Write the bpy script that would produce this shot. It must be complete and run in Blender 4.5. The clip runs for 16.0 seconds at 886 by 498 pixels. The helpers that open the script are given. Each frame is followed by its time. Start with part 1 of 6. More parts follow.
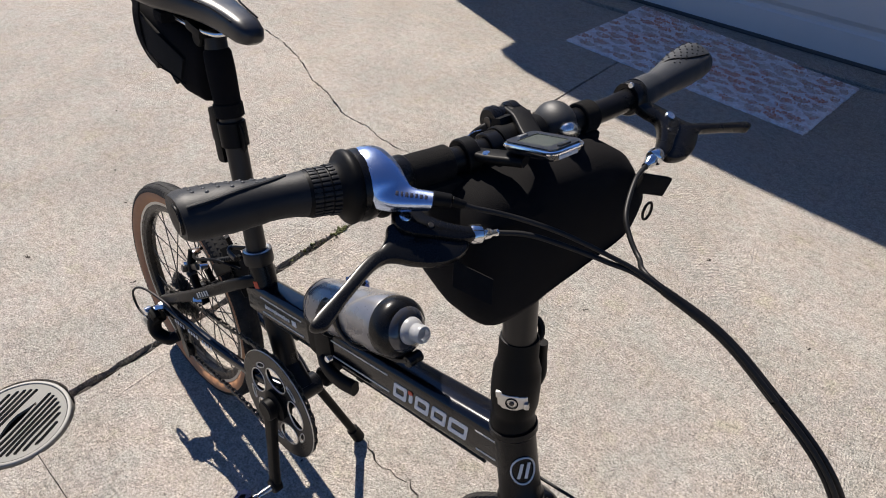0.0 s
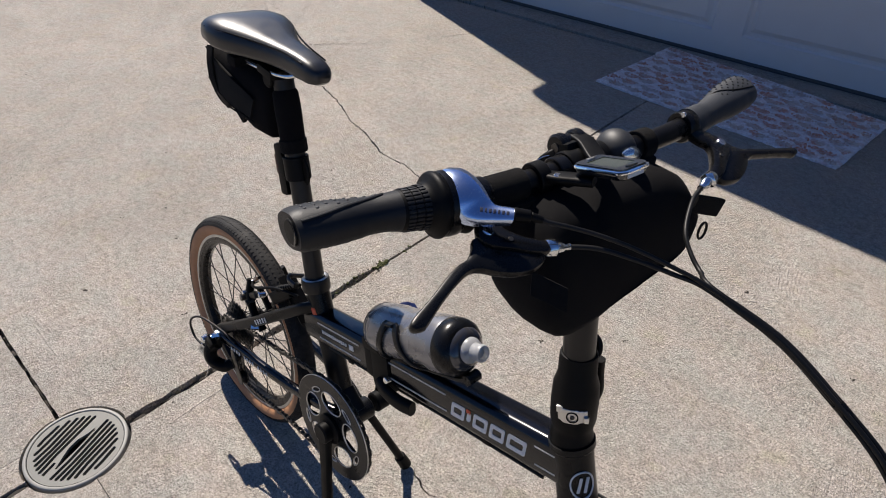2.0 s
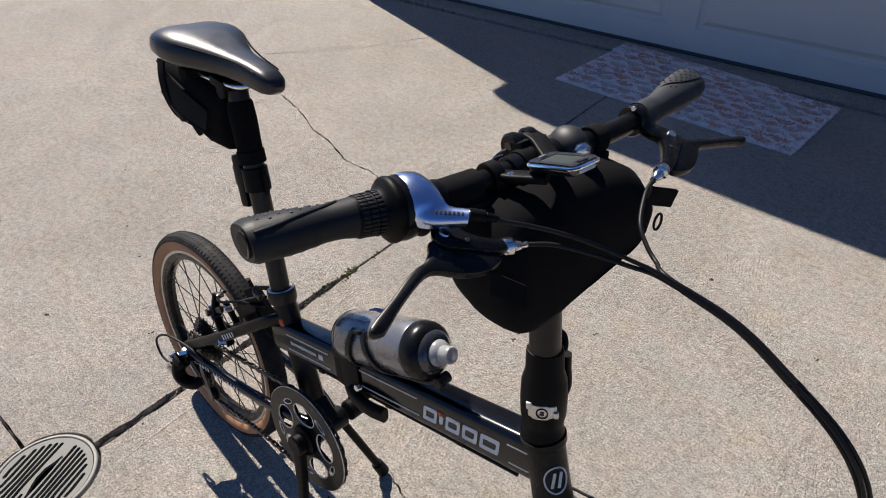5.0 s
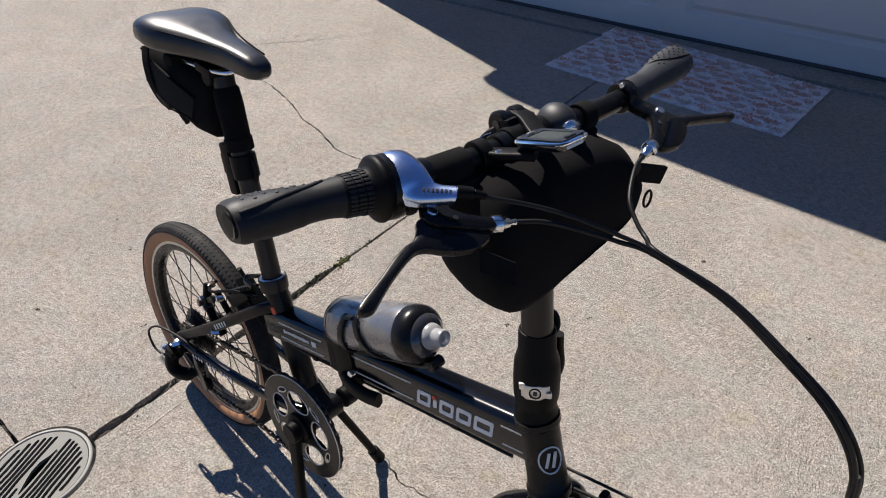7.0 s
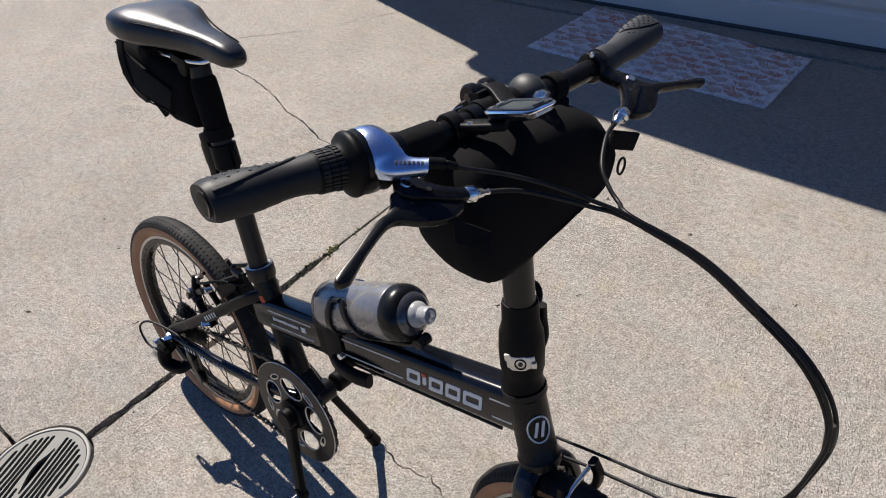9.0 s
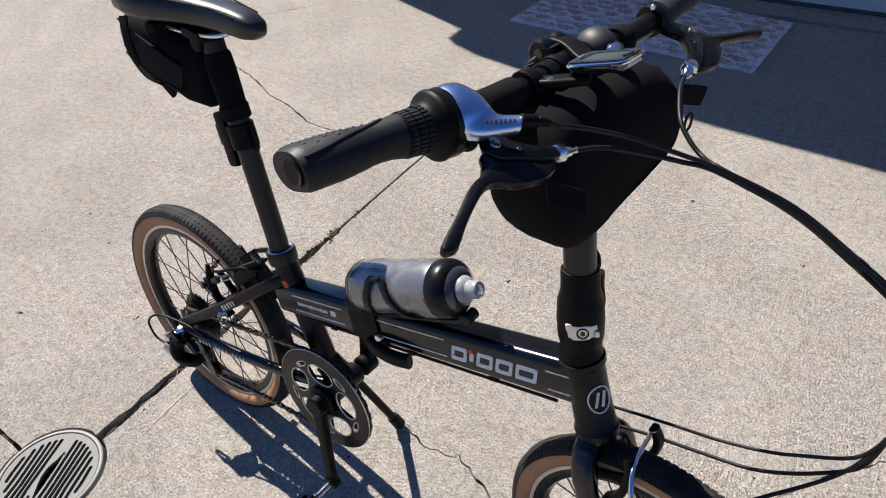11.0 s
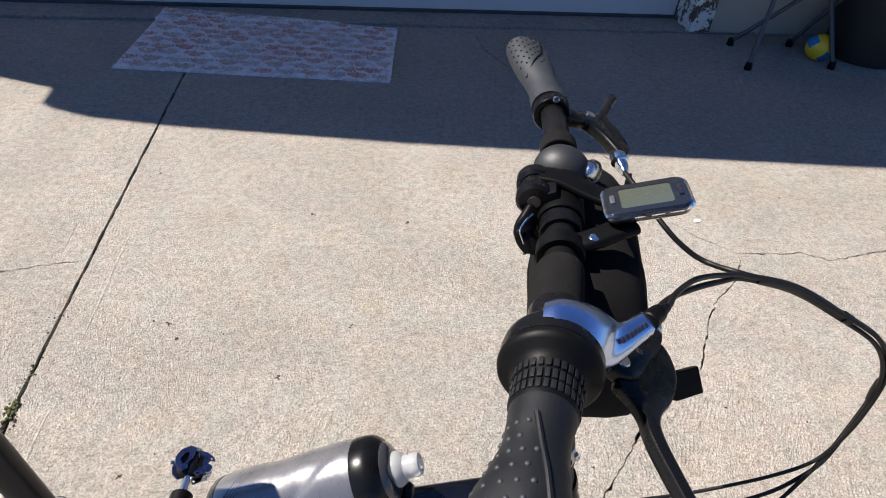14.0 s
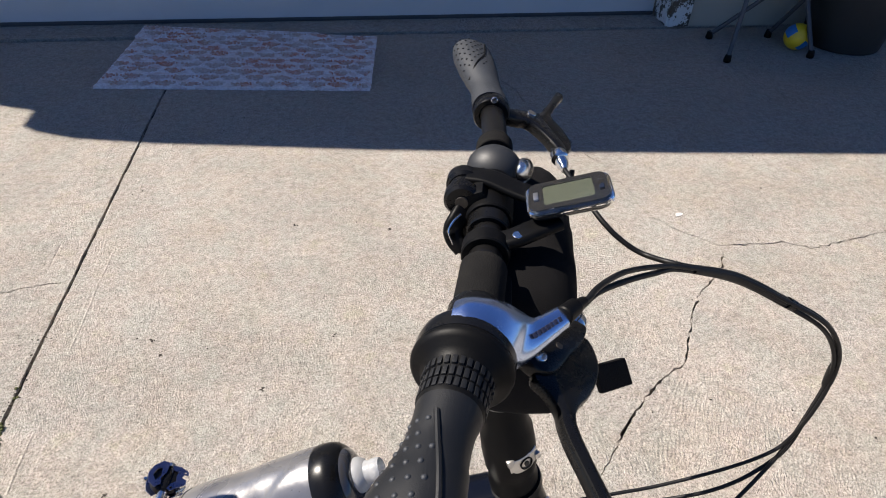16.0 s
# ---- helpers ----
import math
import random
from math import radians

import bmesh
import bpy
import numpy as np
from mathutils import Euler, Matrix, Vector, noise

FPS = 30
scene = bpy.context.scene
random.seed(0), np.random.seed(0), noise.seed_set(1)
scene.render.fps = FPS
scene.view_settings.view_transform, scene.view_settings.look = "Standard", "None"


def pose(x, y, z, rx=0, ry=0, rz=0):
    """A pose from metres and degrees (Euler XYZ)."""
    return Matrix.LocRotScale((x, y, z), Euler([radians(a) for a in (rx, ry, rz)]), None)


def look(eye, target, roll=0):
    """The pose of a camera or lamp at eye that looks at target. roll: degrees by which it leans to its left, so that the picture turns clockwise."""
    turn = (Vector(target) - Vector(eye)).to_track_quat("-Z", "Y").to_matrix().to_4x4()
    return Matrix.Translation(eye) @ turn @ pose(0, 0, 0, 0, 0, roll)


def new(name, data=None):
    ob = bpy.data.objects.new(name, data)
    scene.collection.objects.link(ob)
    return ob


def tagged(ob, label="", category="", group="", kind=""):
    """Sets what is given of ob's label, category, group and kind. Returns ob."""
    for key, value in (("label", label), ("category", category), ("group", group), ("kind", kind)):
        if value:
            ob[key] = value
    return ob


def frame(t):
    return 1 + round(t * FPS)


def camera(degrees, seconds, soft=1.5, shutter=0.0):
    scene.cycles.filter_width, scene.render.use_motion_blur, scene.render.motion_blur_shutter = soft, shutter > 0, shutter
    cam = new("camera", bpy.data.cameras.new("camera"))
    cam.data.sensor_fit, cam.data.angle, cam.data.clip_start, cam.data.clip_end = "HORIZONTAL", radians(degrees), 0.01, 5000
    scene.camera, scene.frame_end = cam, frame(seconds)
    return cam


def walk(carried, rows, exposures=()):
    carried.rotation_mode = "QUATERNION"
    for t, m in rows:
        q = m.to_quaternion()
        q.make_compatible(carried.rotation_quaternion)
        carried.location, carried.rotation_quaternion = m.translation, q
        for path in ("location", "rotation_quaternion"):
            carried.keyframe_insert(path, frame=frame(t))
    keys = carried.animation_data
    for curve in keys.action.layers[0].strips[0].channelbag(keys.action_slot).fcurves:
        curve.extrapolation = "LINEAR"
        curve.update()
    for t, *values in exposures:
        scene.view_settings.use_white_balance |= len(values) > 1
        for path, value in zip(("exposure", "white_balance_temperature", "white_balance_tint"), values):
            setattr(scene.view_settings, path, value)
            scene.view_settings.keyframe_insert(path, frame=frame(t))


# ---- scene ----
from mathutils.geometry import delaunay_2d_cdt

cam = camera(69.0, 16.0, 1.0)
PATH = [
    (0, (1.177, -0.959, 1.245), (0.225, 0.211, -0.068), 2.5),
    (0.5, (1.179, -0.993, 1.254), (0.163, 0.18, -0.007), -0.6),
    (1, (1.178, -1.013, 1.259), (0.116, 0.154, 0.031), -0.3),
    (1.5, (1.179, -1.018, 1.26), (0.127, 0.173, 0.046), 0.1),
    (2, (1.176, -1.028, 1.257), (0.114, 0.152, 0.04), 0.5),
    (2.5, (1.187, -1.025, 1.259), (0.146, 0.181, 0.051), 0.3),
    (3, (1.192, -1.018, 1.267), (0.185, 0.232, 0.073), 0.6),
    (3.5, (1.194, -1.017, 1.262), (0.209, 0.244, 0.06), 0.2),
    (4, (1.191, -1.021, 1.261), (0.199, 0.236, 0.063), 0.1),
    (6.5, (1.184, -1.018, 1.248), (0.19, 0.202, 0.013), -1.7),
    (7, (1.191, -1.02, 1.247), (0.216, 0.217, 0.014), -1.3),
    (7.5, (1.196, -1.026, 1.248), (0.21, 0.207, 0.019), -1.9),
    (8, (1.209, -1.026, 1.25), (0.235, 0.226, 0.032), -2.5),
    (8.5, (1.213, -1.024, 1.245), (0.249, 0.21, 0.0), -3.5),
    (10.8, (1.154, -1.041, 1.222), (0.315, 0.231, -0.073), -2.2),
    (11, (1.122, -1.066, 1.214), (0.307, 0.122, -0.024), -4.2),
    (11.2, (1.093, -1.057, 1.199), (0.302, 0.124, -0.062), -3.8),
    (11.5, (1.049, -1.000, 1.203), (0.295, 0.207, -0.057), -4.7),
    (11.7, (1.007, -0.956, 1.203), (0.238, 0.215, -0.080), -7.5),
    (12, (0.953, -0.869, 1.199), (0.392, 0.371, -0.126), -6.0),
    (12.2, (0.925, -0.844, 1.200), (0.464, 0.441, -0.121), -4.0),
    (12.5, (0.876, -0.837, 1.200), (0.696, 0.547, -0.089), 1.7),
    (12.7, (0.833, -0.856, 1.210), (0.800, 0.530, -0.089), 1.8),
    (13, (0.795, -0.883, 1.221), (1.017, 0.545, -0.013), 7.0),
    (13.5, (0.779, -0.905, 1.230), (1.073, 0.541, 0.032), 6.7),
    (14, (0.778, -0.910, 1.225), (0.980, 0.525, -0.004), 4.4),
    (14.5, (0.796, -0.914, 1.221), (0.986, 0.502, -0.032), 3.0),
    (15, (0.817, -0.909, 1.228), (1.011, 0.518, -0.011), 2.5),
    (15.5, (0.827, -0.913, 1.227), (1.042, 0.525, 0.004), 2.6),
    (16, (0.826, -0.919, 1.228), (1.031, 0.525, 0.011), 1.9),
]
EXPOSURES = [(0.0, 0.87, 6450, 12), (0.5, 0.90, 6450, 12), (1.0, 0.67, 6450, 12.5), (3.5, 0.63, 6450, 12), (7.0, 0.70, 6450, 12), (11.0, 0.92, 6300, 11.5), (12.5, 1.10, 6270, 11.5), (14.5, 1.10, 6450, 11.5), (16.0, 1.07, 6500, 11.5)]
walk(cam, [(t, look(eye, target, roll)) for t, eye, target, roll in PATH], EXPOSURES)

# ---------------------------------------------------------------- light
SUN_DIR = Vector((0.82, -0.322, -1.0)).normalized()      # the way the sunlight travels
ELEV = math.asin(-SUN_DIR.z)
world = bpy.data.worlds.new("sky")
scene.world = world
world.use_nodes = True
wn = world.node_tree
sky = wn.nodes.new("ShaderNodeTexSky")
sky.sky_type, sky.sun_disc = "NISHITA", False
sky.sun_elevation, sky.sun_rotation = ELEV, math.atan2(-SUN_DIR.x, -SUN_DIR.y)
sky.air_density, sky.dust_density, sky.ozone_density = 1.0, 0.0, 10.0
wn.nodes["Background"].inputs["Strength"].default_value = 0.049
deep = wn.nodes.new("ShaderNodeMix")
deep.data_type, deep.blend_type = "RGBA", "MULTIPLY"
deep.inputs[0].default_value, deep.inputs[7].default_value = 1.0, (0.91, 0.965, 1.10, 1)
wn.links.new(sky.outputs[0], deep.inputs[6])
wn.links.new(deep.outputs[2], wn.nodes["Background"].inputs["Color"])
sun = new("sun", bpy.data.lights.new("sun", "SUN"))
sun.data.energy, sun.data.angle, sun.data.color = 5.0, radians(0.53), (1.0, 0.925, 0.815)
sun.matrix_basis = look((0, 0, 5), Vector((0, 0, 5)) + SUN_DIR)


# ---------------------------------------------------------------- materials
def tree_of(name):
    m = bpy.data.materials.new(name)
    m.use_nodes = True
    return m, m.node_tree, m.node_tree.nodes["Principled BSDF"]


def node(nt, kind, **values):
    n = nt.nodes.new(kind)
    for key, value in values.items():
        n.inputs[key].default_value = value
    return n


def noise_of(nt, coord, scale, detail=3.0, rough=0.55):
    n = node(nt, "ShaderNodeTexNoise", Scale=scale, Detail=detail, Roughness=rough)
    nt.links.new(coord, n.inputs["Vector"])
    return n.outputs["Fac"]


def math_of(nt, op, a, b=0.0, clamp=False):
    n = nt.nodes.new("ShaderNodeMath")
    n.operation, n.use_clamp = op, clamp
    for k, v in enumerate((a, b)):
        if isinstance(v, (int, float)):
            n.inputs[k].default_value = v
        else:
            nt.links.new(v, n.inputs[k])
    return n.outputs[0]


def ramp_of(nt, fac, *stops):
    n = nt.nodes.new("ShaderNodeValToRGB")
    while len(n.color_ramp.elements) < len(stops):
        n.color_ramp.elements.new(0.5)
    for e, (at, c) in zip(n.color_ramp.elements, stops):
        e.position, e.color = at, (*c, 1) if len(c) == 3 else c
    nt.links.new(fac, n.inputs[0])
    return n.outputs[0]


def mix_of(nt, fac, a, b, how="MIX"):
    n = nt.nodes.new("ShaderNodeMix")
    n.data_type, n.blend_type = "RGBA", how
    for k, v in ((0, fac), (6, a), (7, b)):
        if isinstance(v, (int, float)):
            n.inputs[k].default_value = v
        elif isinstance(v, tuple):
            n.inputs[k].default_value = (*v, 1)
        else:
            nt.links.new(v, n.inputs[k])
    return n.outputs[2]


def bump_of(nt, height, strength, distance, normal=None):
    n = node(nt, "ShaderNodeBump", Strength=strength, Distance=distance)
    nt.links.new(height, n.inputs["Height"])
    if normal is not None:
        nt.links.new(normal, n.inputs["Normal"])
    return n.outputs[0]


def surface(name, base, rough=0.5, metal=0.0, var=0.15, scale=40.0, grain=0.0, gscale=600.0, coat=0.0, dust=0.0, spec=None):
    """A painted, moulded or metal surface: two scales of tone, uneven gloss, fine relief and a little dust."""
    m, nt, b = tree_of(name)
    co = nt.nodes.new("ShaderNodeTexCoord").outputs["Object"]
    big, fine = noise_of(nt, co, scale), noise_of(nt, co, gscale, 2.0)
    dark = tuple(c * (1 - var) for c in base)
    light = tuple(min(1.0, c * (1 + var)) for c in base)
    tone = mix_of(nt, big, dark, light)
    if dust:
        tone = mix_of(nt, math_of(nt, "MULTIPLY", ramp_of(nt, noise_of(nt, co, scale * 0.6, 5.0), (0.45, (0, 0, 0)), (0.75, (1, 1, 1))), dust), tone, (0.30, 0.27, 0.23))
    nt.links.new(tone, b.inputs["Base Color"])
    nt.links.new(math_of(nt, "ADD", math_of(nt, "MULTIPLY", math_of(nt, "SUBTRACT", fine, 0.5), 0.12), math_of(nt, "ADD", math_of(nt, "MULTIPLY", math_of(nt, "SUBTRACT", big, 0.5), 0.2), rough), True), b.inputs["Roughness"])
    b.inputs["Metallic"].default_value = metal
    b.inputs["Specular IOR Level"].default_value = spec if spec is not None else (0.28 if max(base) < 0.012 else 0.5)
    b.inputs["Coat Weight"].default_value = coat
    b.inputs["Coat Roughness"].default_value = 0.08
    if grain:
        nt.links.new(bump_of(nt, fine, grain, 0.0006), b.inputs["Normal"])
    return m


def milky(name):
    """Soft translucent white plastic."""
    m, nt, b = tree_of(name)
    b.inputs["Base Color"].default_value = (0.60, 0.61, 0.62, 1)
    b.inputs["Transmission Weight"].default_value = 0.55
    b.inputs["IOR"].default_value = 1.35
    b.inputs["Roughness"].default_value = 0.32
    return m


M_PAINT = surface("gloss black paint", (0.0018, 0.0022, 0.0042), 0.20, 0.0, 0.25, 20, 0.01, 900, 0.3, 0.006)
M_PAINT_SIDE = surface("satin black paint", (0.0050, 0.0049, 0.0052), 0.30, 0.0, 0.2, 25, 0.02, 900, 0.0, 0.006, 0.2)
M_BLACK = surface("black plastic", (0.0026, 0.0026, 0.0028), 0.48, 0.0, 0.25, 45, 0.10, 900, 0.0, 0.005, 0.12)
M_BLACK_GLOSS = surface("polished black plastic", (0.004, 0.004, 0.0043), 0.28, 0.0, 0.2, 45, 0.0, 900, 0.0, 0.005, 0.25)
M_RUBBER = surface("black grip rubber", (0.0068, 0.0075, 0.0090), 0.5, 0.0, 0.2, 60, 0.25, 1500, 0.0, 0.015, 0.3)
M_RUBBER_GREY = surface("grey grip rubber", (0.017, 0.020, 0.0255), 0.6, 0.0, 0.25, 40, 0.25, 1500, 0.0, 0.0)
M_TYRE = surface("black tyre rubber", (0.011, 0.0105, 0.0105), 0.75, 0.0, 0.3, 60, 0.3, 700, 0.0, 0.08)
M_TAN = surface("tan tyre sidewall", (0.38, 0.185, 0.088), 0.65, 0.0, 0.3, 30, 0.2, 800, 0.0, 0.1)
M_CHROME = surface("bright chrome", (0.72, 0.73, 0.74), 0.14, 1.0, 0.08, 60, 0.03, 900)
M_ALU = surface("brushed aluminium", (0.58, 0.57, 0.55), 0.34, 1.0, 0.12, 50, 0.08, 900, 0.0, 0.06)
M_RIM = surface("machined rim aluminium", (0.62, 0.60, 0.56), 0.42, 0.9, 0.15, 40, 0.1, 700, 0.0, 0.15)
M_CHAIN = surface("oiled chain steel", (0.26, 0.245, 0.225), 0.34, 0.95, 0.4, 90, 0.15, 900, 0.0, 0.1)
M_STEEL_DARK = surface("dark oiled steel", (0.07, 0.065, 0.06), 0.38, 0.9, 0.3, 80, 0.15, 900, 0.0, 0.12)
M_SPOKE = surface("black spoke steel", (0.03, 0.03, 0.03), 0.35, 0.6, 0.2, 60)
# the silver's base is tinted blue to stand for reflected sky
M_SILVER = surface("silver shifter cover", (0.52, 0.61, 0.80), 0.22, 1.0, 0.05, 40, 0.02, 900, 0.3)
M_DECAL = surface("pale grey decal", (0.66, 0.65, 0.63), 0.5, 0.0, 0.1, 80)
M_DECAL_RED = surface("red decal", (0.55, 0.06, 0.02), 0.5, 0.0, 0.1, 80)
M_INK = surface("dark blue ink", (0.012, 0.014, 0.035), 0.5)
M_SADDLE = surface("black saddle vinyl", (0.0060, 0.0066, 0.0084), 0.38, 0.0, 0.2, 30, 0.15, 700, 0.15, 0.012, 0.5)
M_FABRIC = surface("black bag fabric", (0.0058, 0.0055, 0.0060), 0.9, 0.0, 0.35, 50, 0.5, 1100, 0.0, 0.005, 0.1)
M_FABRIC_GREY = surface("black camouflage fabric", (0.011, 0.011, 0.011), 0.85, 0.0, 0.7, 35, 0.5, 1100, 0.0, 0.01, 0.15)
M_STRAP = surface("black hook strap", (0.008, 0.0078, 0.0078), 0.95, 0.0, 0.4, 90, 0.9, 900, 0.0, 0.015, 0.1)
M_CABLE = surface("black cable housing", (0.005, 0.005, 0.0055), 0.50, 0.0, 0.2, 50, 0.05, 700, 0.0, 0.015)
M_RED_LENS = surface("dark red lamp lens", (0.10, 0.012, 0.008), 0.25, 0.0, 0.2, 60)
M_POST = surface("black anodised tube", (0.0125, 0.0108, 0.0098), 0.36, 0.0, 0.2, 30, 0.05, 900, 0.0, 0.01, 0.3)
M_BLUE_STEEL = surface("pedal steel", (0.13, 0.16, 0.31), 0.30, 1.0, 0.2, 70)
M_PIN = surface("silver pinstripe", (0.58, 0.57, 0.55), 0.45, 0.2, 0.1, 60)
M_LCD = surface("grey green display", (0.058, 0.066, 0.048), 0.12, 0.0, 0.06, 60, 0.0, 600, 1.0)
M_CASE = surface("dark grey smoked plastic", (0.011, 0.0115, 0.013), 0.14, 0.0, 0.15, 60, 0.0, 600, 1.0)
M_NOZZLE = milky("milky nozzle")
M_SMOKE = surface("dark smoked plastic", (0.045, 0.045, 0.05), 0.15, 0.2, 0.3, 40, 0.0, 600, 0.6)
M_BOTTLE = surface("smoke silver bottle", (0.215, 0.212, 0.216), 0.28, 0.6, 0.25, 25, 0.6, 60, 0.25)
M_GREY_DOME = surface("grey bell dome", (0.012, 0.0135, 0.016), 0.55, 0.0, 0.2, 60, 0.1, 900)


def glass_like(name, tint, rough=0.05):
    m, nt, b = tree_of(name)
    b.inputs["Base Color"].default_value = (*tint, 1)
    b.inputs["Transmission Weight"].default_value = 1.0
    b.inputs["Roughness"].default_value = rough
    b.inputs["IOR"].default_value = 1.45
    return m


M_CLEAR = glass_like("clear lens", (0.9, 0.92, 0.93), 0.06)


def concrete(name, bands):
    """Swirl-finished driveway concrete. bands: smooth tooled borders along the two joints."""
    m, nt, b = tree_of(name)
    co = nt.nodes.new("ShaderNodeTexCoord").outputs["Object"]
    cloud = noise_of(nt, co, 0.9, 4.0)
    patch = noise_of(nt, co, 4.5, 5.0, 0.6)
    grit = noise_of(nt, co, 190.0, 4.0, 0.75)
    mid = noise_of(nt, co, 55.0, 4.0, 0.7)
    sand = noise_of(nt, co, 620.0, 2.0, 0.7)
    tone = ramp_of(nt, cloud, (0.30, (0.478, 0.440, 0.412)), (0.52, (0.518, 0.483, 0.460)), (0.72, (0.560, 0.502, 0.466)))
    tone = mix_of(nt, math_of(nt, "MULTIPLY", ramp_of(nt, patch, (0.45, (0, 0, 0)), (0.72, (1, 1, 1))), 0.55), tone, (0.500, 0.445, 0.390))
    tone = mix_of(nt, math_of(nt, "MULTIPLY", ramp_of(nt, noise_of(nt, co, 7.0, 6.0, 0.65), (0.56, (0, 0, 0)), (0.78, (1, 1, 1))), 0.45), tone, (0.345, 0.322, 0.298))
    tone = mix_of(nt, 0.80, tone, ramp_of(nt, grit, (0.36, (0.46, 0.44, 0.42)), (0.48, (1.0, 1.0, 1.0)), (0.62, (1.45, 1.43, 1.41))), "MULTIPLY")
    tone = mix_of(nt, 0.45, tone, ramp_of(nt, sand, (0.34, (0.55, 0.54, 0.53)), (0.49, (1, 1, 1)), (0.66, (1.4, 1.39, 1.38))), "MULTIPLY")
    tone = mix_of(nt, 0.72, tone, ramp_of(nt, mid, (0.36, (0.72, 0.71, 0.69)), (0.5, (1, 1, 1)), (0.64, (1.20, 1.19, 1.18))), "MULTIPLY")
    tint = ramp_of(nt, noise_of(nt, co, 11.0, 4.0, 0.6), (0.36, (0.96, 1.0, 1.0)), (0.48, (1, 1, 1)), (0.58, (1.03, 0.99, 0.99)), (0.70, (1.01, 1.01, 0.92)))
    tone = mix_of(nt, 0.9, tone, tint, "MULTIPLY")
    tone = mix_of(nt, 1.0, tone, (0.712, 0.715, 0.683), "MULTIPLY")
    spots = ramp_of(nt, noise_of(nt, co, 24.0, 6.0, 0.72), (0.36, (0.80, 0.80, 0.76)), (0.50, (1, 1, 1)), (0.64, (1.10, 1.10, 1.10)))
    tone = mix_of(nt, 0.45, tone, spots, "MULTIPLY")
    pits = ramp_of(nt, noise_of(nt, co, 85.0, 2.0), (0.72, (1, 1, 1)), (0.77, (0.45, 0.42, 0.39)))
    tone = mix_of(nt, 0.5, tone, pits, "MULTIPLY")
    nt.links.new(tone, b.inputs["Base Color"])
    b.inputs["Roughness"].default_value = 0.9
    b.inputs["Specular IOR Level"].default_value = 0.25
    # arcs of the trowel: rings round scattered centres
    warp = nt.nodes.new("ShaderNodeTexVoronoi")
    warp.inputs["Scale"].default_value = 1.15
    nt.links.new(co, warp.inputs["Vector"])
    arcs = math_of(nt, "SINE", math_of(nt, "ADD", math_of(nt, "MULTIPLY", warp.outputs["Distance"], 560.0), math_of(nt, "MULTIPLY", noise_of(nt, co, 9.0, 3.0), 22.0)))
    arcs = math_of(nt, "MULTIPLY", arcs, ramp_of(nt, noise_of(nt, co, 2.4, 2.0), (0.42, (0, 0, 0)), (0.64, (1, 1, 1))))
    strokes = []
    for turn, long, short in ((24.0, 165.0, 400.0), (-32.0, 150.0, 360.0)):
        way, size = nt.nodes.new("ShaderNodeMapping"), nt.nodes.new("ShaderNodeMapping")
        way.inputs["Rotation"].default_value = (0, 0, radians(turn))
        size.inputs["Scale"].default_value = (short, long, 100.0)
        nt.links.new(co, way.inputs["Vector"])
        nt.links.new(way.outputs[0], size.inputs["Vector"])
        n = node(nt, "ShaderNodeTexNoise", Scale=1.0, Detail=2.0, Roughness=0.55, Distortion=0.8)
        nt.links.new(size.outputs[0], n.inputs["Vector"])
        strokes.append(n.outputs["Fac"])
    which = ramp_of(nt, noise_of(nt, co, 1.7, 2.0), (0.44, (0, 0, 0)), (0.56, (1, 1, 1)))
    swept = math_of(nt, "ADD", math_of(nt, "MULTIPLY", strokes[0], which), math_of(nt, "MULTIPLY", strokes[1], math_of(nt, "SUBTRACT", 1.0, which)))
    height = math_of(nt, "ADD", math_of(nt, "MULTIPLY", swept, 0.95), math_of(nt, "MULTIPLY", sand, 0.07))
    height = math_of(nt, "ADD", height, math_of(nt, "MULTIPLY", mid, 0.62))
    height = math_of(nt, "ADD", height, math_of(nt, "MULTIPLY", arcs, 0.055))
    if bands:
        sep = nt.nodes.new("ShaderNodeSeparateXYZ")
        nt.links.new(co, sep.inputs[0])
        for out, centre, slope, other, strength in ((0, -0.006, 0.012, 1, 0.32), (1, -0.927, -0.04, 0, 0.2)):
            line = math_of(nt, "SUBTRACT", sep.outputs[out], math_of(nt, "ADD", math_of(nt, "MULTIPLY", sep.outputs[other], slope), centre))
            line = math_of(nt, "ADD", line, math_of(nt, "MULTIPLY", math_of(nt, "SUBTRACT", noise_of(nt, co, 6.0, 2.0), 0.5), 0.02))
            for side, lift in ((0.076, -1.0), (-0.080, 1.0)):
                away = math_of(nt, "ABSOLUTE", math_of(nt, "SUBTRACT", line, side))
                groove = math_of(nt, "SUBTRACT", 1.0, math_of(nt, "DIVIDE", away, 0.0035), True)
                broken = ramp_of(nt, noise_of(nt, co, 3.0, 2.0), (0.40, (0, 0, 0)), (0.55, (1, 1, 1)))
                height = math_of(nt, "SUBTRACT", height, math_of(nt, "MULTIPLY", math_of(nt, "MULTIPLY", groove, broken), strength * lift))
    nt.links.new(bump_of(nt, height, 1.0, 0.0096), b.inputs["Normal"])
    return m


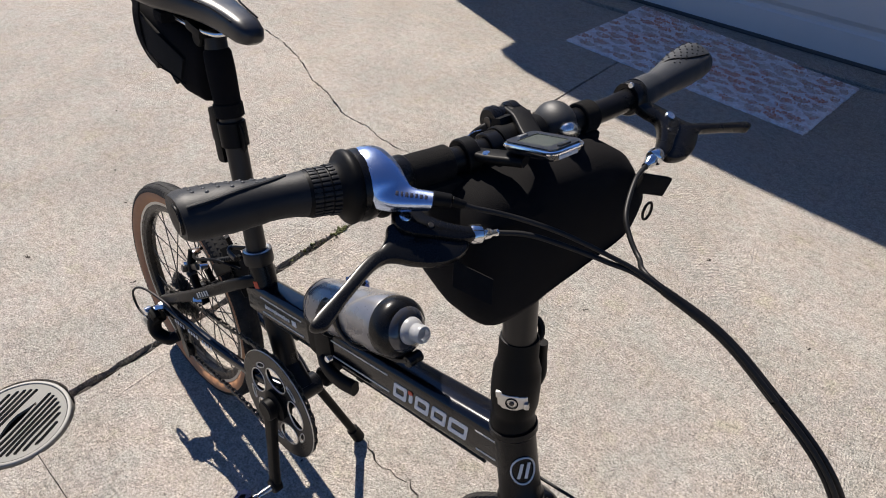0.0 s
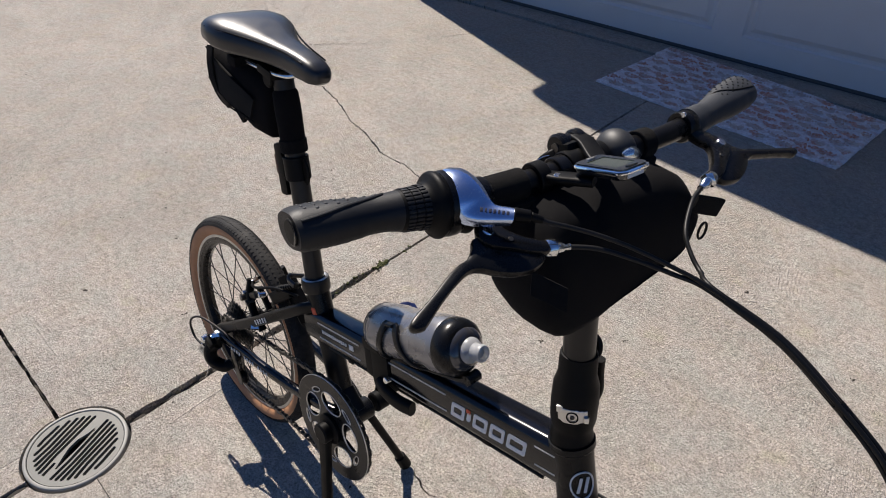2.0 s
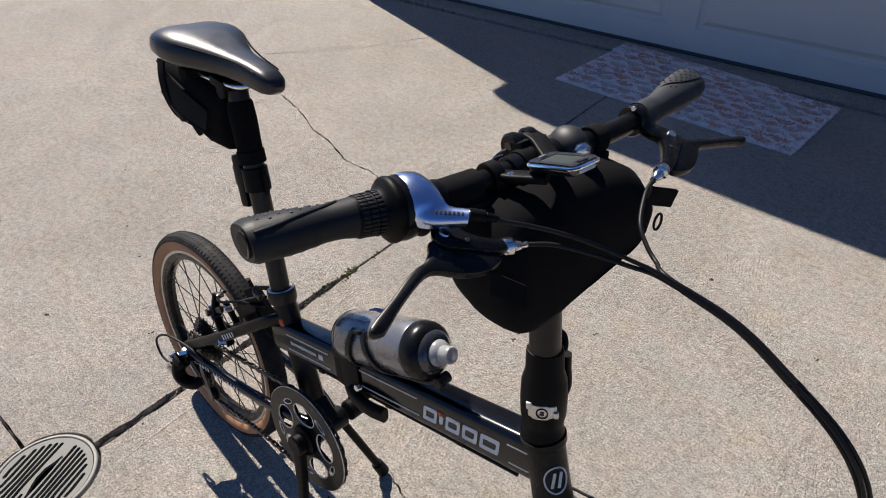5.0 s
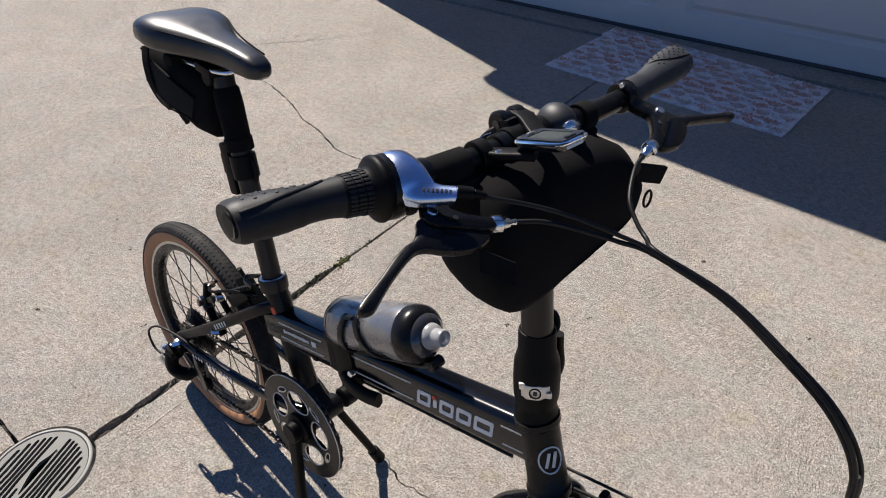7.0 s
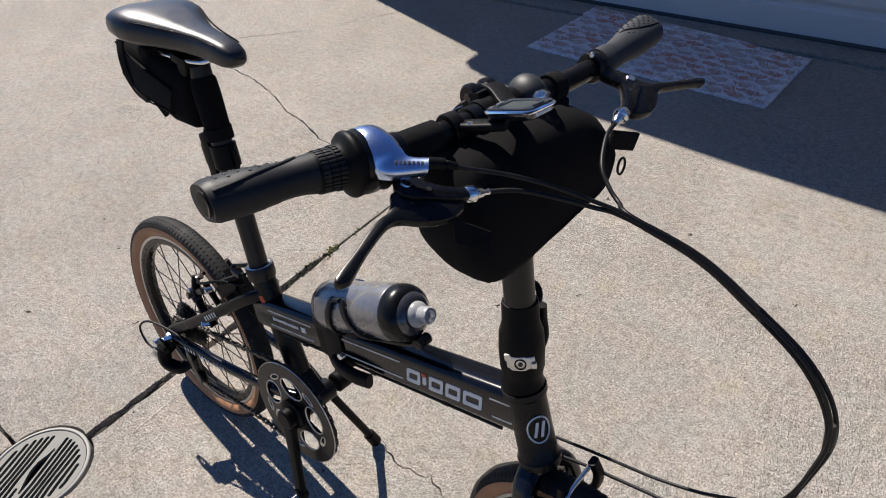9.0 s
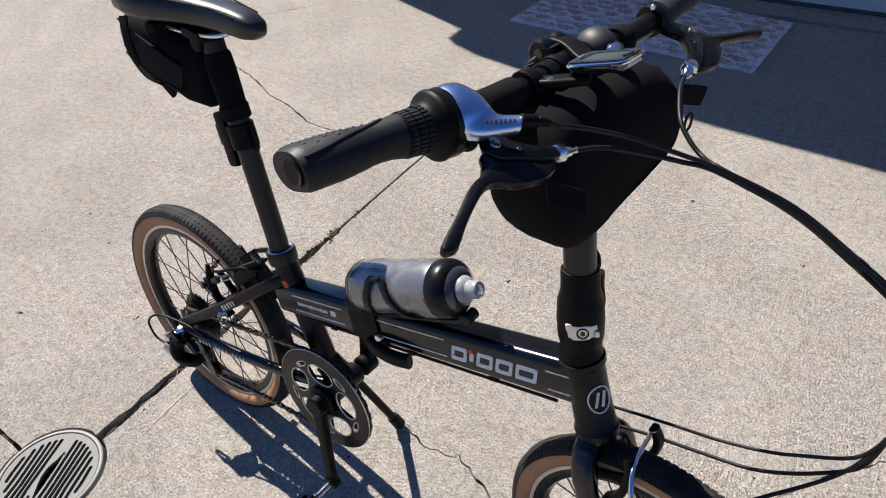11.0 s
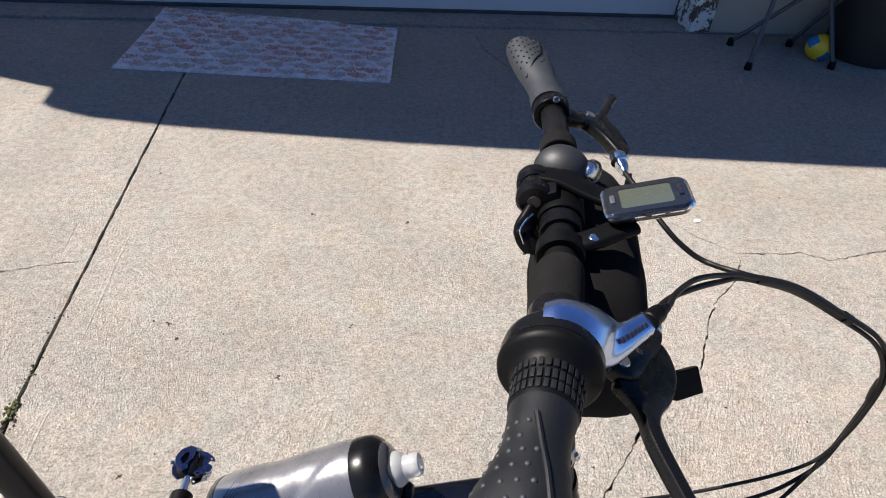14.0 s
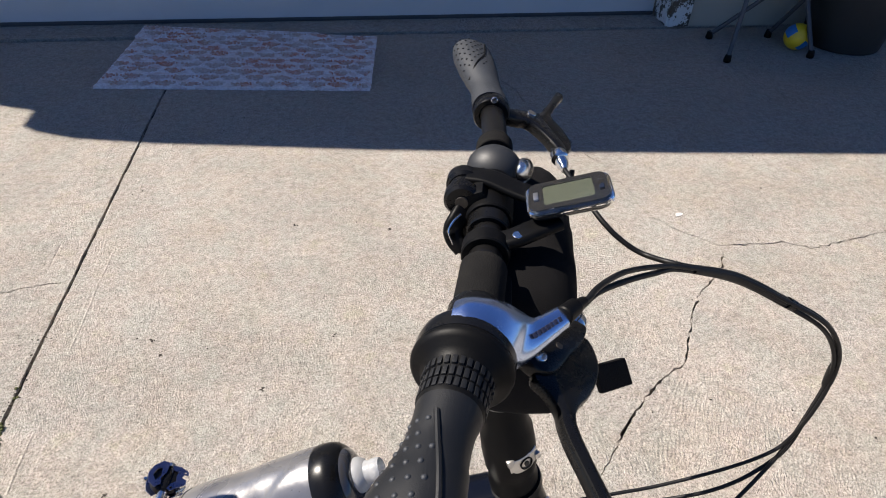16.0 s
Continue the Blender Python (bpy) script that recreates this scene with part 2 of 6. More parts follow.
M_CONCRETE = concrete("swirl finished concrete", True)
M_APRON = concrete("smooth concrete apron", False)
M_SOIL = surface("dark packed soil", (0.035, 0.028, 0.022), 0.95, 0.0, 0.5, 30, 0.8, 300)
M_FILLER = surface("weathered joint filler", (0.026, 0.021, 0.017), 0.9, 0.0, 0.6, 90, 1.0, 260)
M_MOSS = surface("green moss", (0.060, 0.066, 0.020), 0.95, 0.0, 0.6, 120, 0.8, 500)
M_DRAIN = surface("worn grey drain plastic", (0.135, 0.136, 0.125), 0.65, 0.0, 0.3, 25, 0.2, 500, 0.0, 0.2)
M_DRAIN_RIM = surface("pale worn drain rim", (0.24, 0.236, 0.22), 0.6, 0.0, 0.3, 25, 0.2, 500, 0.0, 0.2)
M_PIT = surface("dark drain pit", (0.010, 0.010, 0.010), 0.95)
M_DOOR = surface("white painted steel door", (0.50, 0.515, 0.535), 0.42, 0.0, 0.04, 6, 0.06, 300, 0.0, 0.06)
M_SEAL = surface("black door seal", (0.05, 0.052, 0.056), 0.7)
M_STUCCO = surface("cream stucco", (0.40, 0.375, 0.32), 0.9, 0.0, 0.08, 5, 0.9, 160)
M_ROOF = surface("brown roof shingles", (0.14, 0.11, 0.09), 0.9, 0.0, 0.3, 9, 0.6, 120)
M_FASCIA = surface("cream fascia paint", (0.55, 0.52, 0.46), 0.6, 0.0, 0.08, 8)
M_LEG = surface("grey enamelled tube", (0.06, 0.062, 0.07), 0.4, 0.2, 0.12, 40)
M_POT = surface("black plant pot", (0.012, 0.012, 0.012), 0.6, 0.0, 0.3, 30, 0.2, 300)
M_LEAF = surface("dark green leaf", (0.045, 0.07, 0.025), 0.6, 0.0, 0.4, 30)
M_YELLOW = surface("yellow ball vinyl", (0.70, 0.47, 0.02), 0.4, 0.0, 0.08, 30)
M_BLUE = surface("blue ball vinyl", (0.02, 0.16, 0.42), 0.4, 0.0, 0.08, 30)
M_CANVAS = surface("dark chair canvas", (0.04, 0.045, 0.06), 0.9, 0.0, 0.2, 40, 0.5, 500)


def peeling():
    m, nt, b = tree_of("peeling white paint on wood")
    co = nt.nodes.new("ShaderNodeTexCoord").outputs["Object"]
    flake = ramp_of(nt, noise_of(nt, co, 16.0, 6.0, 0.7), (0.50, (0, 0, 0)), (0.53, (1, 1, 1)))
    nt.links.new(mix_of(nt, flake, (0.66, 0.66, 0.65), (0.10, 0.075, 0.055)), b.inputs["Base Color"])
    b.inputs["Roughness"].default_value = 0.75
    nt.links.new(bump_of(nt, flake, 0.6, 0.002), b.inputs["Normal"])
    return m


M_PEEL = peeling()


def rug_wool():
    """Off-white woven ground with rust and coral tufts in loose rows."""
    m, nt, b = tree_of("off-white rug with coral tufts")
    co = nt.nodes.new("ShaderNodeTexCoord").outputs["Object"]
    # slanting rows of tufts, broken up by noise
    sep = nt.nodes.new("ShaderNodeSeparateXYZ")
    nt.links.new(co, sep.inputs[0])
    wob = math_of(nt, "MULTIPLY", math_of(nt, "SUBTRACT", noise_of(nt, co, 16.0, 5.0, 0.7), 0.5), 5.0)
    ridges = []
    for sign in (1.0, -1.0):
        way = math_of(nt, "ADD", math_of(nt, "MULTIPLY", sep.outputs[0], 30.0), math_of(nt, "MULTIPLY", sep.outputs[1], 46.0 * sign))
        ridges.append(math_of(nt, "ABSOLUTE", math_of(nt, "SINE", math_of(nt, "ADD", way, wob))))
    quilt = math_of(nt, "MINIMUM", ridges[0], ridges[1])
    weave = math_of(nt, "ADD", math_of(nt, "MULTIPLY", quilt, 0.20), math_of(nt, "MULTIPLY", noise_of(nt, co, 30.0, 6.0, 0.8), 0.85))
    coral = ramp_of(nt, weave, (0.44, (0, 0, 0)), (0.64, (1, 1, 1)))
    hue = ramp_of(nt, noise_of(nt, co, 6.0, 3.0), (0.36, (0.52, 0.46, 0.45)), (0.50, (0.50, 0.33, 0.28)), (0.62, (0.56, 0.19, 0.12)))
    tone = mix_of(nt, math_of(nt, "MULTIPLY", coral, 0.40), (0.86, 0.84, 0.88), hue)
    tone = mix_of(nt, 0.6, tone, ramp_of(nt, noise_of(nt, co, 140.0, 3.0), (0.3, (0.6, 0.6, 0.6)), (0.6, (1.0, 1.0, 1.0))), "MULTIPLY")
    nt.links.new(tone, b.inputs["Base Color"])
    b.inputs["Roughness"].default_value = 0.95
    nt.links.new(bump_of(nt, math_of(nt, "SUBTRACT", noise_of(nt, co, 160.0, 3.0), math_of(nt, "MULTIPLY", quilt, 1.2)), 0.9, 0.006), b.inputs["Normal"])
    return m


M_RUG = rug_wool()


def tuft_yarn():
    """Looped yarn, brown to coral, each loop a little different."""
    m, nt, b = tree_of("brown and coral yarn")
    co = nt.nodes.new("ShaderNodeTexCoord").outputs["Object"]
    own = nt.nodes.new("ShaderNodeNewGeometry").outputs["Random Per Island"]
    hue = ramp_of(nt, noise_of(nt, co, 7.0, 3.0, 0.6), (0.40, (0.50, 0.43, 0.39)), (0.50, (0.46, 0.31, 0.24)), (0.60, (0.52, 0.20, 0.12)))
    tone = mix_of(nt, math_of(nt, "MULTIPLY", own, 0.50), hue, (0.80, 0.75, 0.76))
    nt.links.new(tone, b.inputs["Base Color"])
    b.inputs["Roughness"].default_value = 0.95
    return m


M_YARN = tuft_yarn()


# ---------------------------------------------------------------- geometry helpers: each gives (vertices, faces)
def join(*geos):
    verts, faces = [], []
    for v, f in geos:
        k = len(verts)
        verts += v
        faces += [tuple(i + k for i in p) for p in f]
    return verts, faces


def moved(geo, m):
    return [m @ Vector(v) for v in geo[0]], geo[1]


def along(a, b):
    """The pose whose z runs from a to b."""
    a, b = Vector(a), Vector(b)
    return Matrix.Translation(a) @ (b - a).to_track_quat("Z", "Y").to_matrix().to_4x4()


def lathe(profile, seg=32, squash=1.0):
    """Turned about z: rows of (radius, height); a row of radius 0 closes an end."""
    verts, faces, rings = [], [], []
    for r, h in profile:
        if r <= 1e-9:
            rings.append([len(verts)])
            verts.append(Vector((0, 0, h)))
        else:
            rings.append(list(range(len(verts), len(verts) + seg)))
            verts += [Vector((r * math.cos(2 * math.pi * k / seg), squash * r * math.sin(2 * math.pi * k / seg), h)) for k in range(seg)]
    for a, b in zip(rings, rings[1:]):
        for k in range(seg):
            j = (k + 1) % seg
            if len(a) == 1 and len(b) > 1:
                faces.append((a[0], b[j], b[k]))
            elif len(b) == 1 and len(a) > 1:
                faces.append((a[k], a[j], b[0]))
            elif len(a) > 1:
                faces.append((a[k], a[j], b[j], b[k]))
    return verts, faces


def rod(a, b, r, r2=None, seg=16, bevel=0.15):
    """A round bar from a to b with softened ends."""
    r2 = r if r2 is None else r2
    n = (Vector(b) - Vector(a)).length
    e = min(bevel * min(r, r2), n * 0.2)
    return moved(lathe([(0, 0), (r - e, 0), (r, e), (r2, n - e), (r2 - e, n), (0, n)], seg), along(a, b))


def sleeve(a, b, r, inner, seg=24):
    """A hollow ring or collar from a to b."""
    n, e = (Vector(b) - Vector(a)).length, min(0.0012, r * 0.06)
    g = lathe([(inner, 0), (r - e, 0), (r, e), (r, n - e), (r - e, n), (inner, n), (inner, 0)], seg)
    return moved(g, along(a, b))


def smooth_path(points, n=8):
    """A Catmull-Rom curve through the points."""
    p = [Vector(q) for q in points]
    p = [2 * p[0] - p[1]] + p + [2 * p[-1] - p[-2]]
    out = []
    for a, b, c, d in zip(p, p[1:], p[2:], p[3:]):
        for k in range(n):
            t = k / n
            out.append(0.5 * (2 * b + (c - a) * t + (2 * a - 5 * b + 4 * c - d) * t * t + (3 * b - a - 3 * c + d) * t ** 3))
    return out + [p[-2]]


def sweep(points, ring, scales=None, up=(0, 0, 1), close=True):
    """A closed outline (list of (side, up) offsets) carried along a line; scales: one (side, up) pair a point."""
    pts, verts, faces, n = [Vector(p) for p in points], [], [], len(ring)
    for i, p in enumerate(pts):
        way = (pts[min(i + 1, len(pts) - 1)] - pts[max(i - 1, 0)]).normalized()
        side = way.cross(Vector(up))
        side = side.normalized() if side.length > 1e-6 else Vector((1, 0, 0))
        top = side.cross(way)
        sx, sy = scales[i] if scales else (1, 1)
        verts += [p + side * (u * sx) + top * (v * sy) for u, v in ring]
    for i in range(len(pts) - 1):
        for k in range(n):
            j = (k + 1) % n
            faces.append((i * n + k, i * n + j, (i + 1) * n + j, (i + 1) * n + k))
    if close:
        faces += [tuple(range(n - 1, -1, -1)), tuple(range((len(pts) - 1) * n, len(pts) * n))]
    return verts, faces


def circle(r, n=12, ry=None):
    ry = r if ry is None else ry
    return [(r * math.cos(2 * math.pi * k / n), ry * math.sin(2 * math.pi * k / n)) for k in range(n)]


def rounded(w, h, r, n=4):
    """A rounded rectangle's outline, w by h."""
    out = []
    for cx, cy, a0 in ((w / 2 - r, h / 2 - r, 0), (-w / 2 + r, h / 2 - r, 90), (-w / 2 + r, -h / 2 + r, 180), (w / 2 - r, -h / 2 + r, 270)):
        for k in range(n + 1):
            a = radians(a0 + 90 * k / n)
            out.append((cx + r * math.cos(a), cy + r * math.sin(a)))
    return out


def pipe(points, r, seg=10, n=8, up=(0.31, 0.2, 0.93)):
    """A bent round cable or tube."""
    path = smooth_path(points, n)
    return sweep(path, circle(r, seg), up=up)


def block(sx, sy, sz, bevel=0.002, centre=(0, 0, 0), rot=(0, 0, 0)):
    """A box with bevelled edges."""
    bm = bmesh.new()
    bmesh.ops.create_cube(bm, size=1.0, matrix=Matrix.Diagonal((sx, sy, sz, 1)))
    if bevel > 0:
        bmesh.ops.bevel(bm, geom=list(bm.edges), offset=min(bevel, min(sx, sy, sz) * 0.45), segments=2, profile=0.7, affect="EDGES")
    m = pose(*centre, *rot)
    bm.verts.index_update()
    geo = [m @ v.co for v in bm.verts], [tuple(v.index for v in f.verts) for f in bm.faces]
    bm.free()
    return geo


def ball(rx, ry, rz, centre=(0, 0, 0), seg=20, rings=12, rot=(0, 0, 0)):
    g = lathe([(math.sin(math.pi * k / rings), -math.cos(math.pi * k / rings)) if 0 < k < rings else (0, -1 if k == 0 else 1) for k in range(rings + 1)], seg)
    return moved(g, pose(*centre, *rot) @ Matrix.Diagonal((rx, ry, rz, 1)))


def inside(p, poly):
    x, y, hit = p[0], p[1], False
    for (x1, y1), (x2, y2) in zip(poly, poly[1:] + poly[:1]):
        if (y1 > y) != (y2 > y) and x < (x2 - x1) * (y - y1) / (y2 - y1) + x1:
            hit = not hit
    return hit


def plate(outline, holes, top, bottom):
    """A flat plate with real holes through it; outline and holes are lists of (x, y)."""
    pts, edges = [], []
    for loop in [outline] + holes:
        k = len(pts)
        pts += [Vector(p) for p in loop]
        edges += [(k + i, k + (i + 1) % len(loop)) for i in range(len(loop))]
    vs, es, fs, *_ = delaunay_2d_cdt(pts, edges, [], 0, 1e-6)
    keep = []
    for f in fs:
        c = sum((vs[i] for i in f), Vector((0, 0))) / len(f)
        if inside(c, outline) and not any(inside(c, h) for h in holes):
            keep.append(tuple(f))
    n = len(vs)
    verts = [Vector((v.x, v.y, top)) for v in vs] + [Vector((v.x, v.y, bottom)) for v in vs]
    faces = []
    used = {}
    for f in keep:
        a, b, c = (vs[i] for i in f[:3])
        if (b - a).cross(c - a) < 0:
            f = f[::-1]
        faces += [f, tuple(i + n for i in f[::-1])]
        for i, j in zip(f, f[1:] + f[:1]):
            used[(i, j)] = True
    for i, j in used:
        if (j, i) not in used:
            faces.append((i, i + n, j + n, j))
    return verts, faces


WORLD_OF = {}


def mesh_of(name, geo, material, angle=38.0):
    me = bpy.data.meshes.new(name)
    me.from_pydata([tuple(v) for v in geo[0]], [], geo[1])
    me.materials.append(material)
    for p in me.polygons:
        p.use_smooth = True
    me.set_sharp_from_angle(angle=radians(angle))
    me.update()
    return me


def thing(name, m, label, category, group="", kind=""):
    """An empty at the base of a thing, which holds its parts."""
    ob = new(name)
    ob.empty_display_size = 0.05
    ob.matrix_basis = m
    WORLD_OF[ob] = m
    return tagged(ob, label, category, group, kind)


def part(name, geo, material, parent=None, label="", frame_m=None, angle=38.0):
    """A mesh under a thing or a part. Its vertices are given in frame_m (the world, if there is none)."""
    base = WORLD_OF[parent] if parent is not None else Matrix()
    m = base.inverted() @ (frame_m if frame_m is not None else Matrix())
    ob = new(name, mesh_of(name, moved(geo, m), material, angle))
    ob.parent = parent
    WORLD_OF[ob] = base
    return tagged(ob, label) if label else ob


def piece(name, me, parent, m):
    """One more object on a shared mesh, at the world pose m."""
    ob = new(name, me)
    ob.parent = parent
    ob.matrix_basis = (WORLD_OF[parent] if parent is not None else Matrix()).inverted() @ m
    WORLD_OF[ob] = m
    return ob


# ---------------------------------------------------------------- the driveway
def jag(points, step, amount, seed):
    """A line made ragged: points every step metres, pushed aside at random."""
    rnd, out = random.Random(seed), []
    for (x1, y1), (x2, y2) in zip(points, points[1:]):
        n = max(1, round(math.hypot(x2 - x1, y2 - y1) / step))
        out += [(x1 + (x2 - x1) * k / n + rnd.uniform(-amount, amount), y1 + (y2 - y1) * k / n + rnd.uniform(-amount, amount)) for k in range(n)]
    return out + [points[-1]]


def fissure(points, width, seed, step=0.013):
    """The outline of a crack: a ragged line with two uneven lips that meet at both ends."""
    rnd, line = random.Random(seed + 99), jag(points, step, step * 0.36, seed)
    left, right = [], []
    for i in range(1, len(line) - 1):
        dx, dy = line[i + 1][0] - line[i - 1][0], line[i + 1][1] - line[i - 1][1]
        n = math.hypot(dx, dy) or 1.0
        w = width * rnd.choice((0.30, 0.45, 0.6, 0.8, 1.35)) * min(1.0, 0.4 + 0.2 * min(i, len(line) - 1 - i))
        left.append((line[i][0] - dy / n * w / 2, line[i][1] + dx / n * w / 2))
        right.append((line[i][0] + dy / n * w / 2, line[i][1] - dx / n * w / 2))
    return [line[0]] + right + [line[-1]] + left[::-1]


DRAIN_X, DRAIN_Y, DRAIN_R = -0.034, -0.925, 0.117


def joint_x(y):
    return -0.006 + 0.012 * y


def joint_y(x):
    return -0.927 - 0.04 * x


def edge_line(fixed, span, sign, gap, seed):
    """One ragged slab edge along a joint, from the drain outwards. fixed: 'x' for the long joint, 'y' for the cross joint."""
    rnd, out = random.Random(seed), []
    a, b = span
    n = max(2, int(abs(b - a) / 0.03))
    for k in range(n + 1):
        s = a + (b - a) * k / n
        wide = 2.6 if fixed == "x" and -0.82 < s < -0.06 else 1.0          # worn open between the drain and the moss
        off = sign * gap / 2 * wide * (1 + rnd.uniform(-0.35, 0.35))
        out.append((joint_x(s) + off, s) if fixed == "x" else (s, joint_y(s) + off))
    return out


def slab(sx, sy, far_x, far_y, gap_x, gap_y, seed, cracks):
    """A quarter of the driveway: its corner is the drain, and two of its edges run along the joints."""
    start_y, start_x = DRAIN_Y + sy * (DRAIN_R - 0.004), DRAIN_X + sx * (DRAIN_R - 0.004)
    up = edge_line("x", (start_y, far_y), sx, gap_x, seed)
    over = edge_line("y", (start_x, far_x), sy, gap_y, seed + 1)
    a1 = math.atan2(over[0][1] - DRAIN_Y, over[0][0] - DRAIN_X)
    a2 = math.atan2(up[0][1] - DRAIN_Y, up[0][0] - DRAIN_X)
    turn = (a2 - a1 + math.pi) % (2 * math.pi) - math.pi
    arc = [(DRAIN_X + DRAIN_R * math.cos(a1 + turn * k / 14), DRAIN_Y + DRAIN_R * math.sin(a1 + turn * k / 14)) for k in range(1, 14)]
    outline = over[::-1] + arc + up + [(far_x, far_y)]
    return plate(outline, cracks, 0.0, -0.09)


CRACK_LONG = fissure([(-1.55, 0.80), (-1.22, 0.745), (-1.03, 0.69), (-0.82, 0.59), (-0.69, 0.56), (-0.52, 0.487), (-0.40, 0.484), (-0.284, 0.461), (-0.197, 0.452), (-0.10, 0.478), (-0.014, 0.495)], 0.0060, 3)
CRACK_BACK = fissure([(-1.90, 0.99), (-1.70, 1.04), (-1.483, 1.26), (-1.348, 1.427), (-1.25, 1.62), (-1.168, 1.767), (-1.13, 1.95)], 0.0050, 9)
CRACK_FORK = fissure([(0.545, -0.44), (0.587, -0.456), (0.633, -0.47), (0.707, -0.454), (0.757, -0.482), (0.804, -0.498), (0.93, -0.56), (1.06, -0.52), (1.16, -0.36), (1.30, -0.206), (1.39, -0.10), (1.48, -0.012), (1.583, 0.049), (1.635, 0.14), (1.666, 0.208), (1.721, 0.28), (1.84, 0.385), (1.875, 0.455)], 0.0062, 5)
CRACK_AHEAD = fissure([(1.60, 1.06), (1.658, 0.953), (1.684, 0.843), (1.711, 0.647), (1.798, 0.545), (1.875, 0.480), (1.988, 0.476), (2.083, 0.480), (2.153, 0.443), (2.278, 0.463), (2.415, 0.495), (2.8, 0.56)], 0.0044, 7)
CRACK_SHADE = fissure([(1.60, 1.09), (1.50, 1.30), (1.47, 1.55), (1.30, 1.95), (1.28, 2.12)], 0.0055, 8)

pavement = thing("pavement", Matrix(), "swirl-finished tan concrete driveway with cracks and joints", "pavement", kind="structure")
APRON_Y = 2.205
part("slab", slab(1, 1, 9.0, APRON_Y - 0.012, 0.009, 0.0022, 21, [CRACK_FORK, CRACK_AHEAD, CRACK_SHADE]), M_CONCRETE, pavement)
part("slab", slab(-1, 1, -14.0, APRON_Y - 0.012, 0.009, 0.008, 23, [CRACK_LONG, CRACK_BACK]), M_CONCRETE, pavement)
part("slab", slab(-1, -1, -14.0, -12.0, 0.016, 0.008, 25, []), M_CONCRETE, pavement)
part("slab", slab(1, -1, 9.0, -12.0, 0.016, 0.0022, 27, []), M_CONCRETE, pavement)
apron_edge = jag([(-14.0, APRON_Y + 0.02), (-3.0, APRON_Y + 0.02), (9.0, APRON_Y)], 0.09, 0.004, 31)
part("apron", plate(apron_edge + [(9.0, 2.62), (-14.0, 2.62)], [], 0.006, -0.09), M_APRON, pavement, "darker smooth concrete apron at the garage door")


def filler(fixed, a, b, width, seed, top=-0.006, torn=0.0):
    """A weathered strip in a joint, ragged on both sides and uneven on top."""
    rnd, verts, faces = random.Random(seed), [], []
    n = int(abs(b - a) / (0.018 - 0.007 * torn))
    for k in range(n + 1):
        s = a + (b - a) * k / n
        c, w, h = rnd.uniform(-0.0015, 0.0015), width * rnd.uniform(0.6 - 0.45 * torn, 1.1 + 0.5 * torn) / 2, top + rnd.uniform(-0.004 - 0.012 * torn, 0.003)
        for off, z in ((-w, -0.05), (-w, h), (c, h + 0.0015), (w, h), (w, -0.05)):
            verts.append(Vector((joint_x(s) + off, s, z)) if fixed == "x" else Vector((s, joint_y(s) + off, z)))
    for k in range(n):
        for i in range(4):
            p = k * 5 + i
            faces.append((p, p + 5, p + 6, p + 1))
    return verts, faces


part("joint_filler", join(filler("x", DRAIN_Y + DRAIN_R, -0.06, 0.010, 41, -0.006, 1.0), filler("x", -0.06, 2.19, 0.009, 45, -0.009), filler("x", DRAIN_Y - DRAIN_R, -4.0, 0.015, 42), filler("y", DRAIN_X - DRAIN_R, -5.0, 0.006, 43, -0.005, 1.0), filler("y", DRAIN_X + DRAIN_R, 4.0, 0.0022, 44, -0.0015)), M_FILLER, pavement, "dark rotten strip in the slab joint")

ground = tagged(part("ground", ([Vector((x, y, -0.095)) for x, y in ((-400, -400), (400, -400), (400, 400), (-400, 400))], [(0, 1, 2, 3)]), M_SOIL), "bare dark earth beneath and beyond the driveway", "ground", kind="structure")

# grit and leaf crumbs that lie on the slabs
rnd = random.Random(61)
crumbs = []
for k in range(230):
    x, y = rnd.uniform(-2.5, 2.6), rnd.uniform(-0.9, 1.5)
    if k < 130:
        y = rnd.choice((rnd.gauss(-0.12, 0.05), rnd.gauss(0.0, 0.04), rnd.uniform(-0.8, 0.3)))
        x = joint_x(y) + rnd.gauss(0, 0.009)
    s = rnd.uniform(0.001, 0.0028)
    crumbs.append(ball(s * rnd.uniform(0.8, 1.8), s, s * 0.6, (x, y, s * 0.45), 6, 4, (0, 0, rnd.uniform(0, 180))))
for x, y in ((0.591, 0.693), (0.294, 0.197), (0.549, 0.067), (0.267, 0.247), (0.718, 0.225), (0.881, 0.647), (0.595, 0.692), (0.265, 0.248), (0.294, 0.195), (0.552, 0.071), (0.884, 0.648), (-0.557, -0.671), (0.263, -0.169), (-0.595, -0.36), (1.213, 0.493), (-0.559, -0.675), (-0.254, -0.527)):
    for k in range(4):
        crumbs.append(ball(rnd.uniform(0.0018, 0.0045), rnd.uniform(0.0012, 0.0024), 0.0010, (x + rnd.gauss(0, 0.0025), y + rnd.gauss(0, 0.0025), 0.0008), 7, 4, (0, 0, rnd.uniform(0, 180))))
tagged(part("grit", join(*crumbs), M_SOIL), "dark crumbs of soil scattered over the concrete", "grit", kind="stuff")
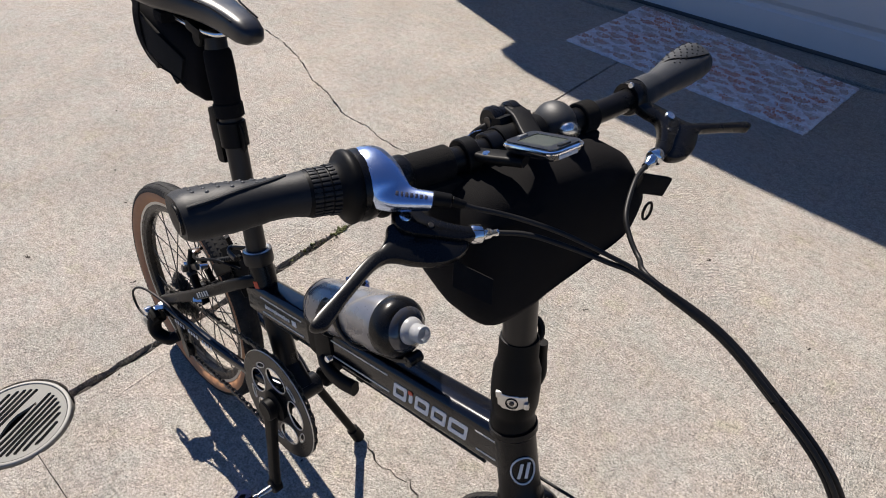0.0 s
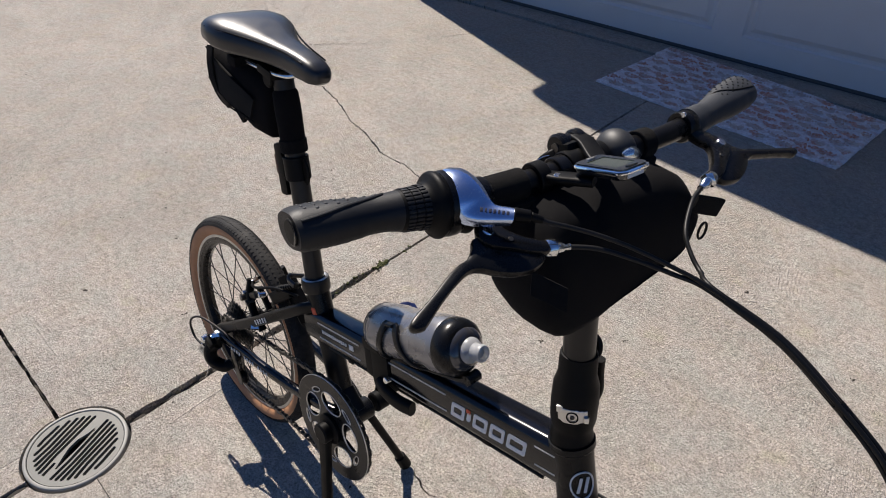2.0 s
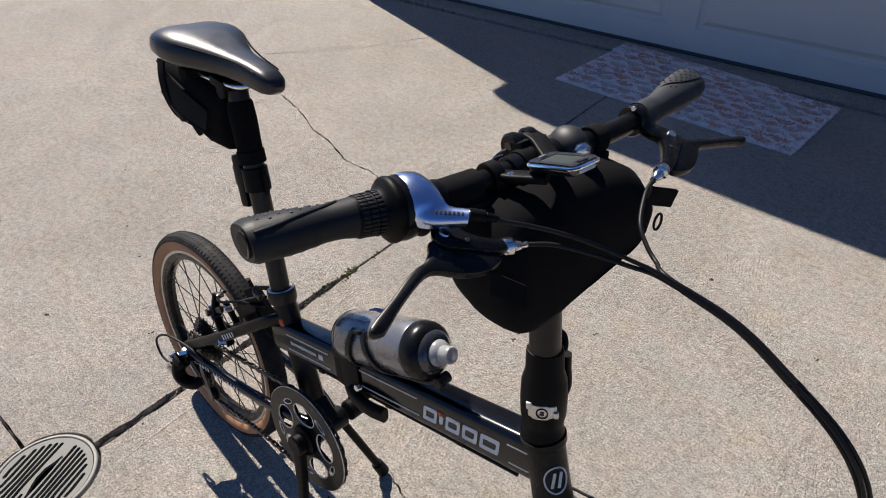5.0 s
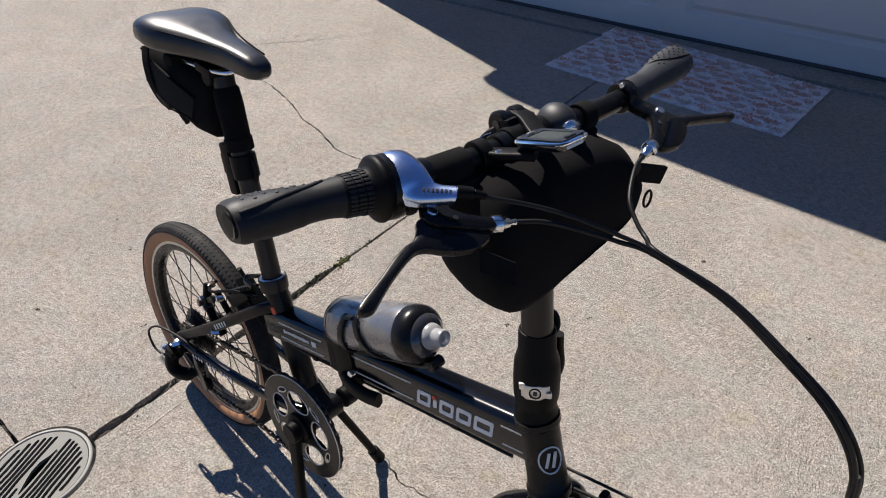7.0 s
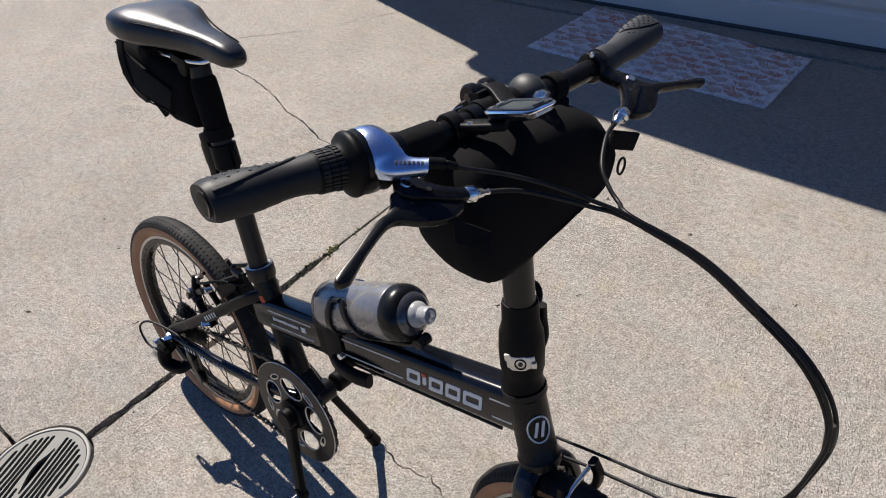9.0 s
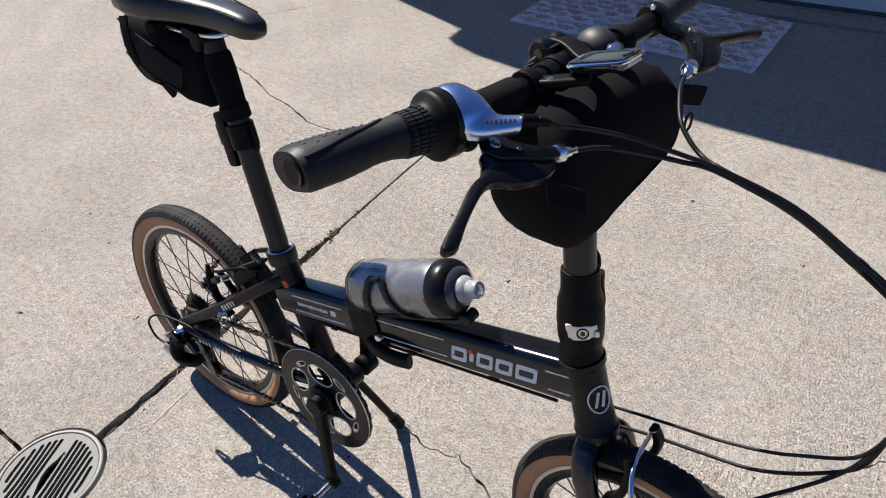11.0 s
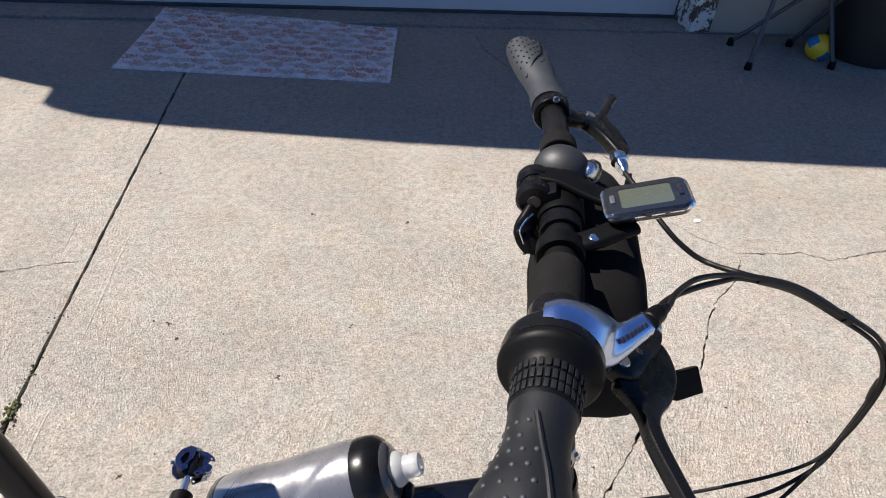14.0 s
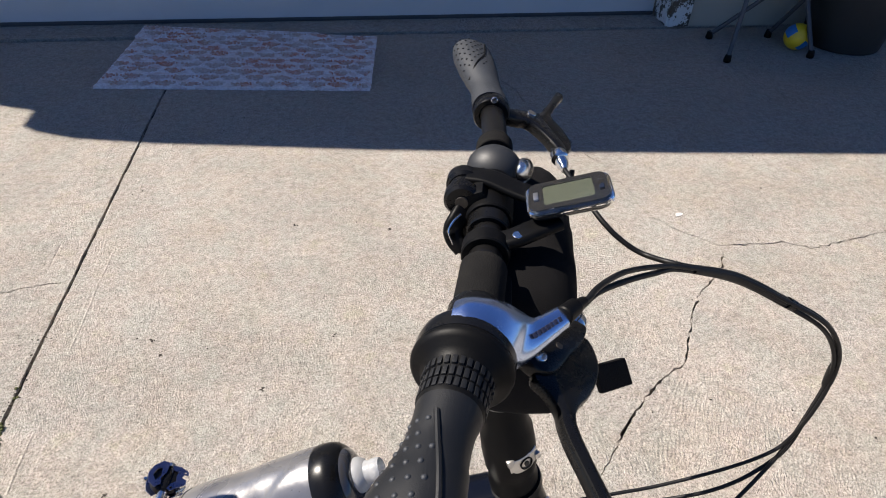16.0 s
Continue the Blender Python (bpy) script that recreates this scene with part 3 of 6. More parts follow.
# moss in the long joint
tufts = []
for cx, cy, n, spread in ((0.0, 0.0, 55, 0.015), (-0.004, -0.10, 9, 0.022), (-0.008, -0.18, 4, 0.02), (0.004, 0.09, 4, 0.03)):
    for k in range(n):
        y = cy + rnd.gauss(0, spread)
        x = joint_x(y) + rnd.gauss(0, 0.006)
        s = rnd.uniform(0.002, 0.005)
        tufts.append(ball(s, s, s * rnd.uniform(0.6, 1.3), (x, y, rnd.uniform(-0.004, 0.004)), 6, 4))
tagged(part("moss", join(*tufts), M_MOSS), "yellow-green moss growing in the slab joint", "moss", kind="stuff")
weeds = []
for k in range(60):
    x = rnd.gauss(-2.05, 0.30)
    a, h = rnd.uniform(0, 6.28), rnd.uniform(0.01, 0.035)
    p = Vector((x, APRON_Y + 0.01 + rnd.gauss(0, 0.01), -0.01))
    weeds.append(sweep([p, p + Vector((math.cos(a) * h * 0.4, math.sin(a) * h * 0.4, h)), p + Vector((math.cos(a) * h, math.sin(a) * h, h * 1.2))], circle(0.0022, 5, 0.001), [(1, 1), (1, 1), (0.3, 0.3)]))
tagged(part("weeds", join(*weeds), M_MOSS), "small weeds along the apron joint", "weeds", kind="stuff")
tagged(part("paper_scrap", moved(plate([(-0.014, -0.005), (0.003, -0.007), (0.015, -0.003), (0.011, 0.006), (-0.008, 0.007)], [], 0.003, 0.0005), pose(1.811, 0.64, 0, 0, 0, 15)), M_DECAL), "small white paper scrap on the concrete", "scrap")

# ---------------------------------------------------------------- the floor drain
drain = thing("floor_drain", Matrix.Translation((DRAIN_X, DRAIN_Y, 0)), "round grey slotted floor drain cover set in concrete", "drain")
DM = Matrix.Translation((DRAIN_X, DRAIN_Y, 0)) @ pose(0, 0, 0, 0, 0, 112)
part("frame", lathe([(0.102, -0.07), (0.102, 0.002), (0.1035, 0.0035), (0.1075, 0.0035), (0.1095, 0.002), (0.1102, 0.0), (0.1102, -0.07)], 72), M_DRAIN_RIM, drain, "pale worn rim", DM)
part("pit", lathe([(0.101, -0.02), (0.100, -0.085), (0, -0.085)], 48), M_PIT, drain, "dark pit below the cover", DM)
slots = []
for k in range(-7, 8):
    y, rr = k * 0.0117, 0.0880
    if abs(y) < rr:
        half = math.sqrt(rr * rr - y * y) - 0.003
        w = 0.0040 if k not in (0, 1) else 0.0042
        bend = 0.004 * math.sin(k)
        slots.append([(-half, y - w), (-half * 0.4, y - w + bend * 0.6), (half * 0.3, y - w + bend * 0.3), (half, y - w), (half + 0.003, y), (half, y + w), (half * 0.3, y + w + bend * 0.3), (-half * 0.4, y + w + bend * 0.6), (-half, y + w), (-half - 0.003, y)])
# a broken bar in the middle of the cover
slots[7] = [(-0.060, -0.0036), (-0.02, -0.0052), (0.014, -0.0055), (0.052, -0.0036), (0.055, 0.0), (0.036, 0.0040), (0.016, 0.0125), (-0.008, 0.0135), (-0.026, 0.0095), (-0.046, 0.0038), (-0.062, 0.0)]
slots[8] = [(-0.084, 0.0080), (-0.06, 0.0080), (-0.050, 0.0090), (-0.050, 0.0150), (-0.06, 0.0154), (-0.084, 0.0154)]
part("grate", plate([(0.1005 * math.cos(radians(5 * k)), 0.1005 * math.sin(radians(5 * k))) for k in range(72)], slots, 0.0015, -0.006), M_DRAIN, drain, "slotted cover with one broken bar", DM)

# ---------------------------------------------------------------- the garage front
DOOR_Y, WALL_Y, DOOR_L, DOOR_R_X = 2.385, 2.215, -2.08, 2.385
door = thing("door_1", Matrix.Translation(((DOOR_L + DOOR_R_X) / 2, DOOR_Y, 0)), "closed white sectional garage door with long raised panels", "garage door", kind="structure")


def door_section(z0, z1):
    """One section: a sheet with four sunk and raised long panels."""
    verts, faces = [], []
    xs = [DOOR_L, DOOR_R_X]
    panels = []
    for c in (-1.7575, -0.5575, 0.6425, 1.8425 - 0.01):
        panels.append((c - 0.523, c + 0.523))
    panels[0], panels[-1] = (DOOR_L + 0.10, panels[0][1]), (panels[-1][0], DOOR_R_X - 0.12)
    y = DOOR_Y
    cuts = [DOOR_L] + [v for p in panels for v in p] + [DOOR_R_X]
    for i in range(0, len(cuts), 2):
        verts, faces = join((verts, faces), quad_box(cuts[i], cuts[i + 1], z0, z1, y))
    za, zb = z0 + 0.115, z1 - 0.085
    for a, b in panels:
        verts, faces = join((verts, faces), quad_box(a, b, z0, za, y), quad_box(a, b, zb, z1, y), panel_field(a, b, za, zb, y))
    return verts, faces


def quad_box(a, b, z0, z1, y):
    return [Vector((a, y, z0)), Vector((b, y, z0)), Vector((b, y, z1)), Vector((a, y, z1))], [(0, 1, 2, 3)]


def panel_field(a, b, z0, z1, y):
    rings = [(0.0, 0.0), (0.012, 0.010), (0.030, 0.010), (0.052, -0.002), (0.075, -0.002)]
    verts, faces = [], []
    for inset, depth in rings:
        verts += [Vector((a + inset, y + depth, z0 + inset)), Vector((b - inset, y + depth, z0 + inset)), Vector((b - inset, y + depth, z1 - inset)), Vector((a + inset, y + depth, z1 - inset))]
    for r in range(len(rings) - 1):
        for k in range(4):
            j = (k + 1) % 4
            faces.append((r * 4 + k, r * 4 + j, r * 4 + 4 + j, r * 4 + 4 + k))
    n = 4 * (len(rings) - 1)
    faces.append((n, n + 1, n + 2, n + 3))
    return verts, faces


for k in range(4):
    part("panel", door_section(0.022 + 0.533 * k, 0.550 + 0.533 * k), M_DOOR, door, angle=20)
part("core", block(DOOR_R_X - DOOR_L, 0.03, 2.12, 0.002, ((DOOR_L + DOOR_R_X) / 2, DOOR_Y + 0.029, 1.09)), M_DOOR, door)
part("bottom_seal", block(DOOR_R_X - DOOR_L, 0.04, 0.018, 0.005, ((DOOR_L + DOOR_R_X) / 2, DOOR_Y + 0.012, 0.0155)), M_SEAL, door, "black rubber seal along the bottom")

wall = thing("wall_garage", Matrix.Translation((0, WALL_Y, 0)), "cream stucco garage wall round the door opening", "wall", kind="structure")
part("pier", block(6.4, 0.30, 2.22, 0.006, (2.505 + 3.2, WALL_Y + 0.15, 1.11)), M_STUCCO, wall)
part("pier", block(0.105, 0.30, 2.22, 0.006, (-2.1525, WALL_Y + 0.15, 1.11)), M_STUCCO, wall)
part("side_wall", block(0.20, 6.0, 2.22, 0.006, (-2.10, WALL_Y + 3.305, 1.11)), M_STUCCO, wall)
part("lintel", block(4.60, 0.30, 0.12, 0.006, (0.203, WALL_Y + 0.15, 2.16)), M_STUCCO, wall)
trim = thing("trim", Matrix.Translation((2.45, WALL_Y, 0)), "white door jamb boards with peeling paint", "trim", kind="structure")
part("jamb_board", block(0.11, 0.02, 2.16, 0.003, (2.452, WALL_Y - 0.008, 1.088)), M_PEEL, trim)
part("jamb_side", block(0.022, 0.16, 2.16, 0.003, (2.398, WALL_Y + 0.075, 1.088)), M_PEEL, trim)
part("jamb_board", block(0.10, 0.02, 2.16, 0.003, (-2.15, WALL_Y - 0.012, 1.088)), M_PEEL, trim)
part("jamb_side", block(0.022, 0.16, 2.16, 0.003, (-2.088, WALL_Y + 0.075, 1.088)), M_PEEL, trim)

# the roof: its edge throws the shade on the drive
ROOF_H = 2.26
SX, SY = SUN_DIR.x / -SUN_DIR.z, SUN_DIR.y / -SUN_DIR.z
shade = [(-0.370, 1.520), (-0.364, 1.354), (-0.307, 1.309), (-0.225, 1.277), (0.060, 1.221), (0.868, 1.112), (1.479, 1.050), (2.644, 0.945), (7.5, 0.52)]
eave = [(x - SX * ROOF_H, y - SY * ROOF_H) for x, y in shade]
roof = thing("roof", Matrix.Translation((0, WALL_Y + 1, 2.6)), "low brown shingled garage roof with cream fascia", "roof", kind="structure")
part("roof_deck", moved(plate(eave + [(9.0, 9.0), (eave[0][0], 9.0)], [], ROOF_H, ROOF_H - 0.02), Matrix()), M_ROOF, roof)
part("fascia", plate([(x, y + 0.002) for x, y in eave] + [(x, y + 0.03) for x, y in eave[::-1]], [], ROOF_H - 0.024, ROOF_H - 0.10), M_FASCIA, roof)
part("soffit", plate([(x, y + 0.034) for x, y in eave] + [(9.0, 2.9), (eave[0][0], 2.9)], [], ROOF_H - 0.024, ROOF_H - 0.036), M_FASCIA, roof)

# ---------------------------------------------------------------- the rug
rug_corners = [Vector((-0.275, 1.686, 0)), Vector((0.853, 1.586, 0)), Vector((0.905, 2.150, 0)), Vector((-0.213, 2.325, 0))]
rug = thing("rug", Matrix.Translation((0.32, 1.93, 0)), "off-white cotton rug with coral tufted rows on the concrete", "rug")
RN_U, RN_V = 150, 80
rv, rf = [], []
for j in range(RN_V + 1):
    for i in range(RN_U + 1):
        a, b = i / RN_U, j / RN_V
        p = rug_corners[0].lerp(rug_corners[1], a).lerp(rug_corners[3].lerp(rug_corners[2], a), b)
        edge = min(i, RN_U - i, j, RN_V - j)
        wave = noise.noise(p * 17.0) * 0.006 + noise.noise(p * 45.0) * 0.004
        if edge == 0:
            p += Vector((noise.noise(p * 60.0), noise.noise(p * 60.0 + Vector((9, 9, 9))), 0)) * 0.006
        h = 0.010 + max(0.0, wave + 0.001) if edge > 1 else 0.009
        hz = 0.009 if p.y > APRON_Y - 0.01 else 0.0
        rv.append(Vector((p.x, p.y, h + hz)))
for j in range(RN_V):
    for i in range(RN_U):
        k = j * (RN_U + 1) + i
        rf.append((k, k + 1, k + RN_U + 2, k + RN_U + 1))
rim = [i for i in range(RN_U + 1)] + [(j + 1) * (RN_U + 1) - 1 for j in range(1, RN_V + 1)] + [RN_V * (RN_U + 1) + i for i in range(RN_U - 1, -1, -1)] + [j * (RN_U + 1) for j in range(RN_V - 1, 0, -1)]
k0 = len(rv)
rv += [Vector((rv[i].x, rv[i].y, rv[i].z - 0.0085)) for i in rim]
for k in range(len(rim)):
    j = (k + 1) % len(rim)
    rf.append((rim[k], k0 + k, k0 + j, rim[j]))
part("weave", (rv, rf), M_RUG, rug, angle=70)
# raised fans of looped yarn in staggered rows
tuft_v, tuft_f = [], []
for row in range(10):
    for col in range(11):
        a0, b0 = (col + (0.25 if row % 2 else 0.75) + rnd.gauss(0, 0.06)) / 11, (row + 0.45 + rnd.gauss(0, 0.08)) / 10
        for k in range(64):
            t, q = rnd.uniform(-1, 1), rnd.random()
            a = a0 + 0.043 * t * (0.35 + 0.65 * q) + rnd.gauss(0, 0.003)
            b = b0 + 0.062 * (q - 0.5) * (1 - 0.5 * t * t) + rnd.gauss(0, 0.005)
            if not (0.012 < a < 0.988 and 0.02 < b < 0.98):
                continue
            p = rug_corners[0].lerp(rug_corners[1], a).lerp(rug_corners[3].lerp(rug_corners[2], a), b)
            p.z = (0.0205 if p.y > APRON_Y - 0.01 else 0.0115)
            w, h, turn = rnd.uniform(0.0035, 0.0060), rnd.uniform(0.004, 0.009), rnd.uniform(0, 6.28)
            n0 = len(tuft_v)
            for z, g in ((0.0, 1.0), (h * 0.7, 0.9)):
                for i in range(5):
                    tuft_v.append(p + Vector((w * g * math.cos(turn + i * 1.2566), w * g * math.sin(turn + i * 1.2566), z)))
            tuft_v.append(p + Vector((rnd.gauss(0, 0.001), rnd.gauss(0, 0.001), h)))
            for i in range(5):
                j = (i + 1) % 5
                tuft_f += [(n0 + i, n0 + j, n0 + 5 + j, n0 + 5 + i), (n0 + 5 + i, n0 + 5 + j, n0 + 10)]
tagged(part("nap", (tuft_v, tuft_f), M_YARN, rug, "raised brown and coral yarn pile", angle=60), kind="stuff")

# ---------------------------------------------------------------- by the wall: chair, ball, pot
chair = thing("camp_chair", Matrix.Translation((2.73, 1.93, 0)), "folding camp chair with grey tube legs and black feet", "chair")
feet = [(2.52, 1.777), (2.559, 2.058), (2.872, 2.057), (2.95, 1.80)]
for (fx, fy), (tx, ty) in zip(feet, ((2.575, 1.86), (2.80, 1.95), (2.96, 1.93), (2.90, 1.95))):
    top = Vector((tx, ty, 0.30)) + (Vector((tx, ty, 0.30)) - Vector((fx, fy, 0.02))) * 0.45
    leg = part("leg", rod((fx, fy, 0.02), top, 0.0105, seg=14), M_LEG, chair)
    part("foot", lathe([(0, 0), (0.016, 0), (0.018, 0.006), (0.015, 0.03), (0.012, 0.036), (0, 0.036)], 16), M_BLACK, leg, "black plastic foot", Matrix.Translation((fx, fy, 0.0005)))
part("seat", block(0.46, 0.34, 0.012, 0.005, (2.76, 1.95, 0.43)), M_CANVAS, chair, "dark canvas seat")

BALL_R = 0.062
beach = thing("toy_ball", Matrix.Translation((2.925, 1.905, 0)), "small yellow and blue toy ball on the concrete", "ball")
BALLM = pose(2.925, 1.905, BALL_R, 35, 20, 30)


def zone(r, a0, a1, z0, z1, seg=8, rings=10):
    """A gore of a ball between two turns and two heights, in degrees."""
    verts, faces = [], []
    for i in range(rings + 1):
        for k in range(seg + 1):
            la, lo = radians(z0 + (z1 - z0) * i / rings), radians(a0 + (a1 - a0) * k / seg)
            verts.append(Vector((r * math.cos(la) * math.cos(lo), r * math.cos(la) * math.sin(lo), r * math.sin(la))))
    for i in range(rings):
        for k in range(seg):
            p = i * (seg + 1) + k
            faces.append((p, p + 1, p + seg + 2, p + seg + 1))
    return verts, faces


part("cap", join(zone(BALL_R, 0, 360, 24, 90, 24), zone(BALL_R, 0, 360, -90, -24, 24)), M_YELLOW, beach, "yellow panels", BALLM)
part("belt", join(*(zone(BALL_R * 1.004, a, a + 60, -25, 25) for a in (0, 120, 240))), M_BLUE, beach, "blue panels", BALLM)
part("belt_gap", join(*(zone(BALL_R * 1.001, a, a + 60, -25, 25) for a in (60, 180, 300))), M_YELLOW, beach, "yellow panels", BALLM)

POT = Vector((3.215, 1.975, 0))
pot = thing("plant_pot", Matrix.Translation(POT), "large black plastic plant pot against the wall", "plant pot")
part("tub", lathe([(0, 0.012), (0.165, 0.012), (0.170, 0.0), (0.178, 0.004), (0.188, 0.08), (0.205, 0.33), (0.222, 0.335), (0.224, 0.36), (0.210, 0.362), (0.200, 0.33), (0.195, 0.30), (0, 0.30)], 48), M_POT, pot, "", Matrix.Translation(POT))
part("soil", lathe([(0.194, 0.302), (0.12, 0.318), (0, 0.322)], 32), M_SOIL, pot, "dark potting soil", Matrix.Translation(POT))
blades = []
for k in range(170):
    a, r, h, s = rnd.uniform(0, 6.28), 0.17 * math.sqrt(rnd.random()), rnd.uniform(0.12, 0.42), rnd.uniform(0.05, 0.30)
    p = POT + Vector((r * math.cos(a), r * math.sin(a), 0.31))
    d = Vector((math.cos(a), math.sin(a), 0)) * s
    blades.append(sweep([p, p + d * 0.3 + Vector((0, 0, h * 0.7)), p + d * 0.7 + Vector((0, 0, h)), p + d + Vector((0, 0, h * 0.75))], circle(0.006, 4, 0.0012), [(0.7, 1), (1, 1), (0.8, 1), (0.1, 0.5)]))
part("leaves", join(*blades), M_LEAF, pot, "drooping narrow green leaves")


# ---------------------------------------------------------------- the folding bicycle
# its own frame: x ahead, y to its left, z up its middle plane; it leans on its kickstand
BM = Matrix.Translation((0.1442, -0.5678, 0.0)) @ pose(0, 0, 0, 0, 0, -3.9) @ pose(0, 0, 0, -7.0, 0, 0)
bike = thing("bicycle", BM, "black folding bicycle with tan-walled tyres on its kickstand", "bicycle")
HUB_Z, WHEEL_R = 0.242, 0.248
AX_LOW, AX_HIGH = Vector((0.858, 0, 0.478)), Vector((0.818, 0, 0.590))          # the steering axis
STEER = Matrix.Translation(AX_LOW) @ Matrix.Rotation(radians(-8.5), 4, (AX_HIGH - AX_LOW).normalized()) @ Matrix.Translation(-AX_LOW)
# the handlebar's frame: y along the bar to its left, x ahead
FY = Vector((0.148, 0.987, 0.062)).normalized()
FX = Vector((0.989, -0.148, 0.0))
FX = (FX - FY * FX.dot(FY)).normalized()
FZ = FX.cross(FY)
FM = BM @ Matrix(((FX.x, FY.x, FZ.x, 0.745), (FX.y, FY.y, FZ.y, -0.02), (FX.z, FY.z, FZ.z, 0.957), (0, 0, 0, 1)))


def wheel(name, centre_m, label, valve_at):
    """A spoked wheel; centre_m: its hub's pose, with y along the axle."""
    turn = centre_m @ pose(0, 0, 0, -90, 0, 0)        # z of the lathe becomes the axle
    rim = part(name, lathe([(0.187, -0.008), (0.1885, -0.0105), (0.196, -0.0125), (0.196, -0.0118), (0.190, -0.006), (0.190, 0.006), (0.196, 0.0118), (0.196, 0.0125), (0.1885, 0.0105), (0.187, 0.008), (0.184, 0.0), (0.187, -0.008)], 96), M_BLACK_GLOSS, bike, label, turn)
    for s in (-1, 1):
        part("rim_side", lathe([(0.1958, s * 0.0110), (0.1960, s * 0.0131), (0.2032, s * 0.0135), (0.2034, s * 0.0120)], 96), M_BLACK_GLOSS, rim, "", turn)
        part("braking_surface", lathe([(0.2034, s * 0.0120), (0.2035, s * 0.0134), (0.2090, s * 0.0138), (0.2094, s * 0.0128)], 96), M_RIM, rim, "pale machined rim side", turn)
        part("sidewall", lathe([(0.2088, s * 0.0120), (0.2120, s * 0.0158), (0.2180, s * 0.0190), (0.2240, s * 0.0206), (0.2300, s * 0.0208), (0.2322, s * 0.0200)], 96), M_TAN, rim, "tan rubber sidewall", turn)
    tread = [(0.2318, 0.0206), (0.2350, 0.0200), (0.2400, 0.0165), (0.2440, 0.0115), (0.2462, 0.0050), (0.2466, 0.0)]
    part("tyre", lathe([(r, -h) for r, h in tread] + [(r, h) for r, h in tread[-2::-1]], 120), M_TYRE, rim, "black tyre tread", turn)
    knobs = []
    for k in range(150):
        a = 2 * math.pi * k / 150
        for row, (r, off, tilt, w) in enumerate(((0.2458, 0.0045, 0, 0.0055), (0.2458, -0.0045, 0, 0.0055), (0.2415, 0.0148, 32, 0.0062), (0.2415, -0.0148, -32, 0.0062), (0.2350, 0.0196, 62, 0.005), (0.2350, -0.0196, -62, 0.005))):
            aa = a + (0.5 if row % 2 else 0.0) * 2 * math.pi / 150
            m = Matrix.Rotation(aa, 4, "Z") @ Matrix.Translation((r, 0, off)) @ pose(0, 0, 0, 18 if off > 0 else -18, -tilt, 0)
            hx, hy, hz = 0.0008, 0.0039, w / 2
            knobs.append(([m @ Vector((x, y, z)) for x in (-hx, hx) for y in (-hy * (0.8 if x > 0 else 1), hy * (0.8 if x > 0 else 1)) for z in (-hz, hz)], [(0, 1, 3, 2), (4, 6, 7, 5), (0, 4, 5, 1), (2, 3, 7, 6), (0, 2, 6, 4), (1, 5, 7, 3)]))
    tagged(part("tread", join(*knobs), M_TYRE, rim, "small black tread relief", turn, 20), kind="stuff")
    part("hub", lathe([(0, -0.055), (0.008, -0.055), (0.008, -0.034), (0.020, -0.033), (0.021, -0.030), (0.013, -0.026), (0.012, 0.026), (0.021, 0.030), (0.020, 0.033), (0.008, 0.034), (0.008, 0.055), (0, 0.055)], 24), M_BLACK_GLOSS, rim, "black hub", turn)
    spoke = mesh_of("spoke", rod((0, 0, 0), (0, 0, 1), 0.0011, seg=6), M_SPOKE)
    for k in range(28):
        side = 1 if k % 2 else -1
        lead = (1 if (k // 2) % 2 else -1) * radians(62)
        a = 2 * math.pi * (k + 0.5) / 28
        p = Vector((0.019 * math.cos(a + lead), 0.019 * math.sin(a + lead), side * 0.030))
        q = Vector((0.186 * math.cos(a), 0.186 * math.sin(a), side * 0.002))
        piece("spoke", spoke, rim, turn @ along(p, q) @ Matrix.Diagonal((1, 1, (q - p).length, 1)))
    part("valve", rod((0.185, 0, 0), (0.158, 0, 0), 0.0028, 0.0022, 10), M_ALU, rim, "valve stem", turn @ Matrix.Rotation(radians(valve_at), 4, "Z"))
    # wheel reflector clipped to the spokes
    part("reflector", block(0.014, 0.048, 0.008, 0.003, (0.168, 0, 0)), M_CLEAR, rim, "clear spoke reflector", turn @ Matrix.Rotation(radians(valve_at - 12), 4, "Z"))
    return rim


rear_wheel = wheel("rear_wheel", BM @ Matrix.Translation((0, 0, HUB_Z)), "black spoked wheel with tan-walled tyre", 128)
front_wheel = wheel("front_wheel", BM @ STEER @ Matrix.Translation((0.985, 0, HUB_Z)), "black spoked wheel with tan-walled tyre", 60)

# --- frame tubes
MT_A, MT_B = Vector((0.268, 0, 0.4235)), Vector((0.826, 0, 0.5545))
MT_DIR = (MT_B - MT_A).normalized()
MT_UP = Vector((-MT_DIR.z, 0, MT_DIR.x))
MTM = BM @ Matrix(((MT_DIR.x, 0, MT_UP.x, MT_A.x), (0, 1, 0, 0), (MT_DIR.z, 0, MT_UP.z, MT_A.z), (0, 0, 0, 1)))   # x along the tube
MT_LEN = (MT_B - MT_A).length


def tube_outline(w, h, r):
    return rounded(w, h, r, 5)


part("main_tube", sweep([(t * MT_LEN, 0, 0) for t in (0, 0.03, 0.25, 0.5, 0.75, 0.97, 1)], tube_outline(0.048, 0.062, 0.013), [(1, 0.96), (1, 0.97), (1, 1), (1, 1), (1, 1.02), (1.02, 1.05), (1.02, 1.05)]), M_PAINT, bike, "gloss black hydroformed main tube", MTM, 30)
part("seat_tube", rod((0.271, 0, 0.500), (0.366, 0, 0.262), 0.0205, 0.021, 28), M_PAINT_SIDE, bike, "satin black seat tube", BM)
part("bottom_bracket", rod((0.388, 0.036, 0.268), (0.388, -0.036, 0.268), 0.0215, seg=28), M_PAINT_SIDE, bike, "", BM)
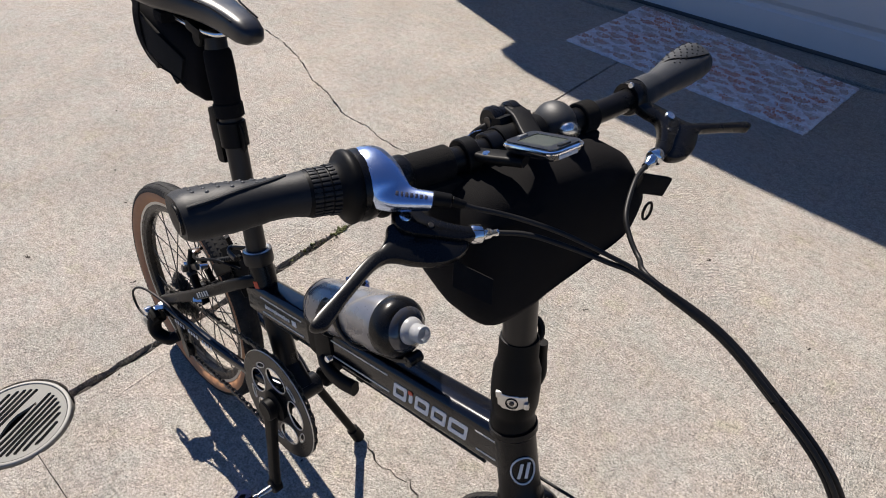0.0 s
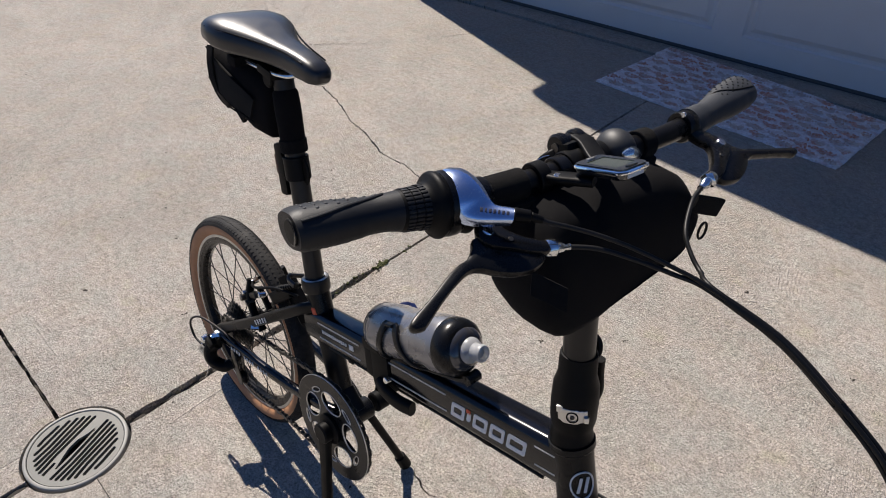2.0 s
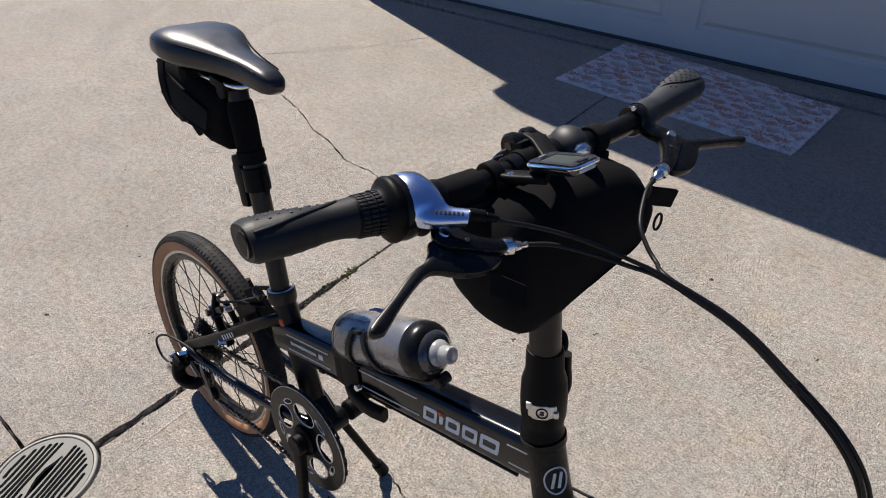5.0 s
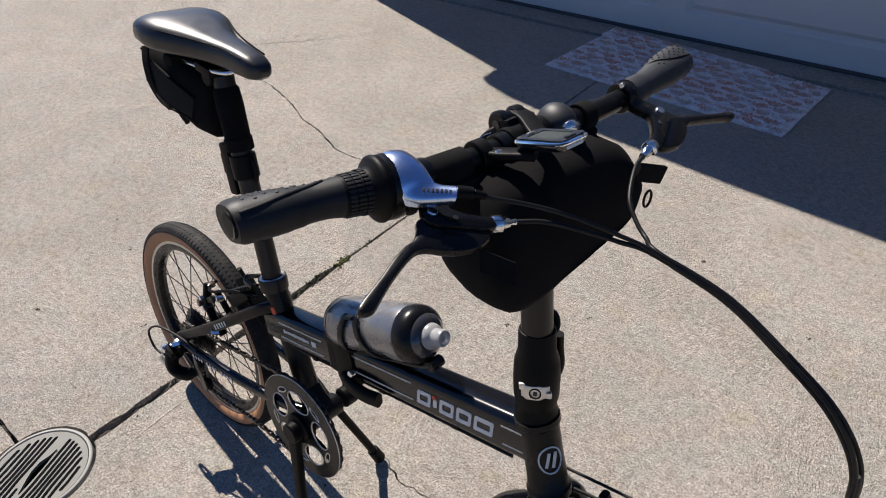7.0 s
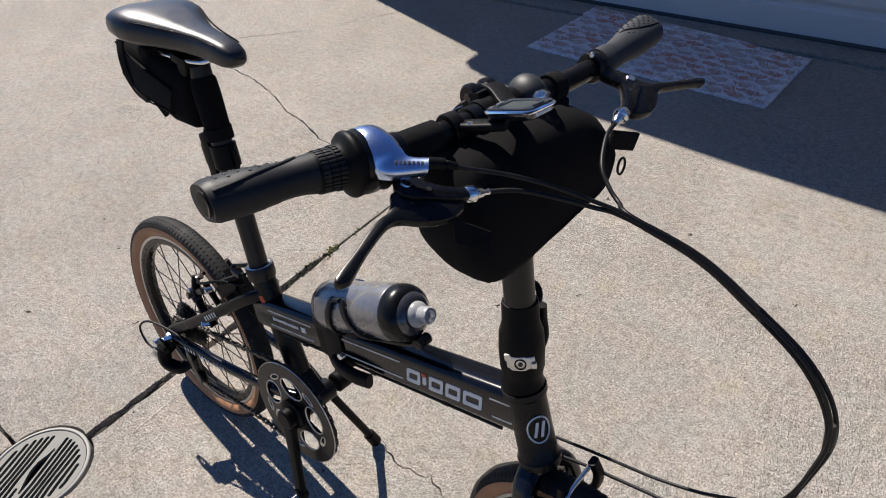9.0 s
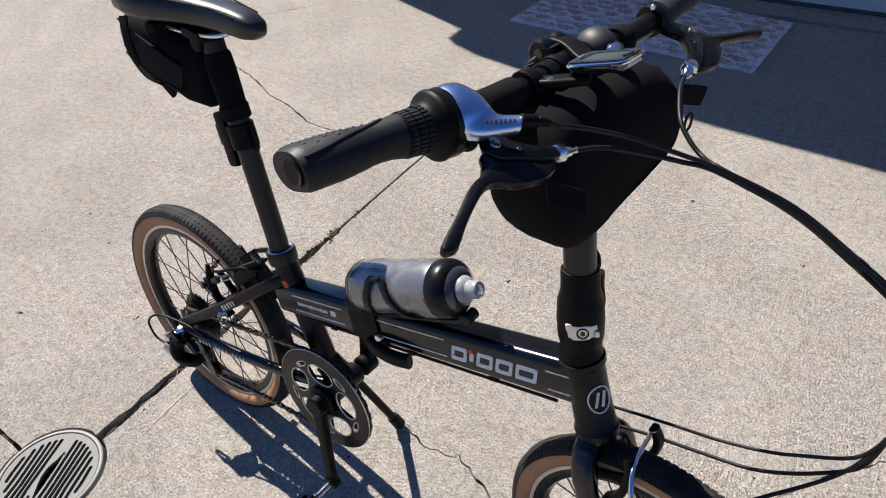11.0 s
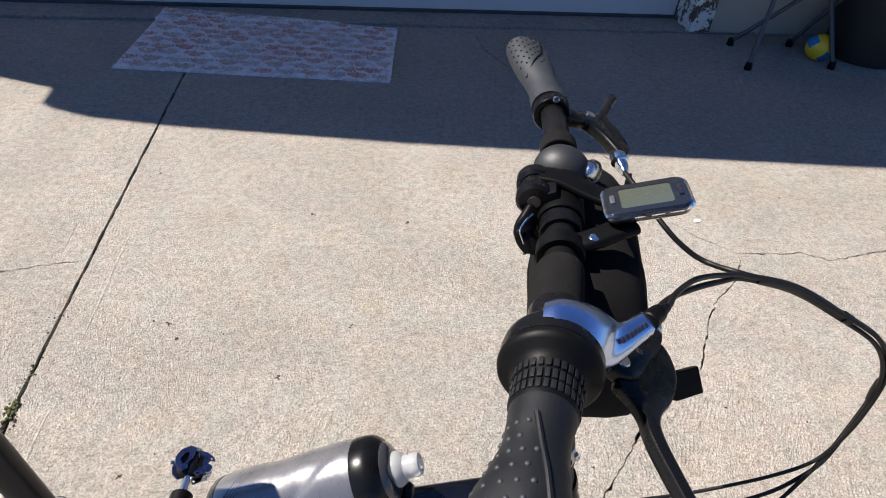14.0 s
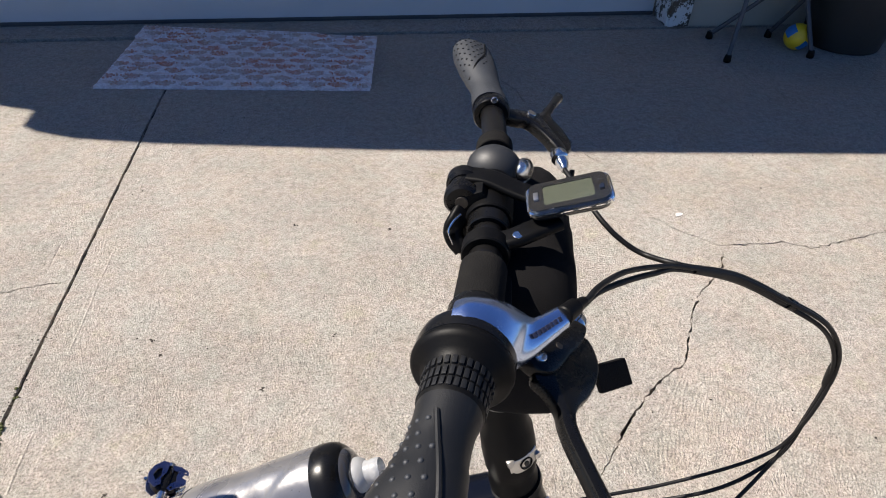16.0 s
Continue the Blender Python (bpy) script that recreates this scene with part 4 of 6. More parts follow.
part("bracket_gusset", sweep(smooth_path([(0.350, 0, 0.300), (0.372, 0, 0.282), (0.390, 0, 0.270)], 4), rounded(0.040, 0.05, 0.014)), M_PAINT_SIDE, bike, "", BM)
part("head_tube", moved(lathe([(0.018, 0), (0.029, 0.0), (0.0295, 0.010), (0.0265, 0.014), (0.0258, 0.060), (0.0262, 0.106), (0.0295, 0.110), (0.0295, 0.118), (0.018, 0.119)], 36), along(AX_LOW, AX_HIGH)), M_PAINT_SIDE, bike, "satin black head tube", BM)
for s in (-1, 1):
    part("seat_stay", sweep(smooth_path([(0.285, s * 0.012, 0.468), (0.250, s * 0.034, 0.447), (0.13, s * 0.056, 0.352), (0.004, s * 0.066, 0.258)], 6), rounded(0.013, 0.022, 0.005), up=(0, 0, 1)), M_PAINT_SIDE, bike, "satin black seat stay", BM)
    part("chain_stay", sweep(smooth_path([(0.372, s * 0.024, 0.276), (0.31, s * 0.040, 0.270), (0.20, s * 0.054, 0.258), (0.012, s * 0.066, 0.238)], 6), rounded(0.017, 0.021, 0.007), up=(0, 0, 1)), M_PAINT, bike, "gloss black chain stay", BM)
    part("dropout", moved(plate([(-0.016, -0.022), (0.006, -0.026), (0.030, -0.012), (0.028, 0.016), (0.006, 0.026), (-0.014, 0.014)], [], 0.003, -0.003), BM @ pose(0.0, s * 0.067, 0.242, 90, 0, 0)), M_PAINT_SIDE, bike)
    part("axle_nut", moved(lathe([(0, 0), (0.009, 0), (0.009, 0.008), (0.006, 0.012), (0.005, 0.020), (0, 0.021)], 6), along((0, s * 0.070, HUB_Z), (0, s * 0.1, HUB_Z))), M_CHROME, bike, "", BM)
# weld rings and cable guides
part("weld_bead", moved(lathe([(0.0200, -0.004), (0.0225, 0), (0.0200, 0.004)], 28), along((0.288, 0, 0.441), (0.270, 0, 0.482))), M_PAINT_SIDE, bike, "", BM)
for x in (0.12, 0.29, 0.44):
    part("cable_guide", block(0.014, 0.012, 0.008, 0.002, (x, -0.010, -0.0375)), M_BLACK, bike, "", MTM)
part("cable_run", pipe([(0.05, -0.012, -0.037), (0.2, -0.010, -0.041), (0.35, -0.010, -0.042), (0.54, -0.014, -0.040)], 0.0025, 8, 6), M_CABLE, bike, "black cable under the main tube", MTM)

# --- decals on the right face of the main tube: stripes and plain blocks
FACE = -0.0243
for a, b, z in ((0.045, 0.165, 0.017), (0.045, 0.165, -0.012), (0.225, 0.372, 0.017), (0.225, 0.372, -0.012), (0.534, 0.566, 0.015), (0.534, 0.566, -0.014)):
    part("pinstripe", block(b - a, 0.0012, 0.0024, 0.0004, ((a + b) / 2, FACE, z)), M_PIN, bike, "thin silver pinstripe", MTM)
LOGO_X, LOGO_W = 0.383, 0.142
for k, (w, mat) in enumerate(((0.026, M_DECAL), (0.007, M_DECAL), (0.026, M_DECAL), (0.026, M_DECAL), (0.032, M_DECAL))):
    x = LOGO_X + (0.0, 0.031, 0.043, 0.074, 0.105)[k] + w / 2
    shape = [(px + 0.22 * py, py) for px, py in rounded(w, 0.025 if k != 1 else 0.016, 0.003, 3)]
    hole = [[(px + 0.22 * py, py) for px, py in rounded(w - 0.010, 0.011, 0.002, 3)]] if k != 1 else []
    part("emblem", moved(plate(shape, hole, 0.0008, -0.0004), pose(x, FACE, 0.0, 90, 0, 0)), mat, bike, "pale grey block emblem on the main tube", MTM)
part("emblem_dot", moved(plate(rounded(0.008, 0.007, 0.0015), [], 0.0008, -0.0004), pose(LOGO_X + 0.0345, FACE, 0.0095, 90, 0, 0)), M_DECAL_RED, bike, "red block emblem", MTM)
for k in range(12):
    part("lettering_bar", block(0.0042, 0.0012, 0.0072 if k in (0, 5, 9) else 0.0055, 0.0004, (0.058 + 0.0062 * k, FACE, 0.003)), M_DECAL, bike, "pale lettering bar", MTM)
part("sticker", block(0.012, 0.0012, 0.010, 0.0004, (0.142, FACE, 0.003)), M_DECAL, bike, "pale block decal", MTM)

# --- fork, steering, front brake
fork = part("fork", join(
    moved(lathe([(0, -0.012), (0.022, -0.012), (0.027, -0.004), (0.026, 0.006), (0.018, 0.010), (0, 0.010)], 28), along(AX_LOW, AX_HIGH)),
    *(sweep(smooth_path([(0.858, s * 0.016, 0.470), (0.868, s * 0.040, 0.452), (0.890, s * 0.050, 0.400), (0.940, s * 0.053, 0.310), (0.983, s * 0.053, 0.238)], 6), rounded(0.024, 0.034, 0.010), [(1, 1)] * 10 + [(0.9, 0.9)] * 7 + [(0.75, 0.7)] * 8, up=(1, 0, 0.2)) for s in (-1, 1))), M_PAINT, bike, "gloss black fork", BM @ STEER)
for s in (-1, 1):
    arm = part("front_brake_arm", sweep(smooth_path([(0.905, s * 0.034, 0.412), (0.922, s * 0.040, 0.445), (0.926, s * 0.036, 0.480), (0.918, s * 0.030, 0.505)], 6), rounded(0.011, 0.015, 0.004), up=(0, 1, 0)), M_BLACK, bike, "black brake arm", BM @ STEER)
    part("brake_pad", block(0.055, 0.010, 0.011, 0.003, (0.898, s * 0.021, 0.442), (0, -35, 0)), M_BLACK, arm, "", BM @ STEER)
    part("pivot_bolt", rod((0.905, s * 0.030, 0.412), (0.925, s * 0.040, 0.414), 0.006, seg=6), M_CHROME, arm, "", BM @ STEER)
part("brake_noodle", pipe([(0.918, 0.024, 0.500), (0.926, -0.030, 0.502), (0.940, -0.058, 0.488), (0.952, -0.068, 0.455)], 0.0032, 10), M_CHROME, bike, "bright bent brake noodle", BM @ STEER)

# --- handlepost with its latch
POST_LO, POST_HI = Vector((0.8015, 0.006, 0.672)), Vector((0.770, -0.023, 0.945))
part("handlepost", rod(POST_LO, POST_HI, 0.0190, 0.0185, 36), M_POST, bike, "dark anodised handlepost", BM)
COL = along(AX_HIGH + Vector((0.0, 0, -0.004)), POST_LO.lerp(POST_HI, 0.10))
part("post_hinge", moved(lathe([(0.020, 0), (0.0268, 0.0), (0.0272, 0.012), (0.0255, 0.018), (0.0255, 0.026), (0.0280, 0.036), (0.0288, 0.060), (0.0276, 0.085), (0.0232, 0.100), (0.0227, 0.124), (0.0220, 0.128), (0.020, 0.1285)], 40), COL), M_BLACK, bike, "black hinge collar", BM)
LATCH = BM @ Matrix.Translation((0.8085, 0.004, 0.640)) @ pose(0, 0, 0, 0, -15, 0) @ pose(0, 0, 0, 0, 0, -62)
lat = []
for k in range(-6, 7):
    a = radians(k * 5.6)
    lat.append(Vector((0.0298 * math.cos(a), 0.0298 * math.sin(a), 0)))
latch = part("latch_plate", join(sweep(lat, rounded(0.0035, 0.021, 0.0012), [(1, 0.72 if abs(k) > 4 else (0.95 if k < 3 else 0.80)) for k in range(-6, 7)]), block(0.005, 0.008, 0.009, 0.002, (0.0265, -0.0150, 0.008)), block(0.006, 0.006, 0.008, 0.002, (0.0275, 0.0160, -0.004))), M_ALU, bike, "bright metal safety latch", LATCH)
part("latch_ring", moved(lathe([(0.0060, 0), (0.0074, 0), (0.0074, 0.0012), (0.0060, 0.0012)], 24), pose(0.0312, 0, 0.0, 0, 90, 0)), M_BLACK, latch, "dark ring", LATCH)
part("latch_bolt", moved(lathe([(0, 0), (0.0028, 0), (0.0028, 0.0016), (0.0012, 0.002), (0, 0.001)], 18), pose(0.0312, 0, 0.0, 0, 90, 0)), M_STEEL_DARK, latch, "", LATCH)
part("latch_hook", pipe([(0.800, 0.024, 0.690), (0.806, 0.032, 0.702), (0.800, 0.035, 0.716), (0.790, 0.030, 0.722), (0.784, 0.024, 0.716)], 0.0042, 10), M_BLACK, bike, "black hook behind the post", BM)
part("latch_lever", sweep(smooth_path([(0.810, 0.030, 0.610), (0.814, 0.040, 0.640), (0.808, 0.041, 0.668), (0.806, 0.038, 0.690)], 6), rounded(0.012, 0.016, 0.005), up=(1, 0, 0)), M_BLACK, bike, "black folding lever", BM)
BADGE = BM @ Matrix.Translation(AX_LOW.lerp(AX_HIGH, 0.55)) @ pose(0, 0, 0, 0, -19, 0) @ pose(0, 0, 0, 0, 0, -34)
ringv = [Vector((0.0272 * math.cos(u / 0.0272), 0.0272 * math.sin(u / 0.0272), v)) for u, v in ((0.0155 * math.cos(radians(10 * k)), 0.0195 * math.sin(radians(10 * k))) for k in range(37))]
part("head_badge", join(sweep(ringv, circle(0.0012, 6), up=(1, 0, 0), close=False), *(sweep([Vector((0.0272 * math.cos(u / 0.0272), 0.0272 * math.sin(u / 0.0272), v)) for u, v in seg], rounded(0.004, 0.0014, 0.0005), up=(1, 0, 0)) for seg in (((-0.007, -0.010), (-0.004, 0.0), (-0.001, 0.011)), ((0.002, -0.011), (0.005, 0.0), (0.008, 0.010))))), M_DECAL, bike, "pale ring emblem on the head tube", BADGE)

# --- seatpost, clamp, saddle
SP_LO, SP_HI = Vector((0.2740, 0, 0.480)), Vector((0.1845, 0, 0.858))
part("seatpost", rod(SP_LO, SP_HI, 0.0170, seg=32), M_POST, bike, "black seatpost", BM)
clamp = part("seat_clamp", moved(lathe([(0.0175, -0.012), (0.0245, -0.012), (0.0255, -0.008), (0.0255, 0.008), (0.0245, 0.012), (0.0175, 0.012)], 32), along((0.2685, 0, 0.505), (0.264, 0, 0.524))), M_POST, bike, "grey metal seat clamp", BM)
# thin aluminium ring stands in for the highlight on the clamp's upper lip
part("clamp_highlight", moved(lathe([(0.0176, 0.0122), (0.0205, 0.0136), (0.0232, 0.0122)], 32), along((0.2685, 0, 0.505), (0.264, 0, 0.524))), M_ALU, clamp, "bright ring for the highlight on the clamp lip", BM)
part("clamp_lever", sweep(smooth_path([(0.246, -0.010, 0.512), (0.232, -0.026, 0.512), (0.236, -0.036, 0.509), (0.256, -0.036, 0.506)], 6), rounded(0.006, 0.010, 0.0025)), M_STEEL_DARK, clamp, "dark quick-release lever", BM)


def saddle_shape():
    rows = [(0.020, 0.040, 0.930, 0.912), (0.026, 0.058, 0.936, 0.902), (0.045, 0.070, 0.941, 0.893), (0.075, 0.073, 0.943, 0.889), (0.105, 0.067, 0.941, 0.888), (0.135, 0.054, 0.937, 0.889), (0.165, 0.040, 0.932, 0.889), (0.195, 0.030, 0.928, 0.888), (0.225, 0.025, 0.925, 0.886), (0.255, 0.0225, 0.921, 0.883), (0.280, 0.021, 0.916, 0.881), (0.297, 0.017, 0.909, 0.883), (0.305, 0.009, 0.901, 0.888)]
    verts, faces, n = [], [], 24
    for x, hw, zt, zb in rows:
        x, zt, zb = 0.298 - (0.305 - x) * 0.905, zt - 0.010 + 0.004 * max(0.0, x - 0.2) / 0.1, zb - 0.010 + 0.004 * max(0.0, x - 0.2) / 0.1
        for k in range(n):
            a = 2 * math.pi * k / n
            c, s = math.cos(a), math.sin(a)
            yy = hw * math.copysign(abs(c) ** 0.72, c)
            zz = (zt + zb) / 2 + (zt - zb) / 2 * math.copysign(abs(s) ** 0.62, s)
            if s > 0:
                zz -= 0.0012 * math.exp(-(yy / 0.012) ** 2) * (1 if 0.05 < x < 0.26 else 0.3)
            verts.append(Vector((x, yy, zz)))
    m = len(rows)
    for i in range(m - 1):
        for k in range(n):
            j = (k + 1) % n
            faces.append((i * n + k, (i + 1) * n + k, (i + 1) * n + j, i * n + j))
    faces += [tuple(range(n)), tuple(range(m * n - 1, (m - 1) * n - 1, -1))]
    return verts, faces


saddle = part("saddle", saddle_shape(), M_SADDLE, bike, "glossy black padded saddle", BM, 50)
for s in (-1, 1):
    part("saddle_seam", pipe([(0.075, s * 0.0690, 0.917), (0.110, s * 0.0640, 0.918), (0.140, s * 0.0520, 0.917), (0.180, s * 0.0365, 0.914), (0.225, s * 0.0245, 0.911), (0.270, s * 0.0205, 0.905)], 0.0014, 6), M_BLACK, saddle, "", BM)
    part("saddle_rail", pipe([(0.255, s * 0.010, 0.884), (0.225, s * 0.020, 0.873), (0.17, s * 0.022, 0.867), (0.11, s * 0.024, 0.868), (0.06, s * 0.038, 0.888)], 0.0035, 10), M_CHROME, saddle, "bright steel rail", BM)
part("rail_clamp", join(block(0.040, 0.054, 0.014, 0.004, (0.172, 0, 0.866), (0, 8, 0)), rod((0.172, -0.022, 0.853), (0.172, 0.022, 0.853), 0.013, seg=20)), M_BLACK, saddle, "black rail clamp", BM)

# --- drivetrain
CR = BM @ Matrix.Translation((0.388, -0.0, 0.268))
CRF = CR @ pose(0, 0, 0, 90, 0, 0)                 # z points to the bicycle's right


def oval(cx, cy, rx, ry, rot, n=18):
    c, s = math.cos(rot), math.sin(rot)
    return [(cx + rx * math.cos(2 * math.pi * k / n) * c - ry * math.sin(2 * math.pi * k / n) * s, cy + rx * math.cos(2 * math.pi * k / n) * s + ry * math.sin(2 * math.pi * k / n) * c) for k in range(n)]


holes = []
for k in range(5):
    a = radians(72 * k + 20)
    holes.append(oval(0.059 * math.cos(a), 0.059 * math.sin(a), 0.0215, 0.029, a))
    b = a + radians(36)
    holes.append(oval(0.0775 * math.cos(b), 0.0775 * math.sin(b), 0.0052, 0.0150, b))
disc = [(0.106 * math.cos(radians(5 * k)), 0.106 * math.sin(radians(5 * k))) for k in range(72)]
ring = part("chainring_guard", moved(plate(disc, holes, 0.052, 0.0495), Matrix()), M_PAINT_SIDE, bike, "black chainring guard with oval cutouts", CRF)
part("guard_edge", sweep([(0.1062 * math.cos(radians(5 * k)), 0.1062 * math.sin(radians(5 * k)), 0.0508) for k in range(73)], circle(0.0011, 6), up=(0, 0, 1), close=False), M_RIM, ring, "bright worn rim", CRF)
for k in range(10):
    h = holes[k]
    part("cutout_edge", sweep([(x, y, 0.0516) for x, y in h + h[:2]], circle(0.0013, 6), up=(0, 0, 1), close=False), M_RIM, ring, "bright bevelled edge", CRF)
teeth = []
for k in range(52):
    a0, p = 2 * math.pi * k / 52, 2 * math.pi / 52
    teeth += [(0.0995 * math.cos(a0), 0.0995 * math.sin(a0)), (0.1045 * math.cos(a0 + p * 0.3), 0.1045 * math.sin(a0 + p * 0.3)), (0.1045 * math.cos(a0 + p * 0.5), 0.1045 * math.sin(a0 + p * 0.5)), (0.0995 * math.cos(a0 + p * 0.8), 0.0995 * math.sin(a0 + p * 0.8))]
part("chainring", plate(teeth, [oval(0, 0, 0.088, 0.088, 0, 48)], 0.0460, 0.0438), M_STEEL_DARK, bike, "dark toothed chainring", CRF, 20)
part("spider", join(lathe([(0, 0.040), (0.030, 0.040), (0.030, 0.058), (0.022, 0.062), (0, 0.062)], 32), *(moved(block(0.064, 0.018, 0.006, 0.002, (0.062, 0, 0.0475)), pose(0, 0, 0, 0, 0, 56 + 72 * k)) for k in range(5))), M_BLACK, bike, "black crank spider", CRF)


def crank(side, end):
    a, b = Vector((0.388, side * 0.066, 0.268)), Vector(end)
    path = [a, a.lerp(b, 0.15), a.lerp(b, 0.5), a.lerp(b, 0.9), b]
    c = part("crank", join(sweep(path, rounded(0.014, 0.030, 0.006), [(1.2, 1.05), (1.1, 0.95), (1, 0.8), (1, 0.8), (1, 0.85)], up=(1, 0, 0)), rod(a + Vector((0, -side * 0.020, 0)), a + Vector((0, side * 0.012, 0)), 0.020, seg=24), rod(b + Vector((0, -0.009, 0)), b + Vector((0, 0.009, 0)), 0.0145, seg=20)), M_BLACK, bike, "black alloy crank arm", BM)
    # a small metal clip-in pedal
    pm = BM @ Matrix.Translation(b + Vector((0, side * 0.010, 0)))
    axle = part("pedal", join(rod((0, 0, 0), (0, side * 0.062, 0), 0.0065, 0.0055, 14), rod((0, side * 0.030, 0), (0, side * 0.070, 0), 0.0085, 0.0080, 18)), M_CHROME, c, "steel clip-in pedal", pm)
    return c, pm, axle


for side, end in ((-1, (0.424, -0.086, 0.100)), (1, (0.371, 0.082, 0.429))):
    c, pm, axle = crank(side, end)
    cy = side * 0.048
    tilt = pm @ pose(0, side * (0.020 if side < 0 else 0.010), 0, 0, 22, 0) @ Matrix.Diagonal((0.70, 0.72, 0.9, 1))
    for zz in (-0.0125, 0.0105):
        for name, shape, window, lab in (
                ("binding", [(-0.003, 0.029), (-0.016, 0.031), (-0.030, 0.017), (-0.036, -0.002), (-0.031, -0.018), (-0.018, -0.027), (-0.008, -0.019), (-0.011, -0.006), (-0.004, 0.007)], [[(-0.014, 0.016), (-0.023, 0.012), (-0.027, -0.003), (-0.019, -0.013), (-0.012, -0.002)]], "blued steel cleat plate with a window"),
                ("claw", [(0.003, 0.025), (0.020, 0.025), (0.035, 0.017), (0.037, 0.010), (0.029, 0.010), (0.026, 0.002), (0.036, -0.002), (0.035, -0.012), (0.023, -0.020), (0.012, -0.029), (0.005, -0.025), (0.010, -0.014), (0.018, -0.008), (0.016, 0.004), (0.018, 0.013), (0.008, 0.015)], [oval(0.012, -0.0225, 0.0028, 0.0028, 0, 10), oval(0.030, 0.0140, 0.0022, 0.0022, 0, 10)], "blued steel cleat claw")):
            turned = [[(x, y * side) for x, y in loop][::int(side)] for loop in [shape] + window]
            part(name, moved(plate(turned[0], turned[1:], zz + 0.002, zz), pose(0, cy, 0)), M_BLUE_STEEL, c, lab, tilt, 25)
    part("spring", pipe([Vector((0.024 + 0.0012 * k / 4, cy - side * 0.022 + 0.0052 * math.cos(math.pi * k / 4) + side * k * 0.0003, 0.0052 * math.sin(math.pi * k / 4))) for k in range(49)], 0.0009, 6, 2), M_CHROME, c, "bright coil spring", tilt)
    part("tension_bolt", rod((-0.034, cy - side * 0.004, 0), (-0.041, cy - side * 0.004, 0), 0.0042, 0.0036, 12), M_CHROME, c, "", tilt)
    part("pedal_body", join(moved(lathe([(0, -0.0085), (0.024, -0.0085), (0.028, -0.005), (0.028, 0.005), (0.024, 0.0085), (0, 0.0085)], 10), pose(-0.002, cy, 0)), block(0.012, 0.052, 0.021, 0.004, (0.001, cy, 0))), M_BLACK_GLOSS, c, "black pedal body", tilt)

cass = []
for k, r in enumerate((0.054, 0.047, 0.041, 0.036, 0.032, 0.028, 0.024)):
    y = 0.018 + 0.005 * k
    n = round(r * 2 * math.pi / 0.0127)
    t = []
    for i in range(n):
        a0, p = 2 * math.pi * i / n, 2 * math.pi / n
        t += [((r - 0.004) * math.cos(a0), (r - 0.004) * math.sin(a0)), ((r + 0.002) * math.cos(a0 + p * 0.35), (r + 0.002) * math.sin(a0 + p * 0.35)), ((r + 0.002) * math.cos(a0 + p * 0.5), (r + 0.002) * math.sin(a0 + p * 0.5)), ((r - 0.004) * math.cos(a0 + p * 0.85), (r - 0.004) * math.sin(a0 + p * 0.85))]
    cass.append(plate(t, [], y + 0.0022, y))
part("freewheel", join(*cass), M_STEEL_DARK, bike, "dark seven-speed freewheel", BM @ Matrix.Translation((0, 0, HUB_Z)) @ pose(0, 0, 0, 90, 0, 0), 20)

# chain: top run, bottom run to the derailleur
JOCKEY = Vector((0.040, -0.044, 0.128))
GUIDE = Vector((0.022, -0.046, 0.182))
run = [Vector((0.388 + 0.102 * math.sin(radians(a)), -0.045, 0.268 + 0.102 * math.cos(radians(a)))) for a in range(-4, 184, 7)]
chain_path = [Vector((-0.004, -0.045, HUB_Z + 0.034)), Vector((0.19, -0.045, 0.322))] + run + [Vector((0.22, -0.045, 0.150)), JOCKEY + Vector((0.012, 0, -0.012)), JOCKEY + Vector((-0.012, 0, -0.006)), JOCKEY + Vector((-0.010, 0, 0.012)), GUIDE + Vector((0.012, 0, -0.004)), GUIDE + Vector((0.006, 0, 0.012)), Vector((-0.026, -0.045, HUB_Z - 0.022)), Vector((-0.034, -0.045, HUB_Z + 0.006)), Vector((-0.022, -0.045, HUB_Z + 0.028))]
fine, at = [], 0.0
for a, b in zip(chain_path, chain_path[1:]):
    n = max(1, int((b - a).length / 0.001))
    fine += [a.lerp(b, k / n) for k in range(n)]
links = [fine[0]]
for p in fine:
    if (p - links[-1]).length >= 0.0127:
        links.append(p)
chain = part("chain", pipe([links[0], links[1], links[2]], 0.0022, 6, 2), M_CHAIN, bike, "oiled steel roller chain", BM)
outer = mesh_of("link", join(*(sweep([(-0.0015, y, 0), (0.0025, y, 0), (0.00635, y, 0), (0.0102, y, 0), (0.0142, y, 0)], rounded(0.0012, 0.0086, 0.0004, 1), [(1, 0.55), (1, 1), (1, 0.75), (1, 1), (1, 0.55)]) for y in (-0.0034, 0.0034))), M_STEEL_DARK, 20)
inner = mesh_of("link", join(*(sweep([(-0.001, y, 0), (0.0025, y, 0), (0.00635, y, 0), (0.0102, y, 0), (0.0137, y, 0)], rounded(0.0011, 0.0080, 0.0004, 1), [(1, 0.55), (1, 1), (1, 0.7), (1, 1), (1, 0.55)]) for y in (-0.0021, 0.0021)), rod((0, -0.002, 0), (0, 0.002, 0), 0.0038, seg=8), rod((0.0127, -0.002, 0), (0.0127, 0.002, 0), 0.0038, seg=8)), M_STEEL_DARK, 20)
for k, (a, b) in enumerate(zip(links, links[1:])):
    d = b - a
    piece("link", outer if k % 2 else inner, chain, BM @ Matrix.Translation(a) @ Matrix.Rotation(-math.atan2(d.z, d.x), 4, "Y"))

